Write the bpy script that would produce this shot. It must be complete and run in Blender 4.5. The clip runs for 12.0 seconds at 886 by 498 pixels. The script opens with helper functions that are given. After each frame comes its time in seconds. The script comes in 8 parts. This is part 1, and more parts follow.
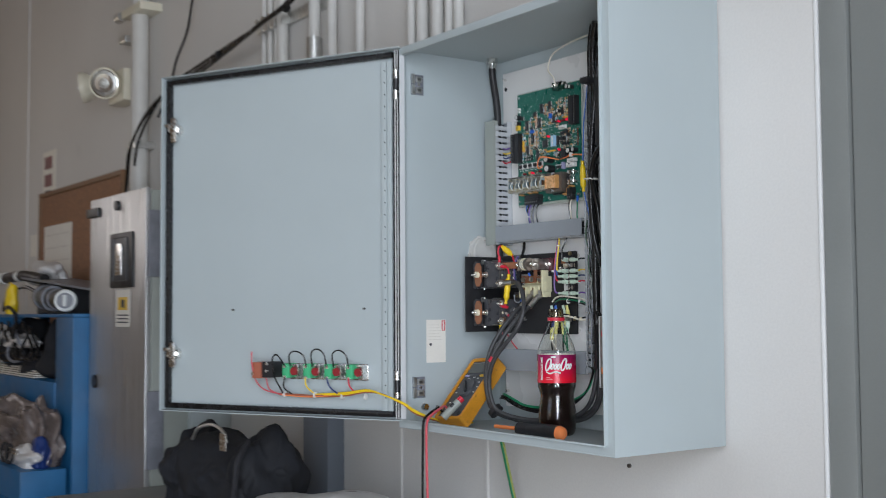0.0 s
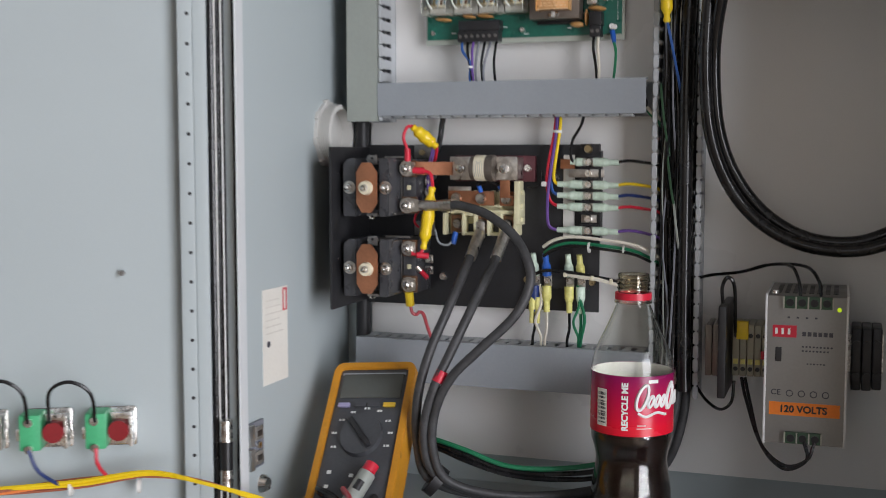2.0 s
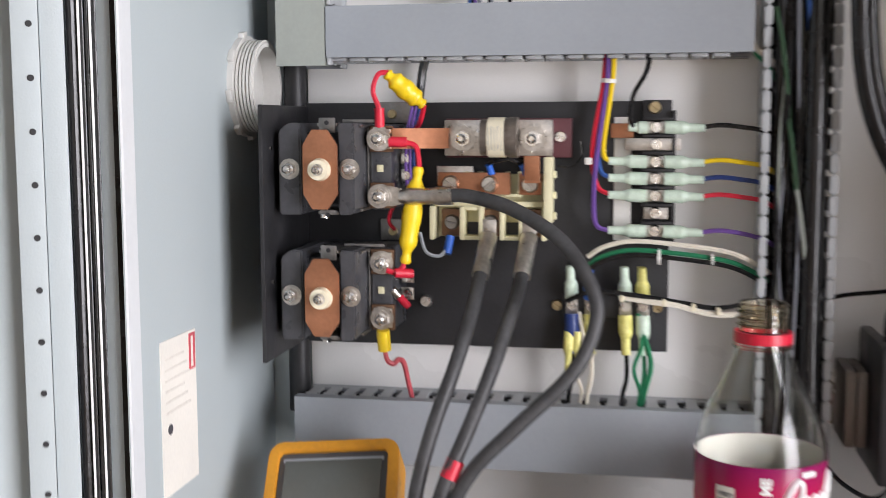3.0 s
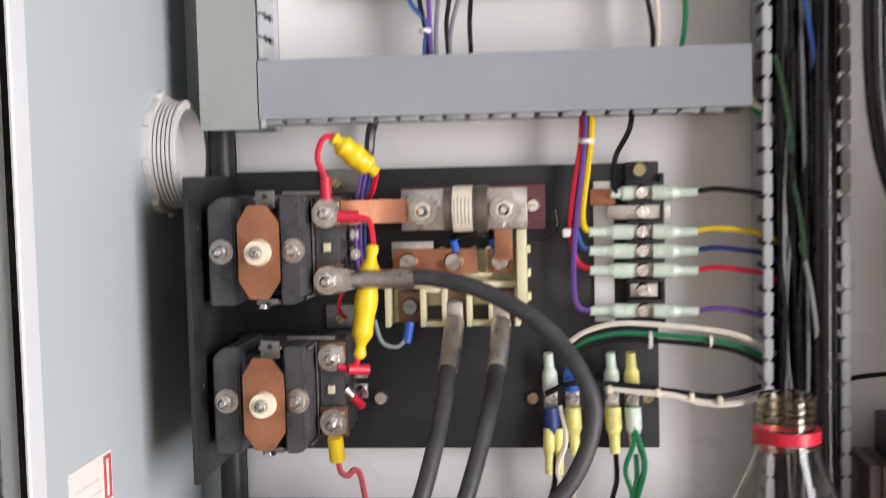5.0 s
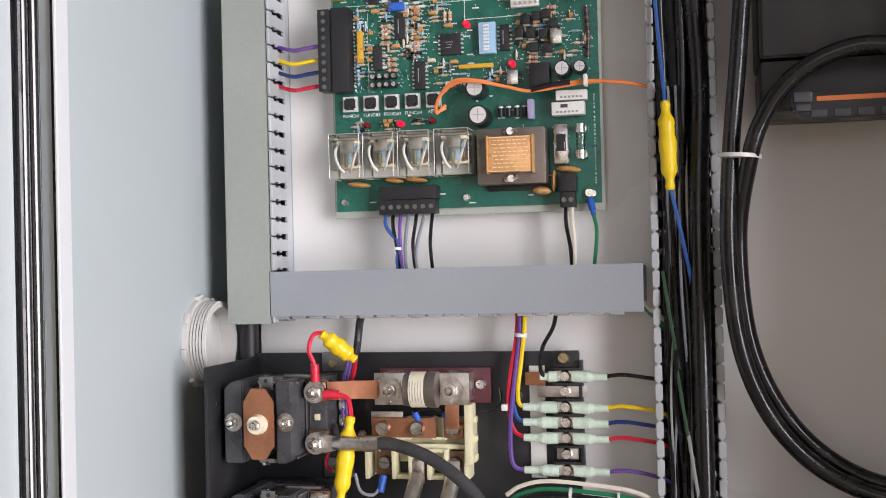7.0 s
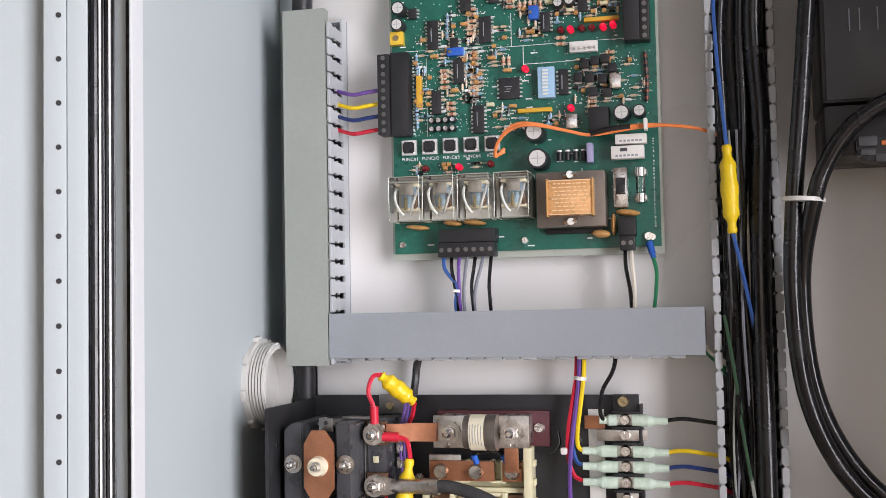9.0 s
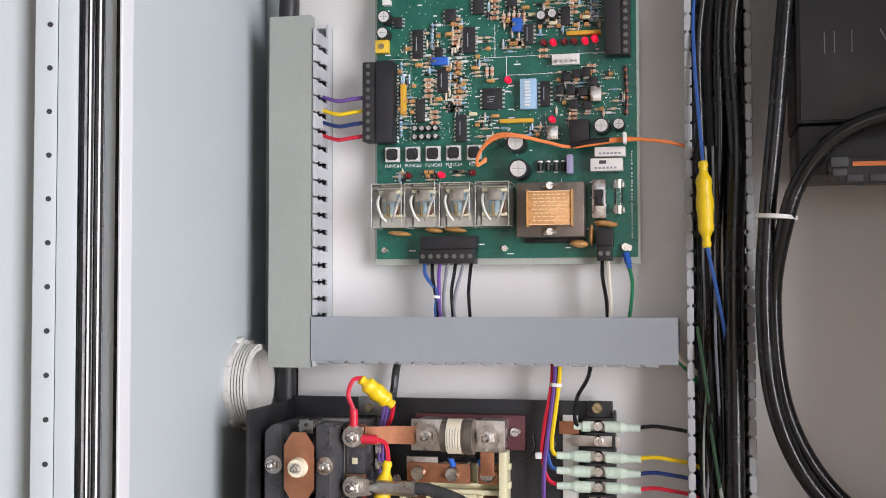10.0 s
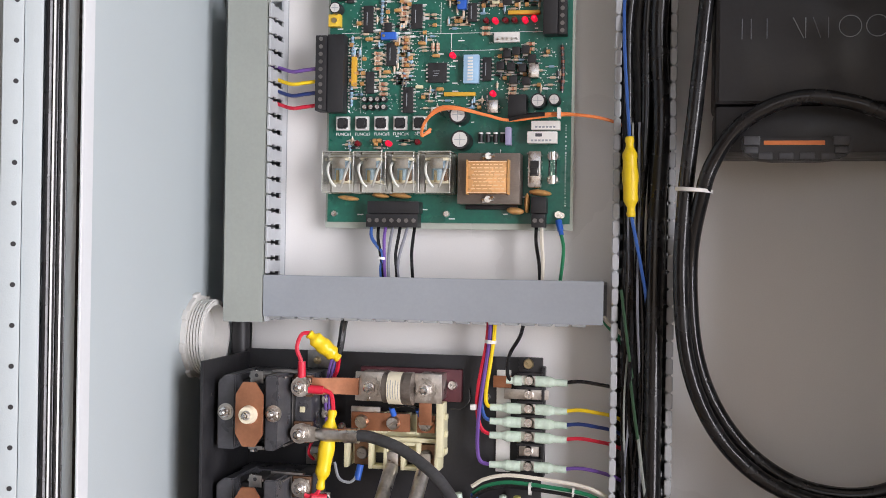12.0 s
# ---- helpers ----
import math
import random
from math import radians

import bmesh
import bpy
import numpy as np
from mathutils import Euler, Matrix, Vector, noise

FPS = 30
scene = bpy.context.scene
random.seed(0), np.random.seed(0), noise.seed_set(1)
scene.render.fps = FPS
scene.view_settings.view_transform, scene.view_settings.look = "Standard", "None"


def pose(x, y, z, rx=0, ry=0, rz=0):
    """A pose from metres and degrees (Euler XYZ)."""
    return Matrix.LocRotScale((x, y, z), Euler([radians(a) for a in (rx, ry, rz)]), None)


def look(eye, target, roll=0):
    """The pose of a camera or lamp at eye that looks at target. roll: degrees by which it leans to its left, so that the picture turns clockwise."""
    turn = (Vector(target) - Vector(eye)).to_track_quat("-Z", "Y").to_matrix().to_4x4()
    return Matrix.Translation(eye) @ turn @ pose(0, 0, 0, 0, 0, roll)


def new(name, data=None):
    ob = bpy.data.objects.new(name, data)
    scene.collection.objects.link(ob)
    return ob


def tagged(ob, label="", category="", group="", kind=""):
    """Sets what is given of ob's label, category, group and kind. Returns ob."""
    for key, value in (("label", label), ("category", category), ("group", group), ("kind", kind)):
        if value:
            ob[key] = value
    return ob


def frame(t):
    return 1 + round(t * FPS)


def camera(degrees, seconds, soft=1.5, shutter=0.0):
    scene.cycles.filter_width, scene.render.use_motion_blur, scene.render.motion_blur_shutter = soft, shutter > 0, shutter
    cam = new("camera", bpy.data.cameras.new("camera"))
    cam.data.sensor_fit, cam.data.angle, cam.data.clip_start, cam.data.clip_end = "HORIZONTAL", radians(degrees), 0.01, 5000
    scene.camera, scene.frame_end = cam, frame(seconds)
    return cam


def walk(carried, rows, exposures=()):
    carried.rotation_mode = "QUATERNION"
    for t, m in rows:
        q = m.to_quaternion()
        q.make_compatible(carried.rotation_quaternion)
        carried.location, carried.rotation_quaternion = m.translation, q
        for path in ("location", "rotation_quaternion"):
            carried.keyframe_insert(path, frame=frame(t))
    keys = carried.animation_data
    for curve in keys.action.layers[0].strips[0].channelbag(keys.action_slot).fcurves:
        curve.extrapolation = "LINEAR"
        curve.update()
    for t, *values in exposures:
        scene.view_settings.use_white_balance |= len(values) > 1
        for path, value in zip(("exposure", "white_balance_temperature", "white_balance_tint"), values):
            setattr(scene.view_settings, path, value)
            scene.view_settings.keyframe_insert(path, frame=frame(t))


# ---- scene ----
cam = camera(42.5, 12.0, soft=0.3, shutter=0.3)
PATH = [
    (0, (1.913, -1.494, 1.308), (0.284, -0.338, 1.419), -0.4),
    (0.5, (1.44, -1.369, 1.377), (-0.019, -0.002, 1.413), 0.8),
    (1, (1.005, -1.208, 1.447), (-0.211, 0.379, 1.457), 1.2),
    (1.5, (0.665, -1.203, 1.437), (-0.185, 0.605, 1.357), 0.1),
    (2, (0.491, -1.083, 1.416), (-0.17, 0.797, 1.248), 0.0),
    (2.5, (0.395, -0.878, 1.41), (-0.097, 1.046, 1.173), -0.3),
    (3, (0.261, -0.748, 1.41), (-0.0955, 1.207, 1.192), -0.2),
    (3.2, (0.218, -0.675, 1.406), (-0.0885, 1.291, 1.192), -0.1),
    (4.8, (0.197, -0.62, 1.396), (0.025, 1.368, 1.256), -1.1),
    (5, (0.213, -0.654, 1.42), (0.028, 1.333, 1.2895), -1.4),
    (5.5, (0.289, -0.734, 1.456), (0.059, 1.251, 1.374), -1.8),
    (6, (0.337, -0.794, 1.481), (0.013, 1.178, 1.455), -1.4),
    (6.5, (0.347, -0.823, 1.499), (-0.0265, 1.142, 1.493), -1.1),
    (7, (0.36, -0.808, 1.486), (-0.0875, 1.142, 1.514), -1.4),
    (7.5, (0.352, -0.809, 1.487), (-0.119, 1.134, 1.5595), -1.7),
    (7.7, (0.363, -0.805, 1.49), (-0.138, 1.130, 1.5695), -1.7),
    (9.3, (0.332, -0.819, 1.484), (-0.142, 1.121, 1.594), -0.9),
    (9.5, (0.335, -0.82, 1.49), (-0.135, 1.121, 1.599), -0.7),
    (10, (0.337, -0.833, 1.5), (-0.108, 1.115, 1.58), -0.1),
    (10.5, (0.341, -0.868, 1.502), (-0.056, 1.092, 1.543), 0.4),
    (11, (0.357, -0.883, 1.504), (-0.03, 1.079, 1.523), 0.7),
    (11.5, (0.377, -0.885, 1.503), (-0.028, 1.074, 1.512), 0.9),
    (12, (0.372, -0.883, 1.504), (-0.03, 1.076, 1.509), 0.9),
]

EXPOSURES = [(0.0, 0.0, 6250, 14), (1.0, 0.02, 6400, 15), (1.5, 0.09, 6600, 17), (2.0, 0.12, 6700, 18), (2.5, 0.54, 6850, 21), (3.2, 0.72, 6850, 21), (5.0, 0.76, 7050, 23), (6.5, 0.72, 6950, 23), (9.5, 0.72, 6850, 23), (12.0, 0.72, 6850, 23)]
walk(cam, [(t, look(eye, target, roll)) for t, eye, target, roll in PATH], EXPOSURES)

# ---- world, daylight through the bay door ----
world = bpy.data.worlds.new("sky")
scene.world = world
world.use_nodes = True
wn = world.node_tree.nodes
sky = wn.new("ShaderNodeTexSky")
sky.sky_type, sky.sun_disc = "NISHITA", False
sky.sun_elevation, sky.sun_rotation = radians(48), radians(-40)
wn["Background"].inputs[1].default_value = 0.12
world.node_tree.links.new(sky.outputs[0], wn["Background"].inputs[0])

sun_data = bpy.data.lights.new("sun", "SUN")
sun_data.energy, sun_data.angle, sun_data.color = 2.5, radians(0.6), (1.0, 0.95, 0.88)
sun = new("sun", sun_data)
sun.matrix_basis = look((8, 12, 14), (0, 0, 0))

# the sky's light in the east bay; warm fills added at south and west openings
def daylight(name, eye, target, w, h, watts, colour):
    d = bpy.data.lights.new(name, "AREA")
    d.shape, d.size, d.size_y, d.energy, d.color = "RECTANGLE", w, h, watts, colour
    o = new(name, d)
    o.matrix_basis = look(eye, target)
    return o

daylight("daylight_east", (2.585, -2.10, 1.50), (0.0, -1.9, 1.45), 1.6, 2.6, 105, (0.88, 0.95, 1.0))
# fill lamp added to warm the shaded right half of the enclosure
daylight("warm_fill_south", (0.4, -5.95, 1.7), (0.3, 0.0, 1.4), 3.2, 3.0, 9, (1.0, 0.83, 0.64))

# warm lamp added to brighten the stainless cabinet's top by reflection
daylight("warm_fill_west", (-4.57, -2.10, 2.22), (-1.6, -1.6, 1.85), 1.9, 0.72, 7, (1.0, 0.83, 0.66))

# ---- materials ----
def mat(name, col, rough=0.5, metal=0.0, var=0.08, scale=12.0, bump=0.05, bscale=400.0, stain=None, stain_at=0.62, stretch=(1, 1, 1), rvar=0.12, spec=0.5, piece=0.0):
    m = bpy.data.materials.new(name)
    m.use_nodes = True
    nt = m.node_tree
    n, l = nt.nodes, nt.links
    bs = n["Principled BSDF"]
    tc = n.new("ShaderNodeTexCoord")
    mp = n.new("ShaderNodeMapping")
    mp.inputs["Scale"].default_value = stretch
    l.new(tc.outputs["Object"], mp.inputs[0])
    big = n.new("ShaderNodeTexNoise")
    big.inputs["Scale"].default_value, big.inputs["Detail"].default_value = scale, 5
    fine = n.new("ShaderNodeTexNoise")
    fine.inputs["Scale"].default_value, fine.inputs["Detail"].default_value = bscale, 3
    l.new(mp.outputs[0], big.inputs[0])
    l.new(mp.outputs[0], fine.inputs[0])
    mr = n.new("ShaderNodeMapRange")
    mr.inputs[1].default_value, mr.inputs[2].default_value = 0.3, 0.7
    mr.inputs[3].default_value, mr.inputs[4].default_value = 1 - var, 1 + var
    l.new(big.outputs[0], mr.inputs[0])
    mf = n.new("ShaderNodeMapRange")
    mf.inputs[1].default_value, mf.inputs[2].default_value = 0.3, 0.7
    mf.inputs[3].default_value, mf.inputs[4].default_value = 1 - var * 0.5, 1 + var * 0.5
    l.new(fine.outputs[0], mf.inputs[0])
    mul = n.new("ShaderNodeMath")
    mul.operation = "MULTIPLY"
    l.new(mr.outputs[0], mul.inputs[0])
    l.new(mf.outputs[0], mul.inputs[1])
    last = mul
    if piece:
        oi = n.new("ShaderNodeObjectInfo")
        pr = n.new("ShaderNodeMapRange")
        pr.inputs[3].default_value, pr.inputs[4].default_value = 1 - piece, 1 + piece
        l.new(oi.outputs["Random"], pr.inputs[0])
        pm = n.new("ShaderNodeMath")
        pm.operation = "MULTIPLY"
        l.new(mul.outputs[0], pm.inputs[0])
        l.new(pr.outputs[0], pm.inputs[1])
        last = pm
    sc = n.new("ShaderNodeVectorMath")
    sc.operation = "SCALE"
    sc.inputs[0].default_value = col
    l.new(last.outputs[0], sc.inputs["Scale"])
    out = sc.outputs[0]
    if stain:
        sn = n.new("ShaderNodeTexNoise")
        sn.inputs["Scale"].default_value, sn.inputs["Detail"].default_value = scale * 2.3, 8
        l.new(mp.outputs[0], sn.inputs[0])
        sr = n.new("ShaderNodeMapRange")
        sr.inputs[1].default_value, sr.inputs[2].default_value = stain_at, stain_at + 0.12
        l.new(sn.outputs[0], sr.inputs[0])
        mx = n.new("ShaderNodeMix")
        mx.data_type = "RGBA"
        mx.inputs[7].default_value = (*stain, 1)
        l.new(sr.outputs[0], mx.inputs[0])
        l.new(out, mx.inputs[6])
        out = mx.outputs[2]
    l.new(out, bs.inputs["Base Color"])
    rr = n.new("ShaderNodeMapRange")
    rr.inputs[1].default_value, rr.inputs[2].default_value = 0.3, 0.7
    rr.inputs[3].default_value, rr.inputs[4].default_value = max(0.02, rough - rvar), min(1, rough + rvar)
    l.new(big.outputs[0], rr.inputs[0])
    l.new(rr.outputs[0], bs.inputs["Roughness"])
    bs.inputs["Metallic"].default_value = metal
    bs.inputs["Specular IOR Level"].default_value = spec
    if bump:
        bp = n.new("ShaderNodeBump")
        bp.inputs["Strength"].default_value, bp.inputs["Distance"].default_value = bump, 0.001
        l.new(fine.outputs[0], bp.inputs["Height"])
        l.new(bp.outputs[0], bs.inputs["Normal"])
    return m


def clear(name, col=(1, 1, 1), rough=0.03, ior=1.45):
    m = bpy.data.materials.new(name)
    m.use_nodes = True
    bs = m.node_tree.nodes["Principled BSDF"]
    bs.inputs["Base Color"].default_value = (*col, 1)
    bs.inputs["Transmission Weight"].default_value = 1.0
    bs.inputs["Roughness"].default_value, bs.inputs["IOR"].default_value = rough, ior
    return m


def film(name, col, rough=0.06, ior=1.45):
    """Thin clear plastic: see-through, with gloss by Fresnel."""
    m = bpy.data.materials.new(name)
    m.use_nodes = True
    nt = m.node_tree
    n, l = nt.nodes, nt.links
    n.remove(n["Principled BSDF"])
    tr, gl, fr, mx = n.new("ShaderNodeBsdfTransparent"), n.new("ShaderNodeBsdfGlossy"), n.new("ShaderNodeFresnel"), n.new("ShaderNodeMixShader")
    tr.inputs[0].default_value = (*col, 1)
    gl.inputs["Roughness"].default_value = rough
    fr.inputs[0].default_value = ior
    l.new(fr.outputs[0], mx.inputs[0])
    l.new(tr.outputs[0], mx.inputs[1])
    l.new(gl.outputs[0], mx.inputs[2])
    l.new(mx.outputs[0], n["Material Output"].inputs[0])
    return m


def glow(name, col, power):
    m = bpy.data.materials.new(name)
    m.use_nodes = True
    bs = m.node_tree.nodes["Principled BSDF"]
    bs.inputs["Base Color"].default_value = (*col, 1)
    bs.inputs["Roughness"].default_value = 0.15
    bs.inputs["Emission Color"].default_value = (*col, 1)
    bs.inputs["Emission Strength"].default_value = power
    return m


M = {}
M["box_paint"] = mat("grey_enamel", (0.43, 0.485, 0.495), 0.52, var=0.025, scale=5, bump=0.10, bscale=900, rvar=0.06)
M["panel"] = mat("white_enamel", (0.80, 0.79, 0.77), 0.32, var=0.03, scale=6, bump=0.05, bscale=900, stain=(0.66, 0.63, 0.58), stain_at=0.68)
M["wall"] = mat("painted_wall", (0.64, 0.625, 0.60), 0.62, var=0.05, scale=1.6, bump=0.25, bscale=220, stain=(0.55, 0.54, 0.52), stain_at=0.66)
# unseen walls, ceiling and floor, toned warm to tint the bounced light
M["tan_wall"] = mat("tan_block_wall", (0.32, 0.24, 0.165), 0.7, var=0.08, scale=3, bump=0.3, bscale=120)
M["ceiling"] = mat("ceiling_steel", (0.40, 0.36, 0.32), 0.7, var=0.05, scale=2)
M["concrete"] = mat("concrete", (0.33, 0.265, 0.195), 0.75, var=0.2, scale=2.5, bump=0.4, bscale=120, stain=(0.14, 0.13, 0.12))
M["asphalt"] = mat("asphalt", (0.06, 0.06, 0.06), 0.85, var=0.2, scale=4, bump=0.5, bscale=150)
M["trim"] = mat("white_trim", (0.74, 0.74, 0.73), 0.45, var=0.04, scale=8)
M["steel_door"] = mat("grey_door", (0.21, 0.22, 0.21), 0.5, var=0.05, scale=4)
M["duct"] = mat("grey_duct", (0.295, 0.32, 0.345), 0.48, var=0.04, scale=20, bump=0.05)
# duct grey made paler, standing in for daylight on the slotted walls
M["duct_lit"] = mat("lit_duct_finger", (0.44, 0.46, 0.475), 0.5, var=0.05, scale=60, piece=0.1)
M["black"] = mat("black_plastic", (0.018, 0.018, 0.020), 0.42, var=0.2, scale=40, bump=0.08)
M["matte_black"] = mat("black_enamel", (0.016, 0.016, 0.018), 0.5, var=0.25, scale=30, bump=0.12, stain=(0.05, 0.05, 0.05), stain_at=0.72)
M["rubber"] = mat("black_rubber", (0.011, 0.011, 0.012), 0.24, var=0.25, scale=50, bump=0.1)
M["dull_rubber"] = mat("dusty_rubber", (0.05, 0.05, 0.052), 0.5, var=0.3, scale=60, bump=0.15)
M["bakelite"] = mat("black_bakelite", (0.060, 0.061, 0.067), 0.34, var=0.2, scale=60, bump=0.1, stain=(0.08, 0.08, 0.08), stain_at=0.7)
M["zinc"] = mat("zinc_steel", (0.80, 0.78, 0.75), 0.24, 1.0, var=0.12, scale=150, bump=0.1)
M["tin"] = mat("tinned_copper", (0.60, 0.565, 0.52), 0.36, 1.0, var=0.22, scale=120, bump=0.1)
M["dark_steel"] = mat("dull_steel", (0.26, 0.25, 0.24), 0.45, 1.0, var=0.15, scale=100)
M["stainless"] = mat("brushed_stainless", (0.56, 0.57, 0.575), 0.36, 0.85, var=0.05, scale=3, bump=0.25, bscale=90, stretch=(60, 60, 1))
M["copper"] = mat("copper", (0.45, 0.195, 0.105), 0.42, 0.7, var=0.12, scale=60, bump=0.08, stain=(0.36, 0.16, 0.09), stain_at=0.66)
M["brass"] = mat("brass", (0.48, 0.39, 0.23), 0.35, 1.0, var=0.1, scale=100)
M["cream"] = mat("cream_plastic", (0.68, 0.64, 0.42), 0.5, var=0.06, scale=60)
M["bush"] = mat("ivory_nylon", (0.80, 0.73, 0.55), 0.4, var=0.06, scale=90)
M["maroon"] = mat("maroon_board", (0.095, 0.026, 0.032), 0.42, var=0.15, scale=60)
M["pcb"] = mat("green_solder_mask", (0.008, 0.120, 0.085), 0.34, var=0.18, scale=60, bump=0.05, stain=(0.012, 0.18, 0.115), stain_at=0.6)
M["chip"] = mat("black_epoxy", (0.022, 0.022, 0.024), 0.5, var=0.2, scale=200, piece=0.2)
M["silk"] = mat("white_ink", (0.78, 0.80, 0.78), 0.6, var=0.05)
M["tan"] = mat("tan_ceramic", (0.55, 0.29, 0.10), 0.42, var=0.15, scale=200)
M["beige"] = mat("beige_resistor", (0.62, 0.49, 0.35), 0.45, var=0.25, scale=300)
M["pale_blue"] = mat("pale_blue_resistor", (0.25, 0.42, 0.55), 0.4, var=0.2, scale=300)
M["amber"] = mat("amber_plastic", (0.72, 0.40, 0.04), 0.4, var=0.08)
M["blue"] = mat("blue_plastic", (0.02, 0.12, 0.52), 0.35, var=0.08)
M["dip"] = mat("light_blue_plastic", (0.34, 0.55, 0.74), 0.4, var=0.08)
M["white"] = mat("white_plastic", (0.78, 0.77, 0.73), 0.42, var=0.05)
M["yellow"] = mat("yellow_vinyl", (0.86, 0.60, 0.015), 0.38, var=0.06, scale=60)
M["red"] = mat("red_vinyl", (0.62, 0.02, 0.045), 0.36, var=0.08, scale=60)
M["pink_red"] = mat("pale_red_vinyl", (0.62, 0.10, 0.12), 0.4, var=0.08, scale=60)
M["purple"] = mat("purple_vinyl", (0.15, 0.07, 0.30), 0.38, var=0.08)
M["navy"] = mat("dark_blue_vinyl", (0.012, 0.035, 0.16), 0.38, var=0.1)
M["wire_blue"] = mat("blue_vinyl", (0.035, 0.11, 0.36), 0.38, var=0.1)
M["green"] = mat("green_vinyl", (0.01, 0.20, 0.09), 0.38, var=0.1)
M["white_wire"] = mat("white_vinyl", (0.76, 0.71, 0.60), 0.4, var=0.06)
M["orange"] = mat("orange_vinyl", (0.86, 0.25, 0.075), 0.4, var=0.06)
M["brown"] = mat("brown_red_vinyl", (0.38, 0.12, 0.07), 0.42, var=0.1)
M["fluke"] = mat("amber_holster", (0.60, 0.26, 0.018), 0.5, var=0.12, scale=40, bump=0.15, stain=(0.34, 0.15, 0.03), stain_at=0.66)
M["meter"] = mat("charcoal_plastic", (0.065, 0.068, 0.075), 0.45, var=0.12, scale=60)
M["lcd"] = mat("grey_lcd", (0.095, 0.10, 0.09), 0.22, var=0.05)
M["green_block"] = mat("green_contact_block", (0.06, 0.44, 0.20), 0.42, var=0.1)
M["crimp"] = mat("pale_green_nylon", (0.60, 0.73, 0.61), 0.22, var=0.1, scale=100)
M["crimp_y"] = mat("yellow_nylon", (0.74, 0.69, 0.22), 0.3, var=0.1, scale=100)
M["paper"] = mat("white_paper", (0.80, 0.77, 0.70), 0.7, var=0.04, scale=30)
M["ink"] = mat("dark_ink", (0.06, 0.06, 0.07), 0.6, var=0.1)
M["psu"] = mat("bare_aluminium", (0.29, 0.28, 0.265), 0.45, 0.4, var=0.06, scale=30)
M["orange_tape"] = mat("orange_label", (0.86, 0.22, 0.02), 0.5, var=0.05)
M["gold"] = mat("amber_coil_tape", (0.74, 0.40, 0.17), 0.24, 0.25, var=0.12, scale=80)
M["lam"] = mat("iron_laminations", (0.20, 0.17, 0.145), 0.4, 0.7, var=0.15, scale=200, bump=0.2, stretch=(1, 1, 40))
M["duct_old"] = mat("weathered_grey_duct", (0.31, 0.335, 0.305), 0.5, var=0.05, scale=14)
M["plunger"] = mat("dark_red_plastic", (0.26, 0.018, 0.022), 0.35, var=0.08)
M["faint"] = mat("faded_print", (0.70, 0.665, 0.60), 0.7, var=0.1)
M["fabric_edge"] = mat("black_webbing", (0.02, 0.02, 0.024), 0.8, var=0.2, scale=80, bump=0.5)
M["solder"] = mat("solder_bright", (0.66, 0.66, 0.63), 0.4, 0.35, var=0.1)
M["edge_clear"] = mat("cover_edge", (0.42, 0.42, 0.36), 0.12, var=0.05)
M["olive"] = mat("olive_base", (0.36, 0.34, 0.26), 0.4, var=0.1)
M["ground_yellow"] = mat("green_yellow_vinyl", (0.34, 0.38, 0.10), 0.45, var=0.15, scale=40)
# lip enamel lightened to stand in for daylight catching the fold
M["bead"] = mat("lit_grey_enamel", (0.60, 0.62, 0.63), 0.36, var=0.03, scale=6)
M["led_off"] = mat("dark_red_lens", (0.16, 0.01, 0.015), 0.15, var=0.05)
M["led"] = glow("lit_red_lens", (0.70, 0.008, 0.04), 0.45)
M["led_y"] = glow("lit_green_lens", (0.50, 0.75, 0.02), 0.5)
M["clear"] = film("clear_polycarbonate", (0.93, 0.93, 0.88), 0.08, 1.6)
M["pet"] = clear("clear_bottle", (0.95, 0.96, 0.94), 0.025, 1.38)
M["neck"] = clear("smoky_bottle_neck", (0.80, 0.73, 0.60), 0.06, 1.42)
M["coil_print"] = mat("pale_amber_print", (0.86, 0.60, 0.36), 0.4, var=0.1)
M["sheet"] = mat("milky_sheet", (0.42, 0.46, 0.40), 0.25, var=0.05)
M["cola"] = mat("dark_cola", (0.006, 0.0025, 0.002), 0.08, var=0.1, bump=0)
M["foam_white"] = M["paper"]
M["cork"] = mat("cork", (0.30, 0.155, 0.085), 0.8, var=0.25, scale=60, bump=0.3, bscale=300)
M["rack_blue"] = mat("blue_enamel", (0.016, 0.125, 0.29), 0.42, var=0.12, scale=10)
M["cloth"] = mat("black_cloth", (0.012, 0.013, 0.017), 0.85, var=0.25, scale=20, bump=0.5, bscale=700)
M["poly"] = mat("white_plastic_bag", (0.66, 0.65, 0.64), 0.35, var=0.08, scale=15, bump=0.3, bscale=60)
M["brown_bag"] = mat("smoky_plastic_bag", (0.16, 0.13, 0.12), 0.25, var=0.35, scale=18, bump=0.6, bscale=60)
M["emt"] = mat("painted_conduit", (0.60, 0.59, 0.56), 0.45, var=0.05, scale=20)
M["galv"] = mat("galvanised_steel", (0.58, 0.58, 0.56), 0.42, 0.9, var=0.15, scale=60)
M["ivory"] = mat("ivory_plastic", (0.72, 0.68, 0.55), 0.4, var=0.04)
M["chrome"] = mat("chrome_reflector", (0.75, 0.75, 0.73), 0.12, 1.0, var=0.04)
M["magenta"] = mat("magenta_strip", (0.55, 0.05, 0.10), 0.5, var=0.05)
M["faded_red"] = mat("faded_red_print", (0.24, 0.11, 0.11), 0.6, var=0.15)
# blue-grey darkened to hold the shadow of the door and enclosure
M["channel"] = mat("shaded_channel", (0.15, 0.17, 0.20), 0.5, var=0.06, scale=6)
M["wood"] = mat("brown_wood", (0.22, 0.12, 0.06), 0.6, var=0.15, scale=30)
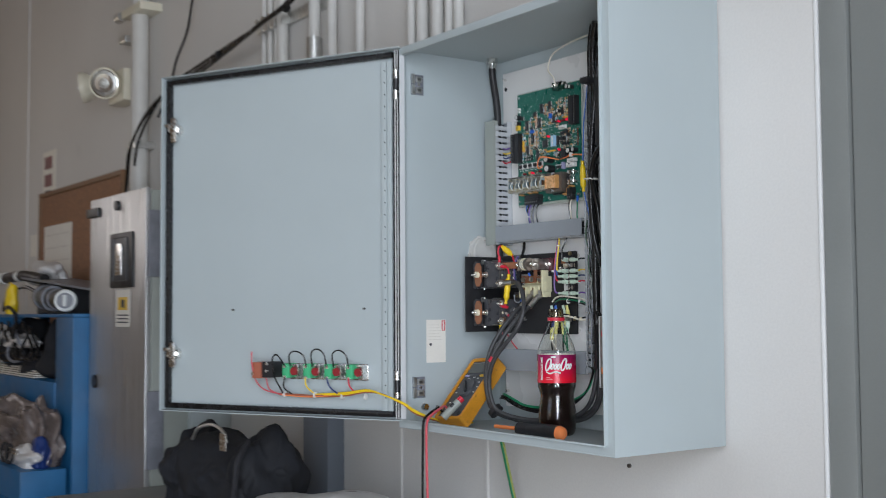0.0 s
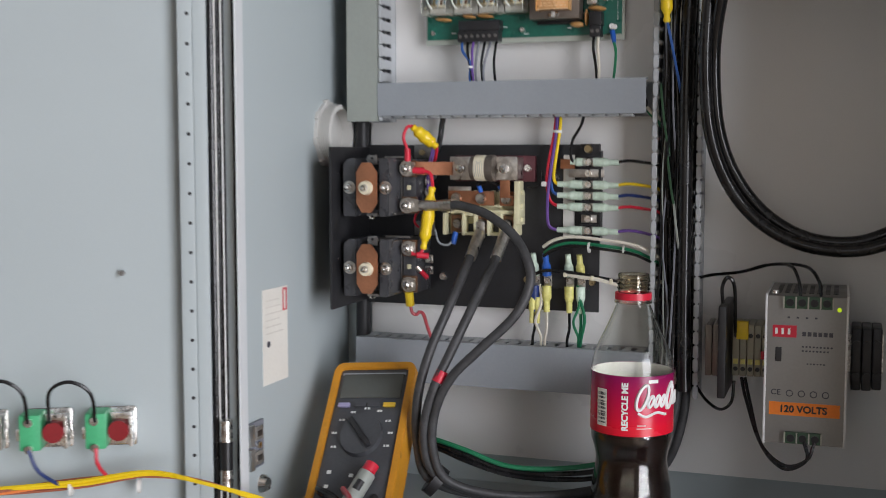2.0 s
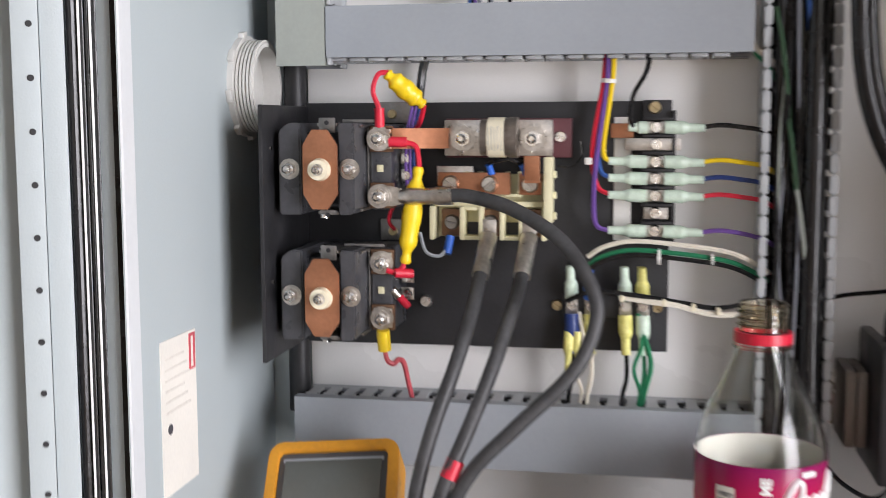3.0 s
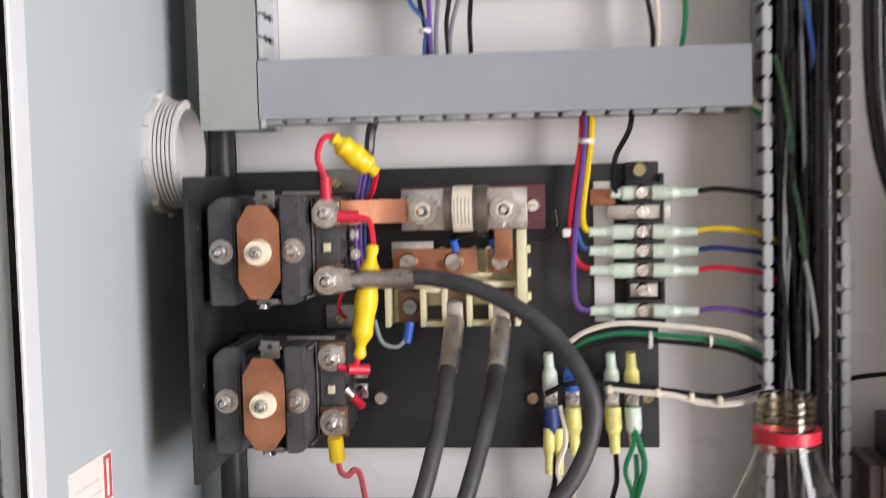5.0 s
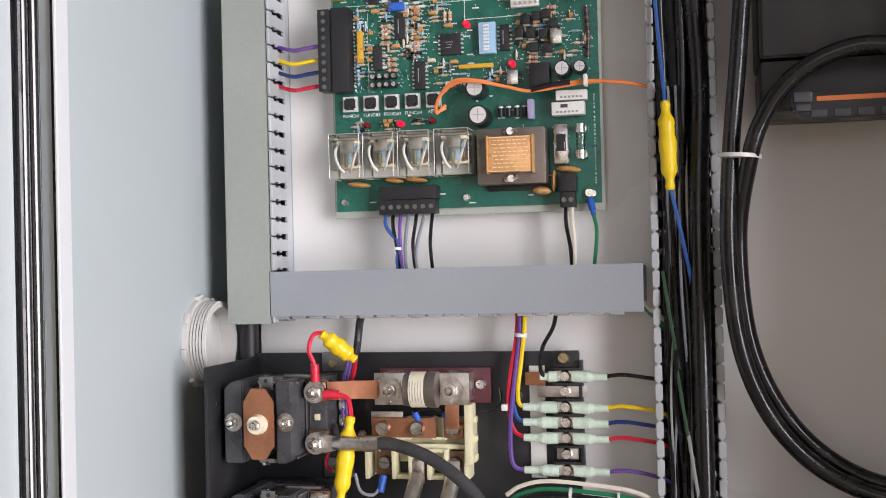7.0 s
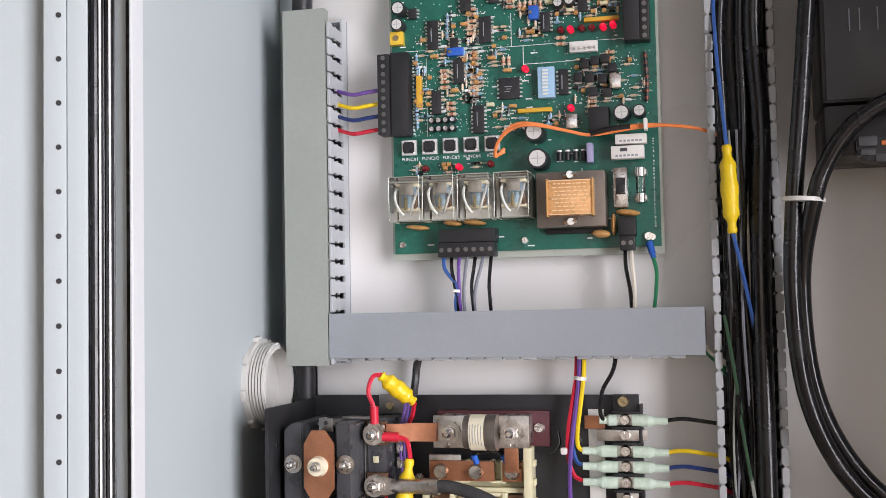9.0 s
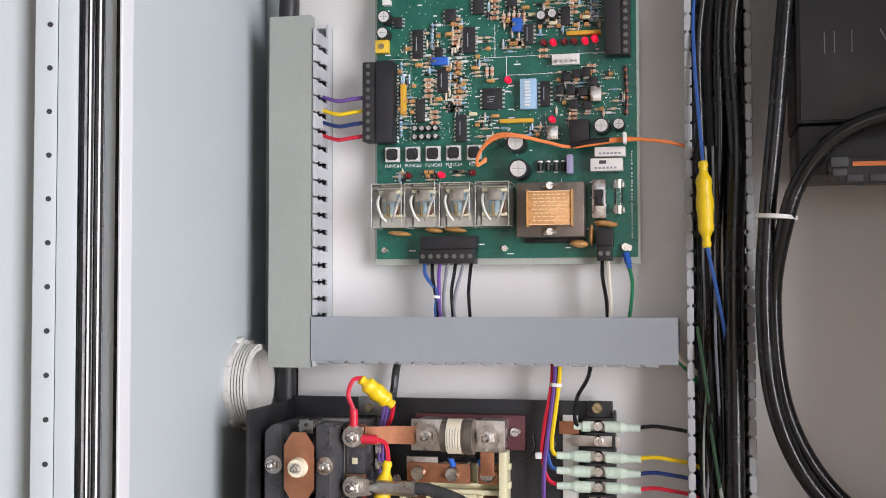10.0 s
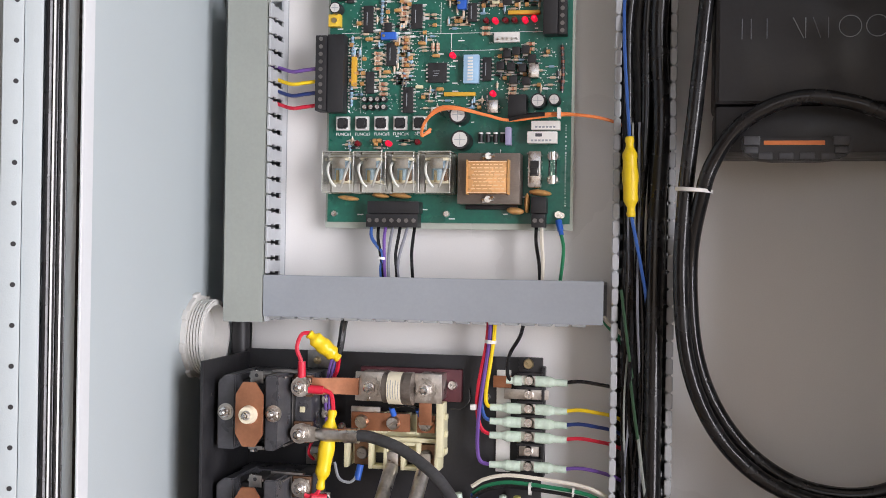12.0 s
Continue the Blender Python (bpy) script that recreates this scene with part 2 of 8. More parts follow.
M["charger"] = mat("grey_housing", (0.20, 0.21, 0.24), 0.4, var=0.15, scale=30)
M["aged_copper"] = mat("aged_copper_clamp", (0.20, 0.11, 0.065), 0.42, 0.6, var=0.2, scale=150)
M["band"] = mat("resistor_band", (0.42, 0.09, 0.03), 0.45, var=0.3, scale=400)
M["coil_blue"] = mat("relay_coil_tape", (0.36, 0.52, 0.64), 0.4, var=0.15, scale=200)
M["dark_green"] = mat("dark_green_terminal", (0.035, 0.085, 0.045), 0.4, var=0.1)
M["lav"] = mat("lavender_key", (0.36, 0.34, 0.52), 0.4, var=0.05)
M["ykey"] = mat("yellow_key", (0.80, 0.52, 0.05), 0.4, var=0.05)


def label_material():
    """Bottle wrap: magenta at the top turning to red below."""
    m = mat("bottle_wrap", (0.7, 0.02, 0.05), 0.28, var=0.03, bump=0)
    nt = m.node_tree
    n, l = nt.nodes, nt.links
    tc, sep, ramp = n.new("ShaderNodeTexCoord"), n.new("ShaderNodeSeparateXYZ"), n.new("ShaderNodeMapRange")
    l.new(tc.outputs["Object"], sep.inputs[0])
    ramp.inputs[1].default_value, ramp.inputs[2].default_value = 1.186, 1.230
    l.new(sep.outputs[2], ramp.inputs[0])
    mx = n.new("ShaderNodeMix")
    mx.data_type = "RGBA"
    mx.inputs[6].default_value, mx.inputs[7].default_value = (0.72, 0.010, 0.030, 1), (0.24, 0.008, 0.085, 1)
    l.new(ramp.outputs[0], mx.inputs[0])
    l.new(mx.outputs[2], n["Principled BSDF"].inputs["Base Color"])
    return m


M["wrap"] = label_material()

# ---- building helpers ----
def cube(bm, a, b, bevel=0.0, seg=2):
    """A box from corner a to corner b, added to bm."""
    lo = Vector([min(p, q) for p, q in zip(a, b)])
    hi = Vector([max(p, q) for p, q in zip(a, b)])
    r = bmesh.ops.create_cube(bm, size=1.0)
    bmesh.ops.transform(bm, matrix=Matrix.Translation((lo + hi) / 2) @ Matrix.Diagonal((*(hi - lo), 1)), verts=r["verts"])
    if bevel:
        es = {e for v in r["verts"] for e in v.link_edges}
        bmesh.ops.bevel(bm, geom=list(es), offset=bevel, segments=seg, affect="EDGES", profile=0.6)
    return bm


def block(a, b, bevel=0.0, seg=2):
    return cube(bmesh.new(), a, b, bevel, seg)


def rod(bm, p, q, r, r2=None, n=16):
    """A cylinder or cone from p to q, added to bm."""
    p, q = Vector(p), Vector(q)
    m = Matrix.Translation((p + q) / 2) @ (q - p).to_track_quat("Z", "Y").to_matrix().to_4x4()
    bmesh.ops.create_cone(bm, cap_ends=True, segments=n, radius1=r, radius2=r if r2 is None else r2, depth=(q - p).length, matrix=m)
    return bm


def cyl(p, q, r, r2=None, n=16):
    return rod(bmesh.new(), p, q, r, r2, n)


def curve_points(pts, steps=6):
    """A smooth line through the points."""
    P = [Vector(p) for p in pts]
    if len(P) < 3:
        return P
    P = [P[0] * 2 - P[1]] + P + [P[-1] * 2 - P[-2]]
    out = []
    for i in range(1, len(P) - 2):
        a, b, c, d = P[i - 1 : i + 3]
        for k in range(steps):
            t = k / steps
            out.append(0.5 * (2 * b + (c - a) * t + (2 * a - 5 * b + 4 * c - d) * t * t + (3 * b - a - 3 * c + d) * t ** 3))
    return out + [P[-2]]


def tube(pts, r, n=8, steps=6, bm=None):
    """A round tube along a smooth line."""
    bm = bm or bmesh.new()
    line = curve_points(pts, steps)
    rings, up = [], None
    for i, p in enumerate(line):
        d = (line[min(i + 1, len(line) - 1)] - line[max(i - 1, 0)]).normalized()
        if up is None:
            up = d.orthogonal().normalized()
        up = (up - d * up.dot(d)).normalized()
        side = d.cross(up)
        rings.append([bm.verts.new(p + r * (math.cos(a) * up + math.sin(a) * side)) for a in (2 * math.pi * k / n for k in range(n))])
    for a, b in zip(rings, rings[1:]):
        for k in range(n):
            bm.faces.new((a[k], a[(k + 1) % n], b[(k + 1) % n], b[k]))
    bm.faces.new(rings[0][::-1])
    bm.faces.new(rings[-1])
    return bm


def lathe(profile, cx, cy, n=48, bm=None, wobble=None):
    """A turned shape about a vertical axis; profile holds (radius, z)."""
    bm = bm or bmesh.new()
    rings = []
    for r, z in profile:
        rings.append([bm.verts.new((cx + r * (1 + (wobble(k / n, z) if wobble else 0)) * math.cos(2 * math.pi * k / n), cy + r * (1 + (wobble(k / n, z) if wobble else 0)) * math.sin(2 * math.pi * k / n), z)) for k in range(n)])
    for a, b in zip(rings, rings[1:]):
        for k in range(n):
            bm.faces.new((a[k], a[(k + 1) % n], b[(k + 1) % n], b[k]))
    return bm


def prism(poly, y0, y1, bevel=0.0):
    """A plate with the outline poly in (x, z), from y0 to y1."""
    bm = bmesh.new()
    f = [bm.verts.new((x, y0, z)) for x, z in poly]
    b = [bm.verts.new((x, y1, z)) for x, z in poly]
    n = len(poly)
    bm.faces.new(f)
    bm.faces.new(b[::-1])
    for k in range(n):
        bm.faces.new((f[k], b[k], b[(k + 1) % n], f[(k + 1) % n]))
    bmesh.ops.recalc_face_normals(bm, faces=bm.faces)
    if bevel:
        bmesh.ops.bevel(bm, geom=list(bm.edges), offset=bevel, segments=2, affect="EDGES")
    return bm


def prism_z(poly, z0, z1):
    """An upright bar with the outline poly in (x, y)."""
    bm = bmesh.new()
    lo = [bm.verts.new((x, y, z0)) for x, y in poly]
    hi = [bm.verts.new((x, y, z1)) for x, y in poly]
    n = len(poly)
    bm.faces.new(lo)
    bm.faces.new(hi[::-1])
    for k in range(n):
        bm.faces.new((lo[k], hi[k], hi[(k + 1) % n], lo[(k + 1) % n]))
    return bm


def rounded(w, h, r, n=5):
    """Corner points of a rounded rectangle about the origin."""
    out = []
    for cx, cz, a0 in ((w - r, h - r, 0), (-w + r, h - r, 90), (-w + r, -h + r, 180), (w - r, -h + r, 270)):
        out += [(cx + r * math.cos(radians(a0 + 90 * k / n)), cz + r * math.sin(radians(a0 + 90 * k / n))) for k in range(n + 1)]
    return out


def ring_plate(outer, inner, y0, y1, bevel=0.0):
    """A flat frame between two outlines of as many points, from y0 to y1."""
    bm = bmesh.new()
    loops = [[bm.verts.new((x, y, z)) for x, z in o] for o, y in ((outer, y0), (outer, y1), (inner, y1), (inner, y0))]
    n = len(outer)
    for a, b in zip(loops, loops[1:] + loops[:1]):
        for k in range(n):
            bm.faces.new((a[k], b[k], b[(k + 1) % n], a[(k + 1) % n]))
    bmesh.ops.recalc_face_normals(bm, faces=bm.faces)
    if bevel:
        es = [e for e in bm.edges if abs(e.verts[0].co.y - y0) < 1e-7 and abs(e.verts[1].co.y - y0) < 1e-7]
        bmesh.ops.bevel(bm, geom=es, offset=bevel, segments=2, affect="EDGES")
    return bm


def mesh_of(name, bm, material, flat=False):
    bmesh.ops.recalc_face_normals(bm, faces=bm.faces)
    me = bpy.data.meshes.new(name)
    bm.to_mesh(me)
    bm.free()
    me.materials.append(material)
    if not flat:
        for p in me.polygons:
            p.use_smooth = True
        me.set_sharp_from_angle(angle=radians(38))
    return me


def part(name, bm, material, parent, label="", flat=False):
    """One mesh, built at its place in the world, as a part of parent."""
    ob = new(name, mesh_of(name, bm, M[material] if isinstance(material, str) else material, flat))
    ob.parent = parent
    ob.matrix_parent_inverse = Matrix.Identity(4) if parent.type == "MESH" else parent.matrix_basis.inverted()
    return tagged(ob, label)


def thing(name, label, category, at, group="", kind=""):
    ob = new(name)
    ob.empty_display_size = 0.02
    ob.matrix_basis = Matrix.Translation(at)
    return tagged(ob, label, category, group, kind)


def solo(name, bm, material, label, category, group="", kind=""):
    ob = new(name, mesh_of(name, bm, M[material]))
    return tagged(ob, label, category, group, kind)


def lettering(name, text, size, at, parent, material="silk", turn=(90, 0, 0), align="CENTER", bold=0.0):
    cu = bpy.data.curves.new(name, "FONT")
    cu.body, cu.size, cu.align_x, cu.align_y, cu.extrude = text, size, align, "CENTER", 0.00008
    cu.offset = bold
    tmp = bpy.data.objects.new(name, cu)
    me = bpy.data.meshes.new_from_object(tmp)
    bpy.data.objects.remove(tmp)
    me.transform(pose(*at, *turn))
    me.materials.append(M[material])
    ob = new(name, me)
    ob.parent = parent
    ob.matrix_parent_inverse = Matrix.Identity(4) if parent.type == "MESH" else parent.matrix_basis.inverted()
    return ob


def screw(name, at, r, parent, material="zinc", head=0.002, slot=True, towards=(0, -1, 0)):
    """A round-headed screw with a slot, its head facing the given way."""
    a, d = Vector(at), Vector(towards)
    bm = cyl(a, a + d * head, r, r * 0.8, 14)
    if slot:
        s = d.orthogonal().normalized()
        t = d.cross(s)
        ang = (a.x * 917 + a.z * 613) % 3.1
        u = (s * math.cos(ang) + t * math.sin(ang)) * r * 0.75
        rod(bm, a + d * head * 1.05 - u, a + d * head * 1.05 + u, r * 0.13, n=6)
    return part(name, bm, material, parent)


def hexnut(name, at, r, parent, material="zinc", stud=0.006):
    """A nut on its washer with the stud through it, facing the room."""
    a = Vector(at)
    part("washer", rod(cyl(a, a + Vector((0, -0.0007, 0)), r * 1.42, n=20), a + Vector((0, -0.0007, 0)), a + Vector((0, -0.0014, 0)), r * 1.16, n=18), "tin", parent, "bright spring washer")
    bm = cyl(a + Vector((0, -0.0014, 0)), a + Vector((0, -0.0045, 0)), r, r * 0.90, 6)
    rod(bm, a + Vector((0, -0.0045, 0)), a + Vector((0, -0.0045 - stud * 0.75, 0)), r * 0.60, r * 0.56, 12)
    rod(bm, a + Vector((0, -0.0045 - stud * 0.75, 0)), a + Vector((0, -0.0045 - stud, 0)), r * 0.56, r * 0.30, 12)
    return part(name, bm, material, parent)

# ---- the room ----
WALL_Y = 0.014
XW, XE, YS, TOP = -4.6, 2.6, -6.0, 3.6

def slab(name, a, b, material, label, bevel=0.0):
    return solo(name, block(a, b, bevel), material, label, name.split("_")[0], kind="structure")

slab("floor", (XW - 0.2, YS - 0.2, -0.15), (XE + 0.2, WALL_Y + 0.2, 0.0), "concrete", "worn grey concrete shop floor")
slab("ground", (-60, -60, -0.4), (60, 60, -0.16), "asphalt", "dark asphalt yard outside the bay doors")
slab("ceiling", (XW - 0.2, YS - 0.2, TOP), (XE + 0.2, WALL_Y + 0.2, TOP + 0.12), "ceiling", "dull grey steel shop ceiling")
# unseen wall; its window is assumed from the cabinet's bright reflection
ww = bmesh.new()
for y0, y1, z0, z1 in ((YS - 0.2, -3.1, 0, TOP), (-1.1, WALL_Y + 0.2, 0, TOP), (-3.1, -1.1, 0, 1.84), (-3.1, -1.1, 2.6, TOP)):
    cube(ww, (XW - 0.2, y0, z0), (XW, y1, z1))
solo("wall_west", ww, "tan_wall", "tan block wall with an assumed high window opening", "wall", kind="structure")
slab("wall_north", (XW, WALL_Y, 0), (0.812, WALL_Y + 0.2, TOP), "wall", "grey painted wall that carries the enclosure")
slab("wall_north_east", (1.84, WALL_Y, 0), (XE + 0.2, WALL_Y + 0.2, TOP), "wall", "grey painted wall beside the steel door")
slab("wall_north_lintel", (0.812, WALL_Y, 2.14), (1.84, WALL_Y + 0.2, TOP), "wall", "grey painted wall above the steel door")

def wall_with_bay(name, axis, at, lo, hi, o0, o1, oh, material):
    """A wall along one axis with a bay-door opening through it."""
    bm = bmesh.new()
    for u0, u1, z0, z1 in ((lo, o0, 0, TOP), (o1, hi, 0, TOP), (o0, o1, oh, TOP)):
        a, b = ((at, u0, z0), (at + 0.2, u1, z1)) if axis == "x" else ((u0, at - 0.2, z0), (u1, at, z1))
        cube(bm, a, b)
    return solo(name, bm, material, "block wall with an open bay door", "wall", kind="structure")

wall_with_bay("wall_east", "x", XE, YS - 0.2, WALL_Y, -2.95, -1.25, 2.90, "wall")
# unseen south bay, assumed as the opening for the warm fill
wall_with_bay("wall_south", "y", YS, XW, XE, -1.3, 2.1, 3.2, "tan_wall")

# steel door with its frame, beside the enclosure's wall
door_1 = thing("door_1", "closed grey steel door in a pale frame", "door", (1.33, WALL_Y, 0), kind="structure")
fr = block((0.8135, WALL_Y - 0.001, 0), (0.862, WALL_Y + 0.16, 2.14), 0.003)
cube(fr, (1.790, WALL_Y - 0.001, 0), (1.8385, WALL_Y + 0.16, 2.14), 0.003)
cube(fr, (0.862, WALL_Y - 0.001, 2.092), (1.790, WALL_Y + 0.16, 2.14), 0.003)
part("door_frame", fr, "steel_door", door_1, "grey painted steel frame")
part("edge_bead", block((0.8065, WALL_Y - 0.004, 0), (0.8130, WALL_Y - 0.0002, 2.14), 0.0012), "trim", door_1, "thin white bead on the wall's edge")
part("door_leaf", block((0.866, WALL_Y + 0.004, 0.01), (1.786, WALL_Y + 0.050, 2.088), 0.003), "steel_door", door_1, "plain grey steel leaf")
part("door_handle", rod(cyl((1.72, WALL_Y + 0.03, 1.0), (1.72, WALL_Y - 0.04, 1.0), 0.010), (1.72, WALL_Y - 0.04, 1.0), (1.61, WALL_Y - 0.04, 1.0), 0.009), "zinc", door_1, "steel lever handle")

# wall panel joints
def batten(name, x, w, z0, z1, d=0.006):
    return solo(name, block((x - w / 2, WALL_Y - d, z0), (x + w / 2, WALL_Y, z1), 0.0015), "wall", "narrow painted joint strip on the wall", "trim", kind="structure")

for x, w in ((-3.62, 0.03), (-0.387, 0.010), (-0.05, 0.010)):
    batten("trim", x, w, 0.0, TOP if x < -3 else 1.07)
# channel in the darkened colour, for the shadow under the open door
solo("trim", block((-0.79, WALL_Y - 0.05, 0.0), (-0.658, WALL_Y, 1.12), 0.004), "channel", "boxed channel low on the wall, shadow put into its blue-grey", "trim", kind="structure")

# ---- the enclosure ----
X0, X1, YF, YB, Z0, Z1 = 0.0, 0.612, -0.246, 0.010, 1.080, 1.842
T = 0.002
enclosure = thing("electrical_enclosure", "open light grey steel wall enclosure full of controls", "enclosure", (0.306, YB, Z0))
part("back_plate", block((X0, YB - T, Z0), (X1, YB, Z1)), "box_paint", enclosure)
part("side_plate", block((X0, YF, Z0), (X0 + T, YB - T, Z1), 0.0006), "box_paint", enclosure)
part("side_plate", block((X1 - T, YF, Z0), (X1, YB - T, Z1), 0.0006), "box_paint", enclosure)
part("top_plate", block((X0 + T, YF, Z1 - T), (X1 - T, YB - T, Z1), 0.0006), "box_paint", enclosure)
part("bottom_plate", block((X0 + T, YF, Z0), (X1 - T, YB - T, Z0 + T), 0.0006), "box_paint", enclosure)
LIP = 0.018
def lip_side(a, b, c, d):
    """One side of the folded lip: the flat flange and its raised edge, in one bent piece."""
    bm = block(a, b)
    cube(bm, c, d, 0.0008)
    part("lip", bm, "box_paint", enclosure, "folded grey lip of the opening")

lip_side((X0 + T, YF, Z0 + T), (X0 + 0.019, YF + T, Z1 - T), (X0 + 0.0188, YF - 0.0085, Z0 + LIP), (X0 + 0.0197, YF + 0.0010, Z1 - LIP))
# the bead's brightness is put into its paler colour
part("lip_bead", prism_z([(X0 + 0.0196, YF - 0.0084), (X0 + 0.0206, YF - 0.0078), (X0 + 0.0216, YF + 0.0020), (X0 + 0.0196, YF + 0.0030)], Z0 + LIP, Z1 - LIP), "bead", enclosure, "rounded bead of the lip, painted paler as if lit")
# black strip added in place of the shadow between door and flange
part("gap_shadow_strip", block((X0 + 0.0128, YF - 0.0016, Z0 + LIP), (X0 + 0.0186, YF - 0.0002, Z1 - LIP), 0.0004), "rubber", enclosure, "thin black strip standing in for the hinge gap's shadow")
lip_side((X1 - LIP, YF, Z0 + T), (X1 - T, YF + T, Z1 - T), (X1 - LIP, YF - 0.007, Z0 + LIP), (X1 - LIP + 0.003, YF + 0.0005, Z1 - LIP))
lip_side((X0 + LIP, YF, Z1 - LIP), (X1 - LIP, YF + T, Z1 - T), (X0 + LIP, YF - 0.007, Z1 - LIP), (X1 - LIP, YF + 0.0005, Z1 - LIP + 0.003))
lip_side((X0 + LIP, YF, Z0 + T), (X1 - LIP, YF + T, Z0 + LIP), (X0 + LIP, YF - 0.007, Z0 + LIP - 0.003), (X1 - LIP, YF + 0.0005, Z0 + LIP))
panel = part("mounting_panel", block((0.032, 0.0, 1.112), (0.582, 0.003, 1.812), 0.0008), "panel", enclosure, "white enamelled steel mounting panel")
for x in (0.042, 0.572):
    for z in (1.124, 1.778 if x < 0.1 else 1.80):
        part("panel_hole", cyl((x, 0.0004, z), (x, -0.0006, z), 0.0042, n=14), "black", panel)
        part("stud", cyl((x, 0.003, z + 0.02), (x, -0.008, z + 0.02), 0.003, n=10), "zinc", panel)

# hinge: pin, knuckles and the plates on the inner side
for z in (1.7725, 1.1575):
    h = part("hinge_plate", block((X0 + T, -0.216, z - 0.021), (X0 + T + 0.003, -0.186, z + 0.021), 0.001), "charger", enclosure, "dark hinge plate with zinc clips")
    part("hinge_clip", block((X0 + T + 0.003, -0.2165, z - 0.0205), (X0 + T + 0.007, -0.2085, z - 0.001), 0.0012), "galv", h, "bright zinc clip")
    part("hinge_clip", block((X0 + T + 0.003, -0.2165, z + 0.001), (X0 + T + 0.007, -0.2085, z + 0.0205), 0.0012), "galv", h, "bright zinc clip")
    for dz in (-0.0115, 0.0105):
        pad = part("hinge_pad", block((X0 + T + 0.003, -0.2055, z + dz - 0.0062), (X0 + T + 0.0052, -0.1905, z + dz + 0.0062), 0.0010), "galv", h, "bright zinc pad")
        part("slot", block((X0 + T + 0.0052, -0.2025, z + dz - 0.0026), (X0 + T + 0.0058, -0.1940, z + dz + 0.0026), 0.0002), "dark_steel", pad)
    part("pivot", cyl((X0 + T + 0.003, -0.1985, z), (X0 + T + 0.0060, -0.1985, z), 0.0030, n=12), "zinc", h)
pin = thing("door_hinge", "pair of zinc hinge barrels joining door and enclosure", "hinge", (0.006, -0.254, 1.10))
for z in (1.162, 1.767):
    part("knuckle", cyl((0.006, -0.254, z - 0.012), (0.006, -0.254, z + 0.012), 0.0055, n=14), "black", pin, "black bushing")
    part("knuckle", cyl((0.006, -0.254, z + 0.012), (0.006, -0.254, z + 0.030), 0.0055, n=14), "zinc", pin)
    part("knuckle", cyl((0.006, -0.254, z - 0.030), (0.006, -0.254, z - 0.012), 0.0055, n=14), "zinc", pin)
# mounting bolt low in the left side, and fitting in the roof
part("bolt", cyl((X0 + T, -0.185, 1.118), (X0 + T + 0.006, -0.185, 1.118), 0.009, 0.006, 14), "zinc", enclosure)

# ---- the door ----
DA = math.atan2(-0.28, -0.554)
DD = Vector((math.cos(DA), math.sin(DA), 0))
DN = Vector((-DD.y, DD.x, 0))
if DN.y > 0:
    DN = -DN
HINGE = Vector((0.0, -0.246, 0))
DM = Matrix(((DD.x, -DN.x, 0, HINGE.x), (DD.y, -DN.y, 0, HINGE.y), (0, 0, 1, 0), (0, 0, 0, 1)))


def onto_door(bm):
    """Built with x along the door from its hinge, -y out of its inner face."""
    bmesh.ops.transform(bm, matrix=DM, verts=bm.verts)
    return bm


def on_door(*pts):
    return [tuple(DM @ Vector(p)) for p in pts]

door = thing("enclosure_door", "grey steel enclosure door swung wide open, black gasket", "door", tuple(HINGE + Vector((0, 0, 1.09))))
S0, S1, DZ0, DZ1 = -0.012, 0.606, 1.094, 1.842
part("door_panel", onto_door(block((S0, 0.004, DZ0), (S1, 0.006, DZ1))), "box_paint", door)
rim = bmesh.new()
for a, b in (((S0 - 0.0010, -0.0060, DZ0), (S0 + 0.0015, 0.004, DZ1)), ((S1 - 0.002, -0.018, DZ0), (S1, 0.004, DZ1)), ((S0 + 0.0015, -0.018, DZ0), (S1 - 0.002, 0.004, DZ0 + 0.002)), ((S0 + 0.0015, -0.018, DZ1 - 0.002), (S1 - 0.002, 0.004, DZ1))):
    cube(rim, a, b, 0.0006)
part("door_rim", onto_door(rim), "box_paint", door, "folded grey rim")
gas = bmesh.new()
G = 0.006
for a, b in (((0.0038, -0.0055, DZ0 + G), (0.0092, 0.004, DZ1 - G)), ((S1 - G - 0.012, -0.009, DZ0 + G), (S1 - G, 0.004, DZ1 - G)), ((0.0092, -0.009, DZ0 + G), (S1 - G - 0.012, 0.004, DZ0 + G + 0.012)), ((0.0092, -0.009, DZ1 - G - 0.012), (S1 - G - 0.012, 0.004, DZ1 - G))):
    cube(gas, a, b, 0.003)
part("gasket", onto_door(gas), "rubber", door, "black rubber gasket")
# hinge edge of the door: pale ribs with black sealing cords between them, and the rounded return
for s0, s1, h in ((0.0026, 0.0038, 0.0072), (-0.0026, -0.0014, 0.0064)):
    part("hinge_rib", onto_door(block((s0, -h, DZ0 + 0.003), (s1, 0.004, DZ1 - 0.003), 0.0004)), "trim", door, "pale folded rib")
for s0, s1, h in ((0.0009, 0.0025, 0.0045), (-0.0013, 0.0004, 0.0048), (-0.0047, -0.0027, 0.0046)):
    part("sealing_cord", onto_door(block((s0, -h, DZ0 + 0.004), (s1, 0.004, DZ1 - 0.004), 0.0006)), "rubber", door, "thin black sealing cord")
part("rolled_edge", onto_door(block((-0.0104, -0.0030, DZ0 + 0.002), (-0.0048, 0.004, DZ1 - 0.002), 0.0022, 3)), "box_paint", door, "rounded grey hinge edge")
st_bm = block((0.0205, -0.0108, 1.112), (0.0325, -0.0092, 1.816), 0.0005)
cube(st_bm, (0.0309, -0.0092, 1.112), (0.0325, 0.004, 1.816))
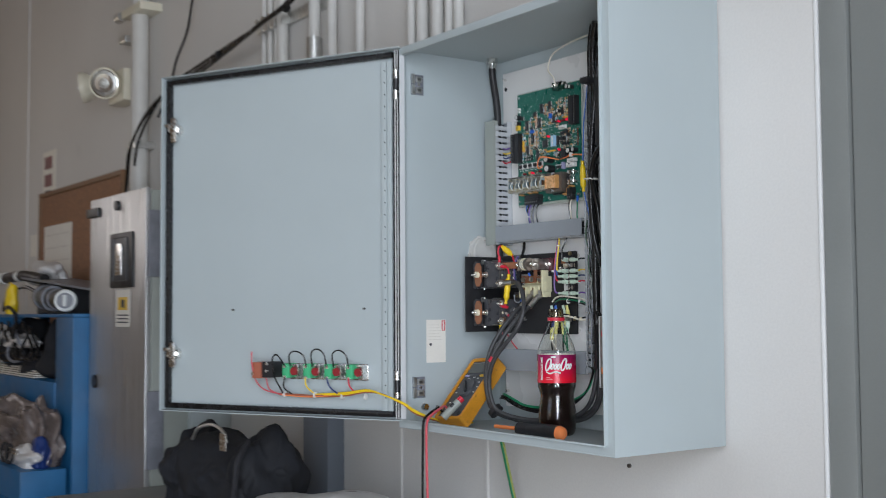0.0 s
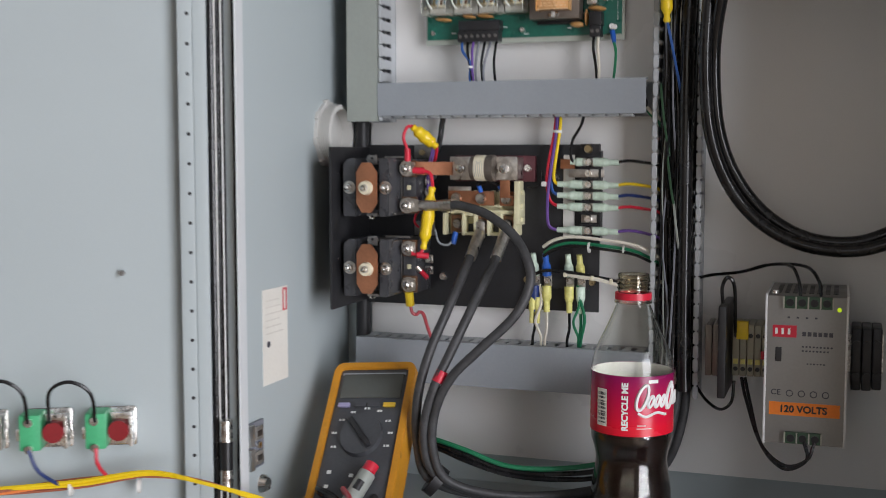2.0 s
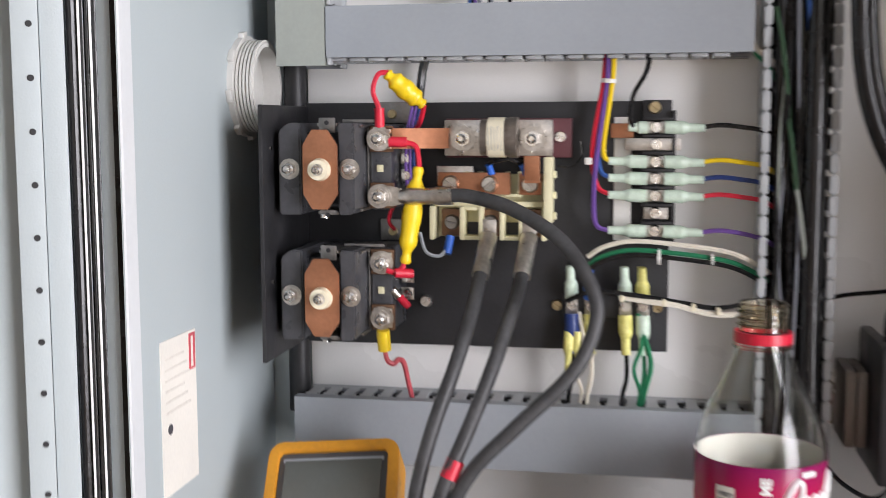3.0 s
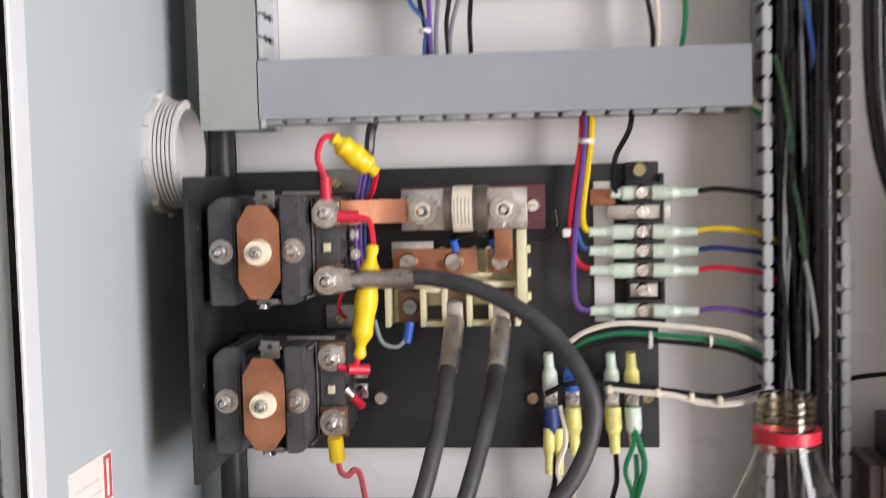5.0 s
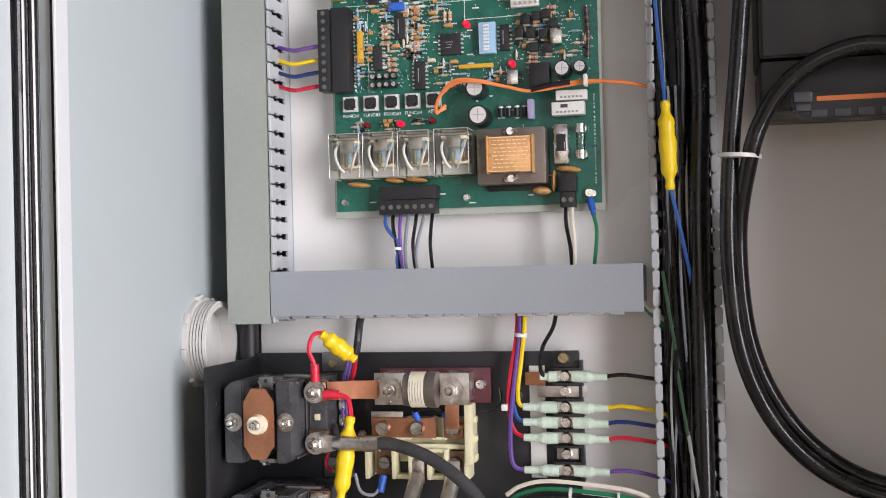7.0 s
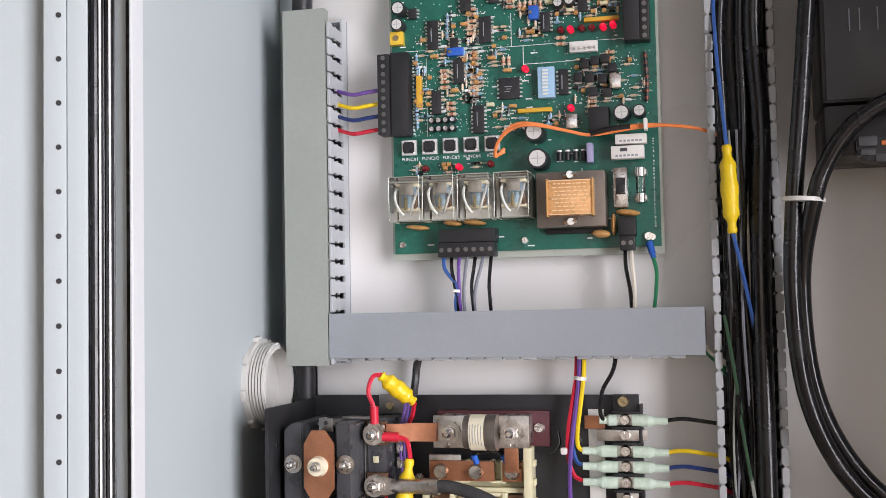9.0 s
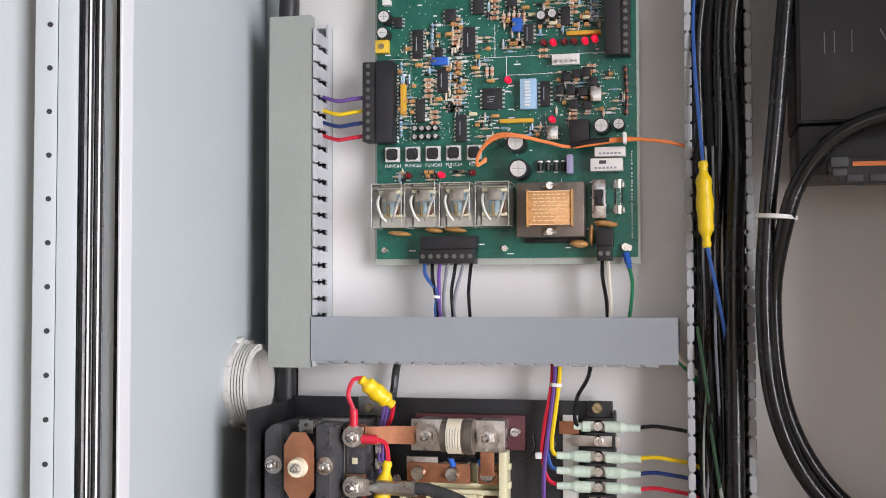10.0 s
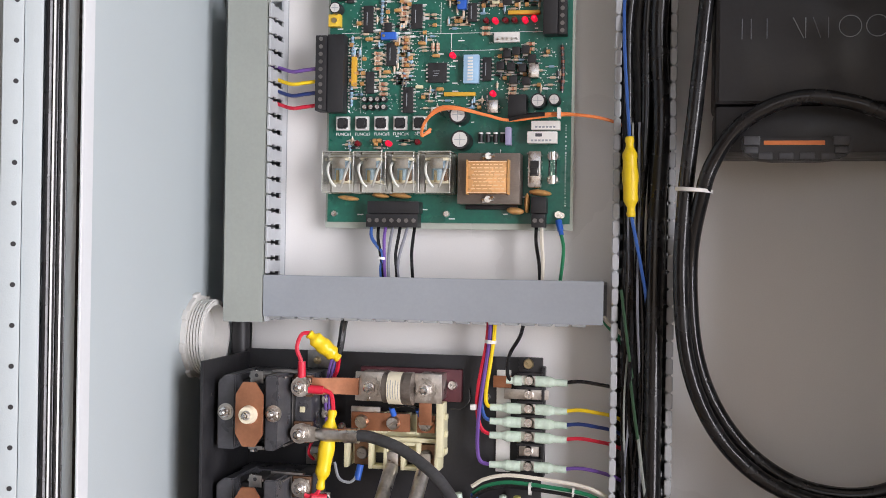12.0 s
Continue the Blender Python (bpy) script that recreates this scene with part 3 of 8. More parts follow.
cube(st_bm, (0.0094, -0.0090, 1.112), (0.0203, -0.0076, 1.816), 0.0004)
strip = part("stiffener", onto_door(st_bm), "box_paint", door, "punched grey stiffener strip")
hole_mesh = None
for k in range(-15, 14):
    z = 1.4803 + 0.0244 * k
    if not 1.120 < z < 1.812:
        continue
    if hole_mesh is None:
        hole_mesh = mesh_of("punched_hole", cyl((0, 0.0002, 0), (0, -0.0003, 0), 0.00155, n=12), M["black"])
    ho = new("punched_hole", hole_mesh)
    ho.parent = strip
    ho.matrix_basis = DM @ Matrix.Translation((0.0246, -0.0108, z))
for z in (1.7215, 1.22):
    la = part("latch", onto_door(cyl((0.574, 0.004, z), (0.574, -0.010, z), 0.014, n=18)), "zinc", door, "zinc quarter-turn latch")
    part("latch_nut", onto_door(cyl((0.574, -0.010, z), (0.574, -0.022, z), 0.010, n=6)), "zinc", la)
    part("cam", onto_door(block((0.565, -0.016, z - 0.030), (0.581, -0.012, z + 0.026), 0.002)), "zinc", la)
    part("cam_tip", onto_door(block((0.576, -0.016, z + 0.006), (0.598, -0.013, z + 0.014), 0.001)), "zinc", la)
for s in (0.416, 0.082):
    part("weld_stud", onto_door(cyl((s, 0.004, 1.3165), (s, -0.003, 1.3165), 0.0022, n=8)), "dark_steel", door)

# push-button contact blocks on the door, low down
def contact_block(s, z):
    e = thing("push_button_switch", "green contact block with red plunger on zinc bracket", "switch", on_door((s, 0.004, z))[0], group="switches on the enclosure door")
    part("bracket", onto_door(block((s - 0.020, 0.001, z - 0.017), (s + 0.016, 0.004, z + 0.016), 0.002)), "zinc", e, "zinc mounting bracket")
    part("bracket_arm", onto_door(cube(block((s - 0.019, -0.018, z - 0.014), (s - 0.016, 0.001, z + 0.014), 0.0008), (s - 0.019, -0.017, z + 0.009), (s - 0.002, -0.015, z + 0.015), 0.0008)), "zinc", e)
    part("plunger", onto_door(cyl((s - 0.008, 0.001, z), (s - 0.008, -0.020, z), 0.0085, n=18)), "plunger", e, "dark red plunger")
    b = part("block", onto_door(block((s + 0.001, -0.024, z - 0.014), (s + 0.018, 0.001, z + 0.016), 0.002)), "green_block", e, "green plastic contact block")
    for dz in (-0.012, 0.010):
        part("terminal", onto_door(cyl((s + 0.010, -0.024, z + dz), (s + 0.010, -0.0275, z + dz), 0.0035, n=10)), "zinc", b)
    part("clip", onto_door(block((s + 0.018, -0.020, z - 0.006), (s + 0.021, -0.008, z + 0.004), 0.0008)), "zinc", b)
    return e

SW = (0.250, 0.197, 0.145, 0.093)
for s in SW:
    contact_block(s, 1.188)
key = thing("key_switch", "brown and black contact block pair on the door", "switch", on_door((0.325, 0.004, 1.19))[0])
part("brown_block", onto_door(block((0.316, -0.034, 1.172), (0.338, 0.004, 1.206), 0.002)), "brown", key, "brown-red contact block")
part("black_block", onto_door(block((0.285, -0.030, 1.174), (0.316, 0.004, 1.207), 0.002)), "black", key, "black contact block")
for s, z in ((0.336, 1.182), (0.300, 1.188), (0.300, 1.203)):
    part("terminal", onto_door(cyl((s, -0.033, z), (s, -0.036, z), 0.003, n=8)), "zinc", key)
harness = thing("wire_harness", "bundled brown, yellow and black wires along the door", "wires", on_door((0.17, -0.01, 1.14))[0])
def door_wire(material, r, *pts, tail=()):
    part("wire", tube(on_door(*pts) + list(tail), r, 6), material, harness)
for a, b, hgt in ((0.245, 0.205, 0.031), (0.190, 0.155, 0.036), (0.138, 0.102, 0.034)):
    door_wire("rubber", 0.0016, (a, -0.027, 1.198), (a - 0.002, -0.034, 1.199 + hgt * 0.75), ((a + b) / 2, -0.036, 1.199 + hgt), (b + 0.002, -0.034, 1.199 + hgt * 0.7), (b, -0.027, 1.198))
door_wire("rubber", 0.0016, (0.258, -0.027, 1.198), (0.266, -0.044, 1.222), (0.278, -0.044, 1.214), (0.280, -0.036, 1.18), (0.268, -0.02, 1.142))
door_wire("rubber", 0.0016, (0.258, -0.027, 1.176), (0.262, -0.026, 1.155), (0.250, -0.014, 1.140))
door_wire("yellow", 0.0016, (0.207, -0.027, 1.176), (0.205, -0.026, 1.158), (0.192, -0.014, 1.141))
door_wire("navy", 0.0016, (0.155, -0.027, 1.176), (0.148, -0.026, 1.158), (0.132, -0.014, 1.141))
door_wire("red", 0.0016, (0.102, -0.027, 1.176), (0.101, -0.026, 1.162), (0.094, -0.014, 1.146))
door_wire("pink_red", 0.0016, (0.338, -0.036, 1.228), (0.335, -0.038, 1.20), (0.337, -0.02, 1.165), (0.318, -0.012, 1.146), (0.27, -0.012, 1.138))
door_wire("pink_red", 0.0014, (0.312, -0.02, 1.172), (0.305, -0.018, 1.150), (0.285, -0.012, 1.139))
for k, m in enumerate(("brown", "brown", "orange", "brown")):
    door_wire(m, 0.0017, (0.285 - 0.004 * k, -0.010 - 0.0016 * k, 1.138 + 0.0022 * (k % 2)), (0.20, -0.011 - 0.0016 * k, 1.136 + 0.0024 * (k % 2)), (0.12, -0.013, 1.140 + 0.0022 * k), (0.06, -0.02 - 0.001 * k, 1.150), (0.015, -0.032, 1.146), (-0.03, -0.034, 1.128), tail=[(0.040, -0.236, 1.110 + 0.002 * k), (0.052, -0.200, 1.096), (0.046, -0.150, 1.086), (0.060, -0.110, 1.085)])
for k in range(2):
    door_wire("yellow", 0.0017, (0.192, -0.014, 1.141), (0.12, -0.017, 1.143 + 0.003 * k), (0.06, -0.024, 1.152 + 0.002 * k), (0.015, -0.036, 1.146), (-0.030, -0.036, 1.130 + 0.002 * k), tail=[(0.044, -0.238, 1.113 + 0.003 * k), (0.056, -0.200, 1.098), (0.050, -0.150, 1.087), (0.064, -0.110, 1.086)])
for s in (0.268, 0.192, 0.125, 0.07):
    part("cable_tie", onto_door(cyl((s - 0.0015, -0.0135, 1.1395), (s + 0.0015, -0.0135, 1.1395), 0.0062, n=12)), "white", harness, "white nylon tie")

# ---- label on the inner left side ----
lab = thing("rating_label", "white paper label with red corner on the enclosure", "label", (X0 + T, -0.156, 1.25))
part("sheet", block((X0 + T, -0.181, 1.206), (X0 + T + 0.0006, -0.133, 1.293)), "paper", lab)
for y0, y1, z0, z1 in ((-0.1430, -0.1408, 1.2705, 1.2915), (-0.1368, -0.1346, 1.2705, 1.2915), (-0.1408, -0.1368, 1.2896, 1.2915), (-0.1408, -0.1368, 1.2705, 1.2718)):
    part("red_bar", block((X0 + T + 0.0006, y0, z0), (X0 + T + 0.0010, y1, z1)), "pink_red", lab, "red outlined box")
for k in range(6):
    part("print_line", block((X0 + T + 0.0006, -0.176, 1.282 - 0.006 * k), (X0 + T + 0.0009, -0.150 + 0.004 * (k % 3), 1.2832 - 0.006 * k)), "faint", lab)
part("print_mark", cyl((X0 + T + 0.0006, -0.171, 1.243), (X0 + T + 0.0010, -0.171, 1.243), 0.003, n=12), "ink", lab)

# ---- wiring ducts ----
PITCH = 0.0125

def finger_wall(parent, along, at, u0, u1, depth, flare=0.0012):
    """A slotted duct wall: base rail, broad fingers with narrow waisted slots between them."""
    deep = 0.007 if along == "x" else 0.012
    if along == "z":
        part("rail", block((at - 0.0008, -deep, u0), (at + 0.0008, 0.0, u1)), "duct_lit", parent)
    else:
        part("rail", block((u0, -deep, at - 0.0008), (u1, 0.0, at + 0.0008)), "duct_lit", parent)
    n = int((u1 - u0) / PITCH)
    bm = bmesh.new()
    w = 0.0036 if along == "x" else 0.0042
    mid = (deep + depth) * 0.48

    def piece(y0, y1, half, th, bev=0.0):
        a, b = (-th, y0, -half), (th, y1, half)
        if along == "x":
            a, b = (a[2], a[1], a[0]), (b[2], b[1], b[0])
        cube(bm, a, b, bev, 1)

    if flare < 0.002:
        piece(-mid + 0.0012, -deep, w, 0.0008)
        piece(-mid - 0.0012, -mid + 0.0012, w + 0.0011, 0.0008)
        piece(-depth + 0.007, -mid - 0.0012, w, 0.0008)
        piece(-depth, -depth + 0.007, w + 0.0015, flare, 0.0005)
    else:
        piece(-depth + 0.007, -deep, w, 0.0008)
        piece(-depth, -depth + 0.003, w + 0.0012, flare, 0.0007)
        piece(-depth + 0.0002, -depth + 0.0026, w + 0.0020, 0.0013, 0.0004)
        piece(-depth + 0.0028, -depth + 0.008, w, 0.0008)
    me = mesh_of("finger", bm, M["duct_lit"])
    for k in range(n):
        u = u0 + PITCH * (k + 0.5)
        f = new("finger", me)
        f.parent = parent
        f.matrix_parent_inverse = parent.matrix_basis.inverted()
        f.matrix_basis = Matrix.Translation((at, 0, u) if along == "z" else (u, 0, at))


def duct(label, x0, x1, z0, z1, depth=0.044, cover=True, along="z", material="duct", inset=0.0):
    e = thing("wiring_duct", label, "wiring duct", ((x0 + x1) / 2, 0, z0), group="wiring ducts on the panel")
    part("base", block((x0, -0.0016, z0), (x1, -0.0004, z1)), "duct", e)
    if along == "z":
        finger_wall(e, "z", x0 + 0.001, z0, z1, depth - 0.002, 0.0012 if cover else 0.0026)
        finger_wall(e, "z", x1 - 0.001, z0, z1, depth - 0.002, 0.0012 if cover else 0.0026)
    else:
        finger_wall(e, "x", z0 + 0.001 if "low" in label.split() else z0 - 0.0026, x0, x1, depth - (0.002 if "low" in label.split() else 0.006))
        finger_wall(e, "x", z1 - 0.001, x0, x1, depth - 0.002)
    if cover:
        w0, w1 = (x0 - 0.0015, x1 + 0.0015 - inset) if along == "z" else (z0 - 0.0015, z1 + 0.0015)
        u = [(w0, -depth + 0.009), (w0, -depth), (w1, -depth), (w1, -depth + 0.009), (w1 - 0.0011, -depth + 0.009), (w1 - 0.0011, -depth + 0.0015), (w0 + 0.0011, -depth + 0.0015), (w0 + 0.0011, -depth + 0.009)]
        bm = bmesh.new()
        ends = [[bm.verts.new((p, q, e0) if along == "z" else (e0, q, p)) for p, q in u] for e0 in ((z0, z1) if along == "z" else (x0, x1))]
        for k in range(8):
            bm.faces.new((ends[0][k], ends[0][(k + 1) % 8], ends[1][(k + 1) % 8], ends[1][k]))
        for en in ends:
            bm.faces.new((en[0], en[1], en[6], en[7]))
            bm.faces.new((en[1], en[2], en[5], en[6]))
            bm.faces.new((en[2], en[3], en[4], en[5]))
        part("cover", bm, material, e, "plain grey snap-on cover")
    return e

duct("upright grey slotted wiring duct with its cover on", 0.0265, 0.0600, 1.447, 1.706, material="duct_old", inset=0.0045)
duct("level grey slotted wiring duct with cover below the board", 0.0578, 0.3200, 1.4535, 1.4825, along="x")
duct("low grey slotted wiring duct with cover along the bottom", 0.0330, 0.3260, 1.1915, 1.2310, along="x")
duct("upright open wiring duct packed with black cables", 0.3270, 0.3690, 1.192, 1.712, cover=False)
# unseen dull black wires, added so the slots look as dark as shade
slot_wires = thing("slot_darkening_wires", "black wires added inside the covered ducts to darken the slots", "wires", (0.18, -0.02, 1.2))
for y, z, r in ((-0.010, 1.2235, 0.0055), (-0.022, 1.2220, 0.0058), (-0.032, 1.2235, 0.0045), (-0.016, 1.2120, 0.0060), (-0.028, 1.2110, 0.0055)):
    part("wire", tube([(0.036, y, z), (0.10, y + 0.001, z - 0.001), (0.18, y - 0.001, z + 0.0005), (0.26, y + 0.001, z - 0.001), (0.322, y, z)], r, 8, 3), "fabric_edge", slot_wires)
for y, z, r in ((-0.014, 1.4615, 0.0050), (-0.026, 1.4620, 0.0050), (-0.020, 1.4735, 0.0050)):
    part("wire", tube([(0.064, y, z), (0.15, y + 0.001, z), (0.24, y - 0.001, z), (0.316, y, z)], r, 8, 3), "fabric_edge", slot_wires)
for x, y in ((0.046, -0.016), (0.044, -0.028), (0.034, -0.020)):
    part("wire", tube([(x, y, 1.452), (x - 0.001, y, 1.54), (x + 0.001, y, 1.63), (x, y, 1.70)], 0.0050, 8, 3), "fabric_edge", slot_wires)
# ---- contactor plate ----
PY = -0.015
plate = thing("contactor_plate", "black steel bracket plate carrying contactors and fuse", "bracket", (0.155, 0, 1.264))
bp = block((0.0345, PY, 1.264), (0.273, PY + 0.003, 1.424), 0.0006)
cube(bp, (0.0335, -0.1055, 1.2675), (0.0362, PY + 0.003, 1.4218), 0.0006)
part("plate", bp, "matte_black", plate)
for x in (0.05, 0.26):
    for z in (1.272, 1.416):
        part("standoff", cyl((x, PY + 0.003, z), (x, 0, z), 0.006, n=10), "zinc", plate)
for x, z in ((0.116, 1.2935), (0.105, 1.3935), (0.229, 1.392), (0.1155, 1.365)):
    screw("screw", (x, PY, z), 0.0042, plate, "zinc", 0.003)
for z in (1.396, 1.315):
    part("rivet", cyl((0.0362, -0.091, z), (0.0368, -0.091, z), 0.0012, n=8), "zinc", plate)


def contactor(z):
    """A two-pole power contactor with a copper bridge between black cheeks; z is its middle."""
    e = thing("power_contactor", "black power contactor with copper bridge and steel studs", "contactor", (0.066, PY, z - 0.028), group="contactors on the bracket plate")
    part("base", block((0.040, -0.040, z - 0.026), (0.100, PY, z + 0.026), 0.002), "bakelite", e)
    part("cheek", prism([(0.0405, z - 0.0275), (0.0545, z - 0.0275), (0.0545, z + 0.0275), (0.0465, z + 0.0275), (0.0405, z + 0.0225)], -0.090, -0.038, 0.0010), "bakelite", e)
    part("cheek", prism([(0.0775, z - 0.0275), (0.0852, z - 0.0275), (0.0874, z - 0.0253), (0.0874, z + 0.0275), (0.0775, z + 0.0275)], -0.090, -0.038, 0.0010), "bakelite", e)
    for zz in (z - 0.0262, z + 0.0246):
        part("frame_edge", block((0.0880, -0.0790, zz), (0.0892, -0.0560, zz + 0.0016), 0.0003), "dark_steel", e)
    part("frame_side", block((0.0880, -0.0600, z - 0.0262), (0.0890, -0.0540, z + 0.0262), 0.0003), "dark_steel", e, "dull steel frame edge")
    part("core", block((0.0545, -0.076, z - 0.022), (0.0775, -0.040, z + 0.022), 0.001), "matte_black", e)
    oc = [(0.0585, z + 0.0145), (0.0640, z + 0.0235), (0.0735, z + 0.0235), (0.0795, z + 0.0145), (0.0795, z - 0.0145), (0.0735, z - 0.0235), (0.0640, z - 0.0235), (0.0585, z - 0.0145)]
    b = part("bridge", prism(oc, -0.0995, -0.0970, 0.0004), "copper", e, "eight-sided copper contact bridge")
    part("bushing", cyl((0.069, -0.0995, z), (0.069, -0.1045, z), 0.0068, 0.0060, 24), "bush", b, "ivory nylon bushing")
    hexnut("nut", (0.069, -0.1035, z), 0.0030, b, stud=0.004)
    part("spring", cyl((0.069, -0.097, z), (0.069, -0.076, z), 0.005, n=12), "dark_steel", e)
    for x in (0.0475, 0.0845):
        hexnut("nut", (x, -0.090, z), 0.0044, e, stud=0.005)
    part("rear_block", block((0.0892, -0.056, z - 0.0265), (0.1025, PY, z + 0.0265), 0.0015), "bakelite", e)
    for zz in (z + 0.0175, z - 0.0175):
        part("copper_pad", block((0.0896, -0.0600, zz - 0.0080), (0.1045, -0.0562, zz + 0.0080), 0.0005), "aged_copper", e, "browned copper contact pad")
    part("coil_tag", block((0.0935, -0.0578, z - 0.003), (0.0975, -0.0562, z + 0.0015), 0.0005), "cream", e, "cream coil tag")
    for zz, k in ((z + 0.0255, 1), (z - 0.0275, -1)):
        t = part("top_bracket", cube(block((0.0640, -0.087, zz), (0.0765, -0.055, zz + 0.002), 0.0005), (0.0655, -0.0885, zz - 0.002 - 0.002 * k), (0.0755, -0.087, zz + 0.004 + 0.001 * k), 0.0005), "dark_steel", e, "small steel bracket")
        part("screw", cyl((0.0660, -0.080, zz + 0.001), (0.0660, -0.080, zz + 0.001 + 0.0035 * k), 0.0030, n=10), "zinc", t)
        part("bracket_hole", cyl((0.0705, -0.0884, zz + 0.001 + 0.001 * k), (0.0705, -0.0889, zz + 0.001 + 0.001 * k), 0.0014, n=10), "black", t)
    arm = part("link_arm", block((0.074, -0.066, z + 0.0275), (0.100, -0.060, z + 0.0295), 0.0005), "dark_steel", e)
    for zz in (z + 0.0175, z - 0.0175):
        s = part("stud_plate", block((0.0915, -0.0625, zz - 0.0062), (0.1035, -0.0600, zz + 0.0062), 0.0006), "tin", e)
        hexnut("nut", (0.0972, -0.0625, zz), 0.0052, s, "zinc", stud=0.005)
    for zz in (z + 0.005, z - 0.006):
        screw("coil_screw", (0.1075, -0.034, zz), 0.0036, e, "zinc", 0.004)
        part("coil_tab", block((0.1035, -0.034, zz - 0.004), (0.1115, -0.032, zz + 0.004), 0.0004), "tin", e)
    ear = part("mounting_ear", block((0.086, PY - 0.003, z + 0.027), (0.108, PY, z + 0.041), 0.0008), "dark_steel", e, "dull steel mounting ear")
    screw("screw", (0.0945, PY - 0.003, z + 0.033), 0.0032, ear, "brass", 0.0025)
    return e

contactor(1.3835)
contactor(1.3070)

# copper bar from the upper contactor to the fuse
bar = thing("copper_busbar", "short bent copper busbar between contactor and fuse", "busbar", (0.118, -0.045, 1.401))
bb = bmesh.new()
SECT = ((0.0915, -0.0600), (0.1130, -0.0600), (0.1215, -0.0535), (0.1380, -0.0535))
loops = [[bb.verts.new((x, y + o, z)) for o, z in ((0, 1.3950), (0, 1.4075), (0.0025, 1.4075), (0.0025, 1.3950))] for x, y in SECT]
for p, q in zip(loops, loops[1:]):
    for k in range(4):
        bb.faces.new((p[k], p[(k + 1) % 4], q[(k + 1) % 4], q[k]))
bb.faces.new(loops[0])
bb.faces.new(loops[-1][::-1])
part("bar", bb, "copper", bar)

# fuse holder
fh = thing("fuse_holder", "maroon fuse block holding a large cartridge fuse", "fuse holder", (0.172, PY, 1.389))
part("base", block((0.131, -0.022, 1.3885), (0.2115, PY, 1.4135), 0.0008), "maroon", fh, "maroon insulating board")
for x0, x1, sx in ((0.1350, 0.1580, 0.1470), (0.1800, 0.2020, 0.1900)):
    c = part("clip", cube(block((x0, -0.0505, 1.3905), (x1, -0.0485, 1.4125), 0.0006), (x0 + 0.002, -0.0485, 1.3915), (x1 - 0.002, -0.022, 1.4115), 0.001), "tin", fh, "tinned clip")
    hexnut("nut", (sx, -0.0522, 1.4010), 0.0054, c, "zinc", stud=0.006)
    wash = bmesh.new()
    for k in range(14):
        a = 2 * math.pi * k / 14
        rod(wash, (sx + 0.0062 * math.cos(a), -0.0513, 1.4010 + 0.0062 * math.sin(a)), (sx + 0.0088 * math.cos(a + 0.16), -0.0516, 1.4010 + 0.0088 * math.sin(a + 0.16)), 0.0009, 0.0003, 5)
    rod(wash, (sx, -0.0505, 1.4010), (sx, -0.0522, 1.4010), 0.0070, n=18)
    part("star_washer", wash, "tin", c, "toothed star washer")
fz = part("fuse_barrel", rod(rod(cyl((0.1590, -0.056, 1.4018), (0.1640, -0.056, 1.4018), 0.0112, n=28), (0.1640, -0.056, 1.4018), (0.1760, -0.056, 1.4018), 0.0118, n=28), (0.1760, -0.056, 1.4018), (0.1815, -0.056, 1.4018), 0.0124, n=28), "lam", fh, "cartridge fuse with printed paper band")
part("fuse_band", cyl((0.1635, -0.056, 1.4018), (0.1738, -0.056, 1.4018), 0.0122, n=28), "bush", fz, "printed ivory paper band")
for k in range(5):
    part("print_line", tube([(0.1647 + 0.0019 * k, -0.056 - 0.0123 * math.cos(a), 1.4018 + 0.0123 * math.sin(a)) for a in (-0.7 + 0.1 * j + 0.08 * (k % 2) for j in range(13))], 0.00025, 4, 2), "duct", fz)
screw("screw", (0.2045, -0.022, 1.4018), 0.0040, fh, "zinc", 0.003)
part("link_bar", cube(block((0.1842, -0.0485, 1.3755), (0.1938, -0.0465, 1.3930), 0.0004), (0.1842, -0.0465, 1.3735), (0.1938, -0.0335, 1.3755)), "copper", fh, "copper link down to the terminal block")

# cream power terminal block
tb = thing("terminal_block", "cream plastic power terminal block with copper straps", "terminal block", (0.161, PY, 1.336))
part("base", block((0.1260, -0.024, 1.3470), (0.2000, PY, 1.3780), 0.001), "cream", tb)
part("copper_strap", block((0.1275, -0.034, 1.3655), (0.1740, -0.0315, 1.3795), 0.0005), "copper", tb)
part("tin_strap", block((0.1265, -0.0315, 1.3720), (0.1500, -0.0290, 1.3835), 0.0005), "tin", tb)
part("end_wall", block((0.1955, -0.040, 1.3480), (0.2010, -0.024, 1.3895), 0.0012), "cream", tb)
for k in range(3):
    part("tooth", block((0.2010, -0.034, 1.3500 + 0.0130 * k), (0.2030, -0.028, 1.3545 + 0.0130 * k), 0.0006), "cream", tb)
part("rib", block((0.1250, -0.032, 1.3575), (0.2000, -0.024, 1.3610), 0.0008), "cream", tb)
for x in (0.1225, 0.1420, 0.1540, 0.1675, 0.1795, 0.1940):
    part("partition", block((x, -0.036, 1.3365), (x + 0.0030, PY, 1.3580), 0.0007), "cream", tb)
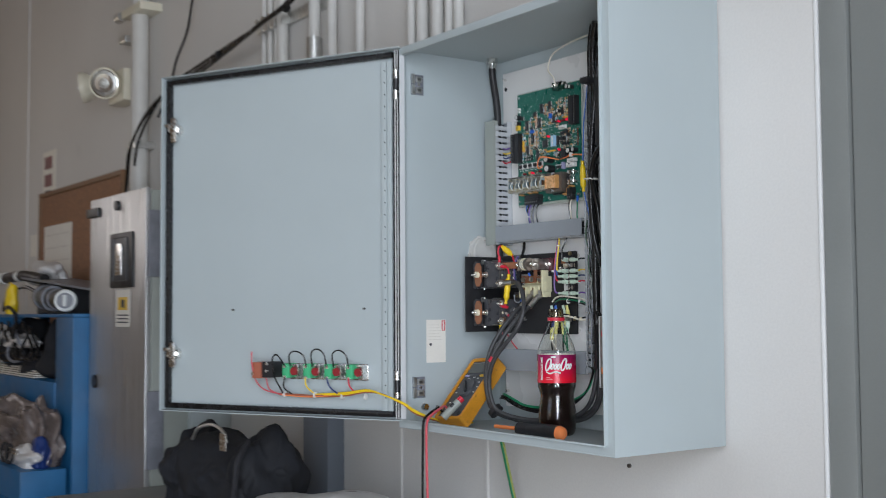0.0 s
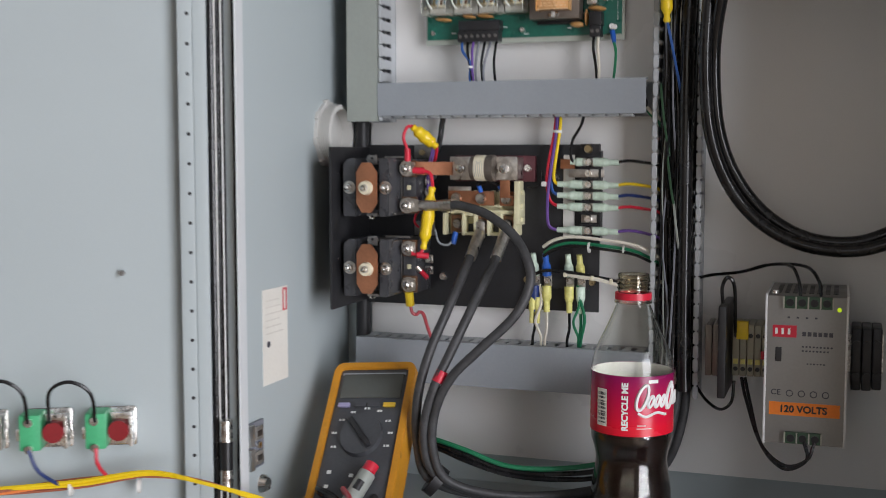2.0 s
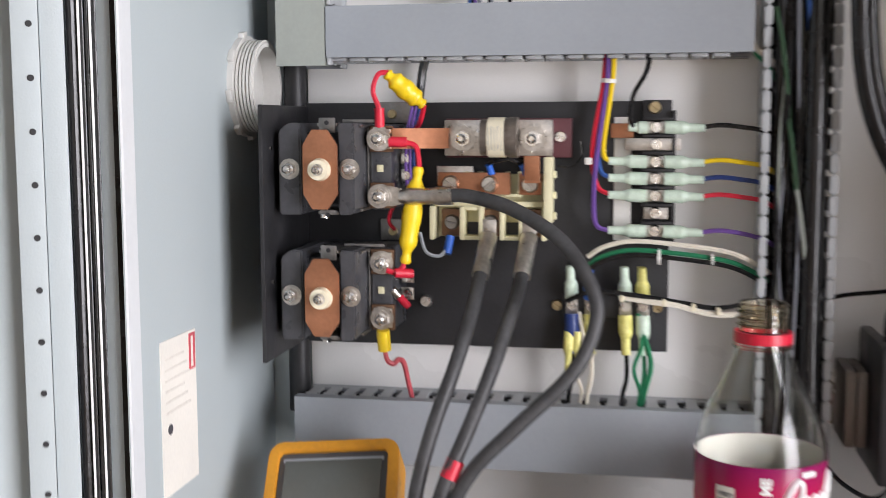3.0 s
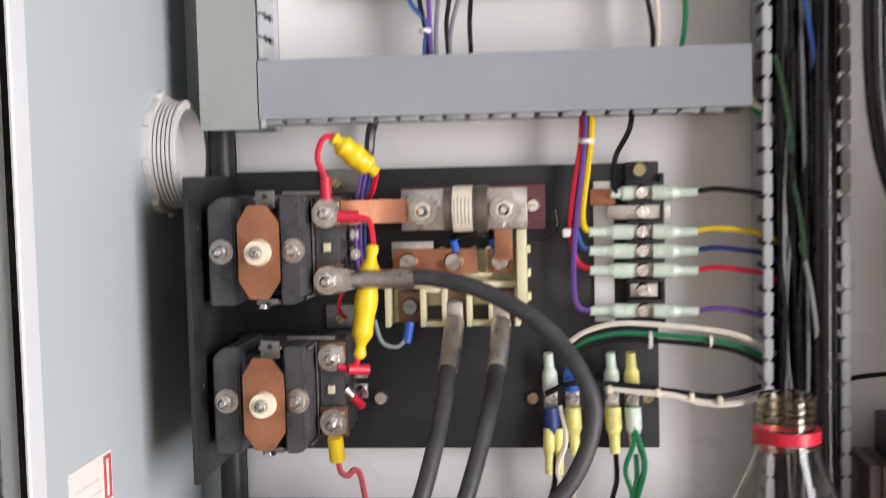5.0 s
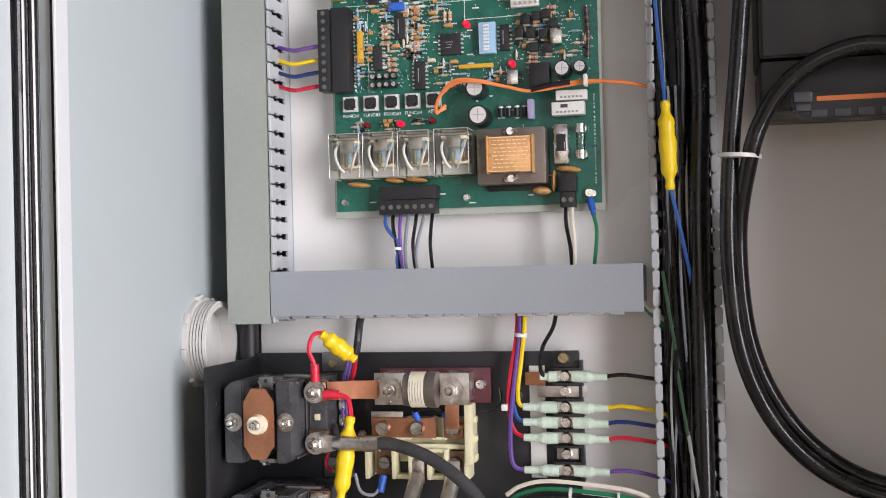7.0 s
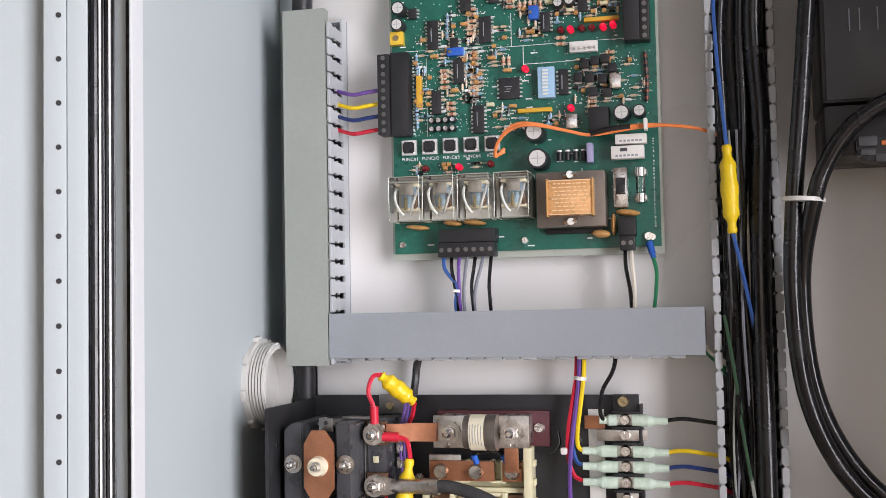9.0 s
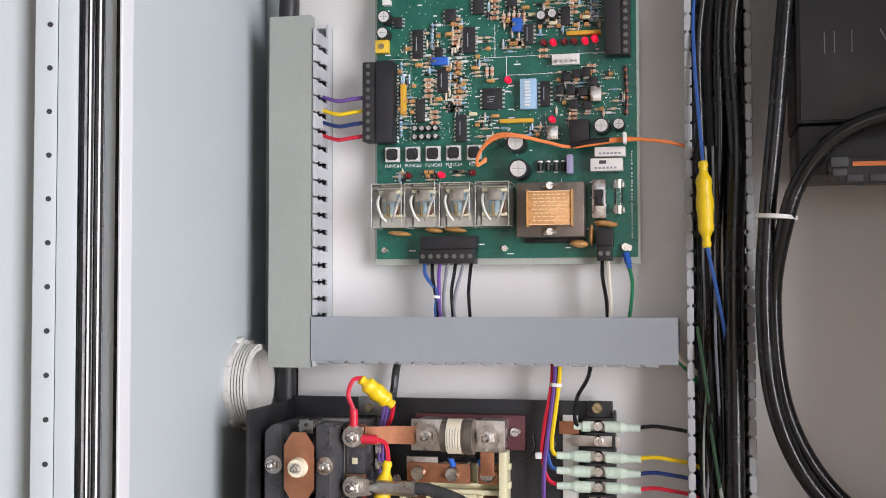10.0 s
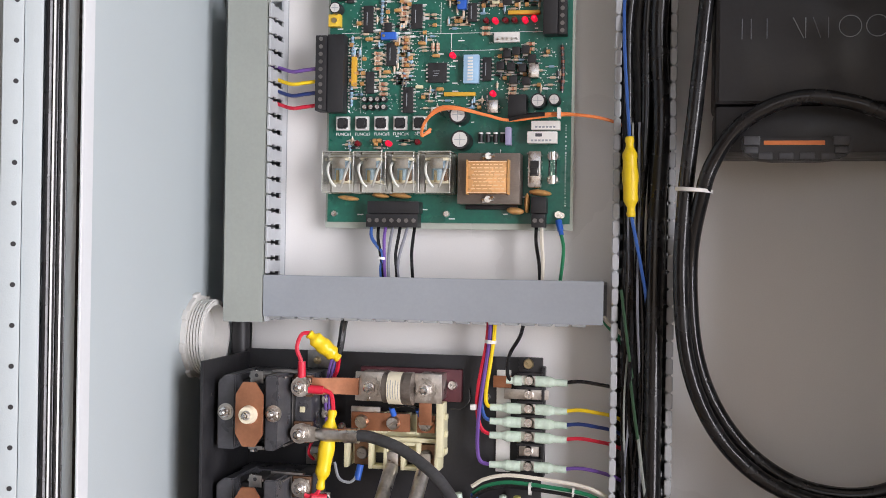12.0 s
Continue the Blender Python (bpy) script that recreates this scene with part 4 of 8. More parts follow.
for x in (0.1420, 0.1675):
    part("bridge_bar", block((x + 0.003, -0.035, 1.3365), (x + 0.012, PY, 1.3392), 0.0006), "cream", tb)
    part("bridge_bar", block((x + 0.003, -0.035, 1.3553), (x + 0.012, PY, 1.3580), 0.0006), "cream", tb)
    part("hollow", block((x + 0.003, -0.0235, 1.3392), (x + 0.012, PY, 1.3553)), "matte_black", tb, "dark hollow between the cells")
    part("upper_cell", cube(cube(block((x + 0.003, -0.033, 1.3640), (x + 0.0055, -0.024, 1.3800), 0.0005), (x + 0.0110, -0.033, 1.3640), (x + 0.0135, -0.024, 1.3800), 0.0005), (x + 0.0055, -0.033, 1.3640), (x + 0.0110, -0.024, 1.3660), 0.0005), "cream", tb)
part("lower_body", block((0.1225, -0.022, 1.3375), (0.1960, PY, 1.3470), 0.0008), "cream", tb)
for x in (0.1360, 0.1610, 0.1865):
    screw("screw", (x, -0.0345, 1.3722), 0.0056, tb, "tin", 0.0035)
    part("clamp", block((x - 0.0068, -0.030, 1.3385), (x + 0.0068, -0.022, 1.3560), 0.0008), "aged_copper", tb, "browned copper clamp")
    screw("clamp_screw", (x, -0.030, 1.3475), 0.0050, tb, "dark_steel", 0.0035)
part("copper_strap", block((0.1795, -0.0335, 1.3655), (0.1935, -0.0315, 1.3790), 0.0005), "copper", tb)

# ---- battery cables with their lugs ----
cables = thing("battery_cables", "three thick black rubber battery cables with tinned lugs", "cable", (0.15, -0.12, 1.12))
part("cable", tube([(0.140, -0.068, 1.3670), (0.155, -0.072, 1.3665), (0.182, -0.084, 1.3600), (0.212, -0.100, 1.3430), (0.2300, -0.112, 1.3180), (0.2320, -0.118, 1.2980), (0.2200, -0.124, 1.2720), (0.191, -0.130, 1.2430), (0.165, -0.134, 1.2160), (0.150, -0.134, 1.1850), (0.146, -0.130, 1.1500), (0.158, -0.122, 1.1180), (0.205, -0.100, 1.1030), (0.270, -0.070, 1.1040), (0.330, -0.050, 1.1250), (0.350, -0.040, 1.1800), (0.352, -0.034, 1.2600)], 0.0043, 12), "dull_rubber", cables)
part("cable", tube([(0.1590, -0.060, 1.3190), (0.1575, -0.083, 1.3000), (0.1510, -0.107, 1.2700), (0.1400, -0.122, 1.2350), (0.1310, -0.128, 1.1950), (0.1290, -0.124, 1.1500), (0.1400, -0.116, 1.1150), (0.190, -0.096, 1.1000), (0.262, -0.060, 1.0970), (0.330, -0.036, 1.1150), (0.356, -0.030, 1.1700), (0.358, -0.030, 1.2600)], 0.0044, 12), "dull_rubber", cables)
part("cable", tube([(0.1850, -0.060, 1.3190), (0.1815, -0.083, 1.3000), (0.1730, -0.108, 1.2700), (0.1625, -0.124, 1.2400), (0.1485, -0.134, 1.2050), (0.1385, -0.133, 1.1650), (0.1420, -0.126, 1.1300), (0.165, -0.110, 1.1080), (0.215, -0.088, 1.0960), (0.275, -0.055, 1.1000), (0.335, -0.030, 1.1300), (0.345, -0.026, 1.2000)], 0.0044, 12), "dull_rubber", cables)
part("red_tape", tube([(0.1553, -0.1296, 1.2210), (0.1513, -0.1325, 1.2110)], 0.0054, 14), "red", cables, "band of red tape")
lg = prism([(0.0925, 1.3720), (0.1060, 1.3720), (0.1120, 1.3705), (0.1120, 1.3615), (0.1060, 1.3600), (0.0925, 1.3600)], -0.0670, -0.0650, 0.0004)
lug = part("lug", lg, "tin", cables, "tinned lug")
part("lug_barrel", rod(rod(cyl((0.110, -0.0660, 1.3660), (0.1160, -0.0662, 1.3661), 0.0040, 0.0052, n=14), (0.1160, -0.0662, 1.3661), (0.1430, -0.0680, 1.3668), 0.0052, n=14), (0.1320, -0.0673, 1.3665), (0.1432, -0.0680, 1.3668), 0.0057, n=14), "tin", lug)
hexnut("nut", (0.0972, -0.0670, 1.3660), 0.0052, lug, "zinc", stud=0.005)
for x in (0.1610, 0.1865):
    l2 = part("lug", block((x - 0.0045, -0.036, 1.3340), (x + 0.0045, -0.034, 1.3500), 0.0005), "tin", cables, "tinned lug")
    part("lug_barrel", cyl((x, -0.038, 1.3390), (x - 0.002, -0.0610, 1.3170), 0.0055, n=14), "tin", l2)
part("cable_tie", cyl((0.140, -0.116, 1.118), (0.147, -0.114, 1.112), 0.015, n=18), "black", cables, "black tie round the bundle")

# ---- crimped connectors and small wires on the plate ----
def sleeve(name, p, q, r, material, parent, label=""):
    """A crimp sleeve: a wide barrel that narrows towards q."""
    p, q = Vector(p), Vector(q)
    bm = cyl(p, p.lerp(q, 0.45), r, r, 12)
    rod(bm, p.lerp(q, 0.45), p.lerp(q, 0.60), r, r * 0.68, 12)
    rod(bm, p.lerp(q, 0.60), q, r * 0.68, r * 0.62, 12)
    return part(name, bm, material, parent, label)

strip_r = thing("terminal_strip", "black barrier terminal strip with green crimped wires", "terminal strip", (0.264, PY, 1.335))
part("base", block((0.2555, -0.0215, 1.3345), (0.2735, PY, 1.4245), 0.0008), "black", strip_r)
part("edge_rail", block((0.2735, -0.0255, 1.3345), (0.2760, PY, 1.4180), 0.0006), "black", strip_r)
part("marker_strip", block((0.2380, -0.0170, 1.3360), (0.2490, PY, 1.4140), 0.0004), "white", strip_r, "pale marker strip")
part("copper_jumper", block((0.2360, -0.0215, 1.4010), (0.2500, -0.0195, 1.4100), 0.0004), "copper", strip_r, "small copper jumper")
screw("mount_screw", (0.2630, -0.0215, 1.4198), 0.0042, strip_r, "brass", 0.003)
ZT = (1.4075, 1.3970, 1.3862, 1.3757, 1.3650, 1.3540, 1.3428)
for k, z in enumerate(ZT):
    part("barrier", block((0.2555, -0.0275, z + 0.0044), (0.2745, -0.0215, z + 0.0060), 0.0003), "black", strip_r)
    part("tab", block((0.2570, -0.0240, z - 0.0038), (0.2720, -0.0215, z + 0.0038), 0.0005), "tin", strip_r)
    screw("screw", (0.2640, -0.0240, z), 0.0040, strip_r, "zinc", 0.0028)
part("spade", block((0.2450, -0.0250, 1.3932), (0.2790, -0.0242, 1.4008), 0.0003), "tin", strip_r, "bare tinned spade")
strip_wires = thing("control_wires", "coloured control wires crimped to the terminal strip", "wires", (0.29, -0.03, 1.34))
RW = {0: "rubber", 2: "yellow", 3: "navy", 4: "red", 6: "purple"}
for k, m in RW.items():
    z = ZT[k]
    sleeve("crimp", (0.2695, -0.0262, z), (0.2935, -0.0275, z - 0.0005), 0.0042, "crimp", strip_wires, "pale green nylon crimp")
    part("wire", tube([(0.2900, -0.0275, z - 0.0005), (0.302, -0.029, z + 0.0012), (0.315, -0.030, z), (0.330, -0.030, z - 0.003 - 0.001 * (k > 4)), (0.342, -0.022, z - 0.012)], 0.0015, 6), m, strip_wires)
    if k:
        sleeve("crimp", (0.2585, -0.0262, z), (0.2350, -0.0280, z + 0.0006), 0.0042, "crimp", strip_wires, "pale green nylon crimp")
sleeve("crimp", (0.2585, -0.0262, ZT[0]), (0.2470, -0.0280, ZT[0]), 0.0040, "crimp", strip_wires)
part("wire", tube([(0.2500, -0.029, ZT[0]), (0.2480, -0.030, 1.414), (0.2500, -0.031, 1.428), (0.2575, -0.029, 1.442), (0.2600, -0.024, 1.458)], 0.0015, 6), "rubber", strip_wires)
part("wire", tube([(0.2375, -0.026, 1.458), (0.2372, -0.028, 1.440), (0.2345, -0.029, 1.418), (0.2318, -0.029, 1.398), (0.2330, -0.029, 1.3885), (0.2400, -0.028, 1.3865)], 0.0016, 6), "yellow", strip_wires)
part("wire", tube([(0.2340, -0.026, 1.458), (0.2335, -0.028, 1.436), (0.2295, -0.030, 1.404), (0.2268, -0.031, 1.380), (0.2262, -0.031, 1.357), (0.2285, -0.030, 1.346), (0.2370, -0.028, 1.3430)], 0.0016, 6), "purple", strip_wires)
part("wire", tube([(0.2325, -0.024, 1.458), (0.2312, -0.027, 1.434), (0.2262, -0.029, 1.405), (0.2250, -0.029, 1.385), (0.2288, -0.028, 1.370), (0.2370, -0.028, 1.3656)], 0.0016, 6), "red", strip_wires)
part("wire", tube([(0.2350, -0.022, 1.458), (0.2335, -0.026, 1.430), (0.2285, -0.027, 1.396), (0.2305, -0.028, 1.380), (0.2370, -0.028, 1.3763)], 0.0015, 6), "wire_blue", strip_wires)
part("cable_tie", block((0.2205, -0.0340, 1.3845), (0.2250, -0.0290, 1.3890), 0.0010), "white", strip_wires, "white nylon tie")
part("cable_tie", cyl((0.2343, -0.0275, 1.4350), (0.2345, -0.0275, 1.4375), 0.0046, n=10), "white", strip_wires)
for m, dz, y in (("white_wire", 0.0, -0.034), ("green", -0.006, -0.030), ("rubber", -0.009, -0.032)):
    part("wire", tube([(0.2230, y, 1.3270 + dz), (0.2330, y - 0.002, 1.3335 + dz), (0.2500, y - 0.003, 1.3375 + dz), (0.2750, y - 0.002, 1.3360 + dz), (0.3050, y, 1.3320 + dz), (0.3200, y, 1.3270 + dz), (0.334, y + 0.008, 1.318 + dz)], 0.0016, 6), m, strip_wires)
part("cable_tie", cyl((0.2660, -0.0320, 1.3275), (0.2680, -0.0320, 1.3275), 0.0050, n=10), "white", strip_wires)
part("cable_tie", cyl((0.2985, -0.0315, 1.3265), (0.3000, -0.0315, 1.3265), 0.0038, n=10), "white", strip_wires)

# lower terminal group
strip_b = thing("terminal_strip", "small black terminal strip with yellow crimps hanging down", "terminal strip", (0.235, PY, 1.288))
part("base", block((0.2060, -0.0190, 1.2860), (0.2640, PY, 1.3010), 0.0008), "black", strip_b)
for x in (0.2025, 0.2665):
    screw("mount_screw", (x, PY, 1.2930), 0.0038, strip_b, "brass", 0.003)
lower_wires = thing("ground_wires", "white, black and green wires with yellow crimps", "wires", (0.235, -0.03, 1.235))
for x, up, dn, wire in ((0.2125, "crimp", "navy", "rubber"), (0.2245, "blue", "crimp_y", "white_wire"), (0.2465, "crimp", "crimp_y", "rubber"), (0.2575, "crimp_y", "crimp", "green")):
    part("tab", block((x - 0.0038, -0.0215, 1.2880), (x + 0.0038, -0.0190, 1.3000), 0.0004), "tin", strip_b)
    screw("screw", (x, -0.0215, 1.2940), 0.0036, strip_b, "zinc", 0.0026)
    sleeve("crimp", (x, -0.0240, 1.2990), (x - 0.001, -0.0270, 1.3200), 0.0044, up, lower_wires)
    sleeve("crimp", (x, -0.0250, 1.2890), (x + 0.001, -0.0280, 1.2640), 0.0046, dn, lower_wires)
    if up == "crimp" and dn == "navy":
        sleeve("crimp", (x - 0.001, -0.0270, 1.2780), (x - 0.0015, -0.0300, 1.2530), 0.0036, "crimp_y", lower_wires)
        sleeve("crimp", (x + 0.004, -0.0270, 1.2780), (x + 0.0045, -0.0300, 1.2530), 0.0034, "crimp_y", lower_wires)
    part("wire", tube([(x + 0.001, -0.028, 1.2670), (x + 0.0015, -0.029, 1.2500), (x - 0.0010, -0.027, 1.2380), (x - 0.002, -0.022, 1.2260)], 0.0015, 6), wire, lower_wires)
part("wire", tube([(0.2575, -0.029, 1.280), (0.2630, -0.031, 1.2600), (0.2600, -0.029, 1.2430), (0.2560, -0.022, 1.2270)], 0.0017, 6), "green", lower_wires)
part("wire", tube([(0.2100, -0.030, 1.2980), (0.2250, -0.034, 1.3045), (0.2500, -0.034, 1.3035), (0.2800, -0.032, 1.2990), (0.305, -0.030, 1.2960), (0.335, -0.022, 1.302)], 0.0017, 6), "rubber", lower_wires)
part("wire", tube([(0.2430, -0.033, 1.3020), (0.2600, -0.034, 1.2995), (0.2780, -0.034, 1.2975), (0.2950, -0.033, 1.2930), (0.3120, -0.031, 1.2920), (0.335, -0.024, 1.297)], 0.0019, 6), "white_wire", lower_wires)
for x, z in ((0.2430, 1.3012), (0.2690, 1.2990), (0.2870, 1.2965), (0.3020, 1.2945)):
    part("cable_tie", block((x, -0.0365, z - 0.0024), (x + 0.0030, -0.0305, z + 0.0024), 0.0011), "bush", lower_wires)

for x0, m in ((0.2175, "white_wire"), (0.2545, "green")):
    part("wire", tube([(x0, -0.024, 1.2900), (x0 + 0.003, -0.030, 1.2720), (x0 - 0.002, -0.032, 1.2560), (x0 + 0.002, -0.027, 1.2400), (x0, -0.020, 1.2260)], 0.0014, 6), m, lower_wires)

# red leads with yellow in-line connectors
leads = thing("jumper_leads", "red leads with yellow in-line connectors between contactors", "wires", (0.11, -0.06, 1.30))

def inline(p, q, r, parent, name="inline_connector"):
    """A yellow in-line connector: a stepped barrel between two ribbed necks."""
    p, q = Vector(p), Vector(q)
    prof = ((0.0, 0.0), (0.40, 0.0), (0.54, 0.02), (0.56, 0.06), (0.46, 0.09), (0.48, 0.13), (0.66, 0.17), (0.88, 0.21), (0.92, 0.25), (0.86, 0.29), (0.88, 0.40), (0.98, 0.44), (1.0, 0.50), (0.98, 0.56), (0.90, 0.60), (0.86, 0.71), (0.92, 0.75), (0.88, 0.80), (0.66, 0.84), (0.46, 0.88), (0.45, 0.92), (0.55, 0.95), (0.53, 0.98), (0.40, 1.0), (0.0, 1.0))
    bm = lathe([(max(k, 0.001) * r, t * (q - p).length) for k, t in prof], 0, 0, 18)
    bmesh.ops.transform(bm, matrix=Matrix.Translation(p) @ (q - p).to_track_quat("Z", "Y").to_matrix().to_4x4(), verts=bm.verts)
    return part(name, bm, "yellow", parent, "yellow in-line connector")

inline((0.1010, -0.062, 1.4410), (0.1225, -0.052, 1.4215), 0.0064, leads)
part("wire", tube([(0.0975, -0.0660, 1.4095), (0.0970, -0.066, 1.4200), (0.0935, -0.066, 1.4300), (0.0965, -0.065, 1.4400), (0.1020, -0.062, 1.4415)], 0.0017, 6), "red", leads)
part("crimp", cyl((0.0975, -0.0655, 1.4080), (0.0975, -0.066, 1.4200), 0.0030, n=10), "red", leads)
part("ring_lug", block((0.0935, -0.0675, 1.3970), (0.1015, -0.0660, 1.4085), 0.0006), "tin", leads)
hexnut("nut", (0.0972, -0.0675, 1.4010), 0.0052, leads, "zinc", stud=0.005)
part("crimp", cyl((0.1030, -0.066, 1.3995), (0.1140, -0.064, 1.3990), 0.0032, n=10), "red", leads)
part("wire", tube([(0.1130, -0.064, 1.3990), (0.1190, -0.062, 1.3965), (0.1205, -0.060, 1.3880), (0.1205, -0.060, 1.3800)], 0.0017, 6), "red", leads)
inline((0.1205, -0.060, 1.3840), (0.1120, -0.062, 1.3240), 0.0063, leads)
part("wire", tube([(0.1120, -0.062, 1.3270), (0.1105, -0.063, 1.3215), (0.1060, -0.064, 1.3190), (0.1010, -0.066, 1.3200)], 0.0017, 6), "red", leads)
part("crimp", cyl((0.1060, -0.065, 1.3185), (0.1165, -0.060, 1.3175), 0.0030, n=10), "red", leads)
part("wire", tube([(0.1225, -0.052, 1.4215), (0.1190, -0.046, 1.4120), (0.1150, -0.040, 1.4060), (0.113, -0.036, 1.395)], 0.0017, 6), "red", leads)
for x, m in ((0.1085, "purple"), (0.1112, "purple"), (0.1135, "navy")):
    part("wire", tube([(x + 0.002, -0.030, 1.4210), (x, -0.036, 1.4050), (x - 0.001, -0.037, 1.3850), (x, -0.034, 1.3650)], 0.0012, 6), m, leads)
part("wire", tube([(0.1030, -0.050, 1.3440), (0.1000, -0.054, 1.3500), (0.1040, -0.055, 1.3600), (0.1110, -0.050, 1.3620)], 0.0012, 6), "red", leads)
part("wire", tube([(0.1180, -0.045, 1.3420), (0.1220, -0.046, 1.3300), (0.1300, -0.044, 1.3270), (0.1345, -0.040, 1.3310)], 0.0012, 6), "duct", leads)
part("crimp", cyl((0.1345, -0.040, 1.3280), (0.1360, -0.036, 1.3390), 0.0028, n=10), "blue", leads, "blue crimp")
part("crimp", cyl((0.1865, -0.042, 1.3770), (0.1830, -0.045, 1.3850), 0.0026, n=10), "blue", leads, "blue crimp")
part("crimp", cyl((0.1630, -0.040, 1.3790), (0.1615, -0.043, 1.3850), 0.0022, n=10), "blue", leads, "blue crimp")
part("wire", tube([(0.1830, -0.042, 1.3850), (0.1750, -0.046, 1.3885), (0.1660, -0.046, 1.3870), (0.1600, -0.040, 1.3850)], 0.0016, 6), "rubber", leads)
part("wire", tube([(0.2030, -0.020, 1.3830), (0.2120, -0.021, 1.3835), (0.2180, -0.020, 1.3900), (0.2170, -0.018, 1.3990)], 0.0007, 5), "rubber", leads)
part("crimp", cyl((0.0980, -0.064, 1.2820), (0.0985, -0.062, 1.2690), 0.0042, n=12), "yellow", leads, "yellow crimp")
part("wire", tube([(0.0985, -0.062, 1.2700), (0.1000, -0.061, 1.2625), (0.1035, -0.059, 1.2600), (0.1065, -0.057, 1.2625), (0.1090, -0.053, 1.2590), (0.1095, -0.044, 1.2460), (0.1090, -0.03, 1.232)], 0.0017, 6), "pink_red", leads)
part("crimp", cyl((0.1055, -0.052, 1.3020), (0.1100, -0.046, 1.2950), 0.0026, n=10), "red", leads)
part("crimp", cyl((0.1020, -0.054, 1.3065), (0.1055, -0.052, 1.3020), 0.0030, n=10), "tin", leads)
# ---- circuit board ----
BY = -0.016
board = thing("circuit_board", "green controller circuit board crowded with parts", "circuit board", (0.195, 0, 1.527))
part("board", block((0.100, BY, 1.5265), (0.2920, BY + 0.0016, 1.7535)), "pcb", board)
part("backing_sheet", block((0.0975, BY + 0.0022, 1.5215), (0.2940, BY + 0.0052, 1.7560), 0.0008), "sheet", board, "milky insulating sheet")
for x in (0.106, 0.286):
    for z in (1.533, 1.747):
        st = part("standoff", cyl((x, BY + 0.0052, z), (x, 0, z), 0.0035, n=8), "zinc", board)
        screw("screw", (x, BY, z), 0.0028, board, "zinc", 0.002)
screw("screw", (0.1965, BY, 1.5335), 0.0028, board, "zinc", 0.002)
screw("screw", (0.2835, BY, 1.5335), 0.0034, board, "zinc", 0.003)

def chip(x, z, w, h, hgt=0.0035, material="chip", name="chip", pins=True):
    b = part(name, block((x - w / 2, BY - hgt, z - h / 2), (x + w / 2, BY, z + h / 2), 0.0003), material, board)
    if pins:
        bm = bmesh.new()
        n = max(3, int(h / 0.0026))
        for s in (-1, 1):
            for k in range(n):
                zz = z - h / 2 + h * (k + 0.5) / n
                cube(bm, (x + s * w / 2, BY - 0.0022, zz - 0.0005), (x + s * (w / 2 + 0.0017), BY, zz + 0.0005))
        tagged(part("lead_comb", bm, "solder", b, flat=True), kind="stuff")
    return b

for x, z, w, h in ((0.157, 1.7060, 0.0079, 0.0096), (0.132, 1.6860, 0.0079, 0.0210), (0.171, 1.6870, 0.0089, 0.0191), (0.151, 1.6580, 0.0079, 0.0181), (0.134, 1.6360, 0.0069, 0.0172), (0.165, 1.6220, 0.0079, 0.0201),
                   (0.148, 1.6790, 0.0059, 0.0076), (0.242, 1.7010, 0.0069, 0.0134), (0.215, 1.6890, 0.0069, 0.0143), (0.227, 1.6450, 0.0069, 0.0181), (0.117, 1.7030, 0.0059, 0.0076), (0.178, 1.7150, 0.0079, 0.0180), (0.203, 1.7180, 0.0075, 0.0160)):
    chip(x, z, w, h)
chip(0.188, 1.643, 0.0148, 0.0153, 0.0030)
ds = chip(0.215, 1.645, 0.0118, 0.022, 0.006, "dip", "dip_switch", False)
for k in range(8):
    part("slider", block((0.2125, BY - 0.0068, 1.6360 + 0.0024 * k), (0.2165, BY - 0.006, 1.6374 + 0.0024 * k)), "white", ds)
chip(0.252, 1.615, 0.0138, 0.0181, 0.012, "black", "relay", False)
for x, z in ((0.132, 1.686), (0.171, 1.687), (0.151, 1.658), (0.165, 1.622), (0.215, 1.689), (0.227, 1.645)):
    part("chip_print", block((x - 0.0012, BY - 0.0037, z - 0.005), (x - 0.0006, BY - 0.0035, z + 0.005)), "duct", board)
for k in range(3):
    part("chip_print", block((0.1845 + 0.0012 * (k % 2), BY - 0.0032, 1.6440 - 0.0018 * k), (0.1900 - 0.0008 * k, BY - 0.0030, 1.6445 - 0.0018 * k)), "duct", board)
for x, z, w, h in ((0.121, 1.645, 0.0039, 0.0229), (0.206, 1.626, 0.0246, 0.0029), (0.255, 1.688, 0.0246, 0.0029)):
    chip(x, z, w, h, 0.0042, "amber", "resistor_network", False)
for x, z, w, h in ((0.149, 1.672, 0.0118, 0.0057), (0.207, 1.696, 0.0069, 0.0096)):
    t = chip(x, z, w, h, 0.006, "blue", "trimmer", False)
    part("trim_screw", cyl((x - w * 0.3, BY - 0.006, z), (x - w * 0.3, BY - 0.007, z), 0.0012, n=8), "brass", t)
ys = chip(0.105, 1.685, 0.0098, 0.0096, 0.006, "ykey", "trimmer", False)
part("trim_screw", cyl((0.105, BY - 0.006, 1.685), (0.105, BY - 0.0068, 1.685), 0.0022, n=10), "brass", ys)
hd = chip(0.242, 1.669, 0.0197, 0.0076, 0.005, "white", "pin_header", False)
for k in range(5):
    part("pin", block((0.2350 + 0.0036 * k, BY - 0.009, 1.6668), (0.2362 + 0.0036 * k, BY - 0.005, 1.6680)), "tin", hd)

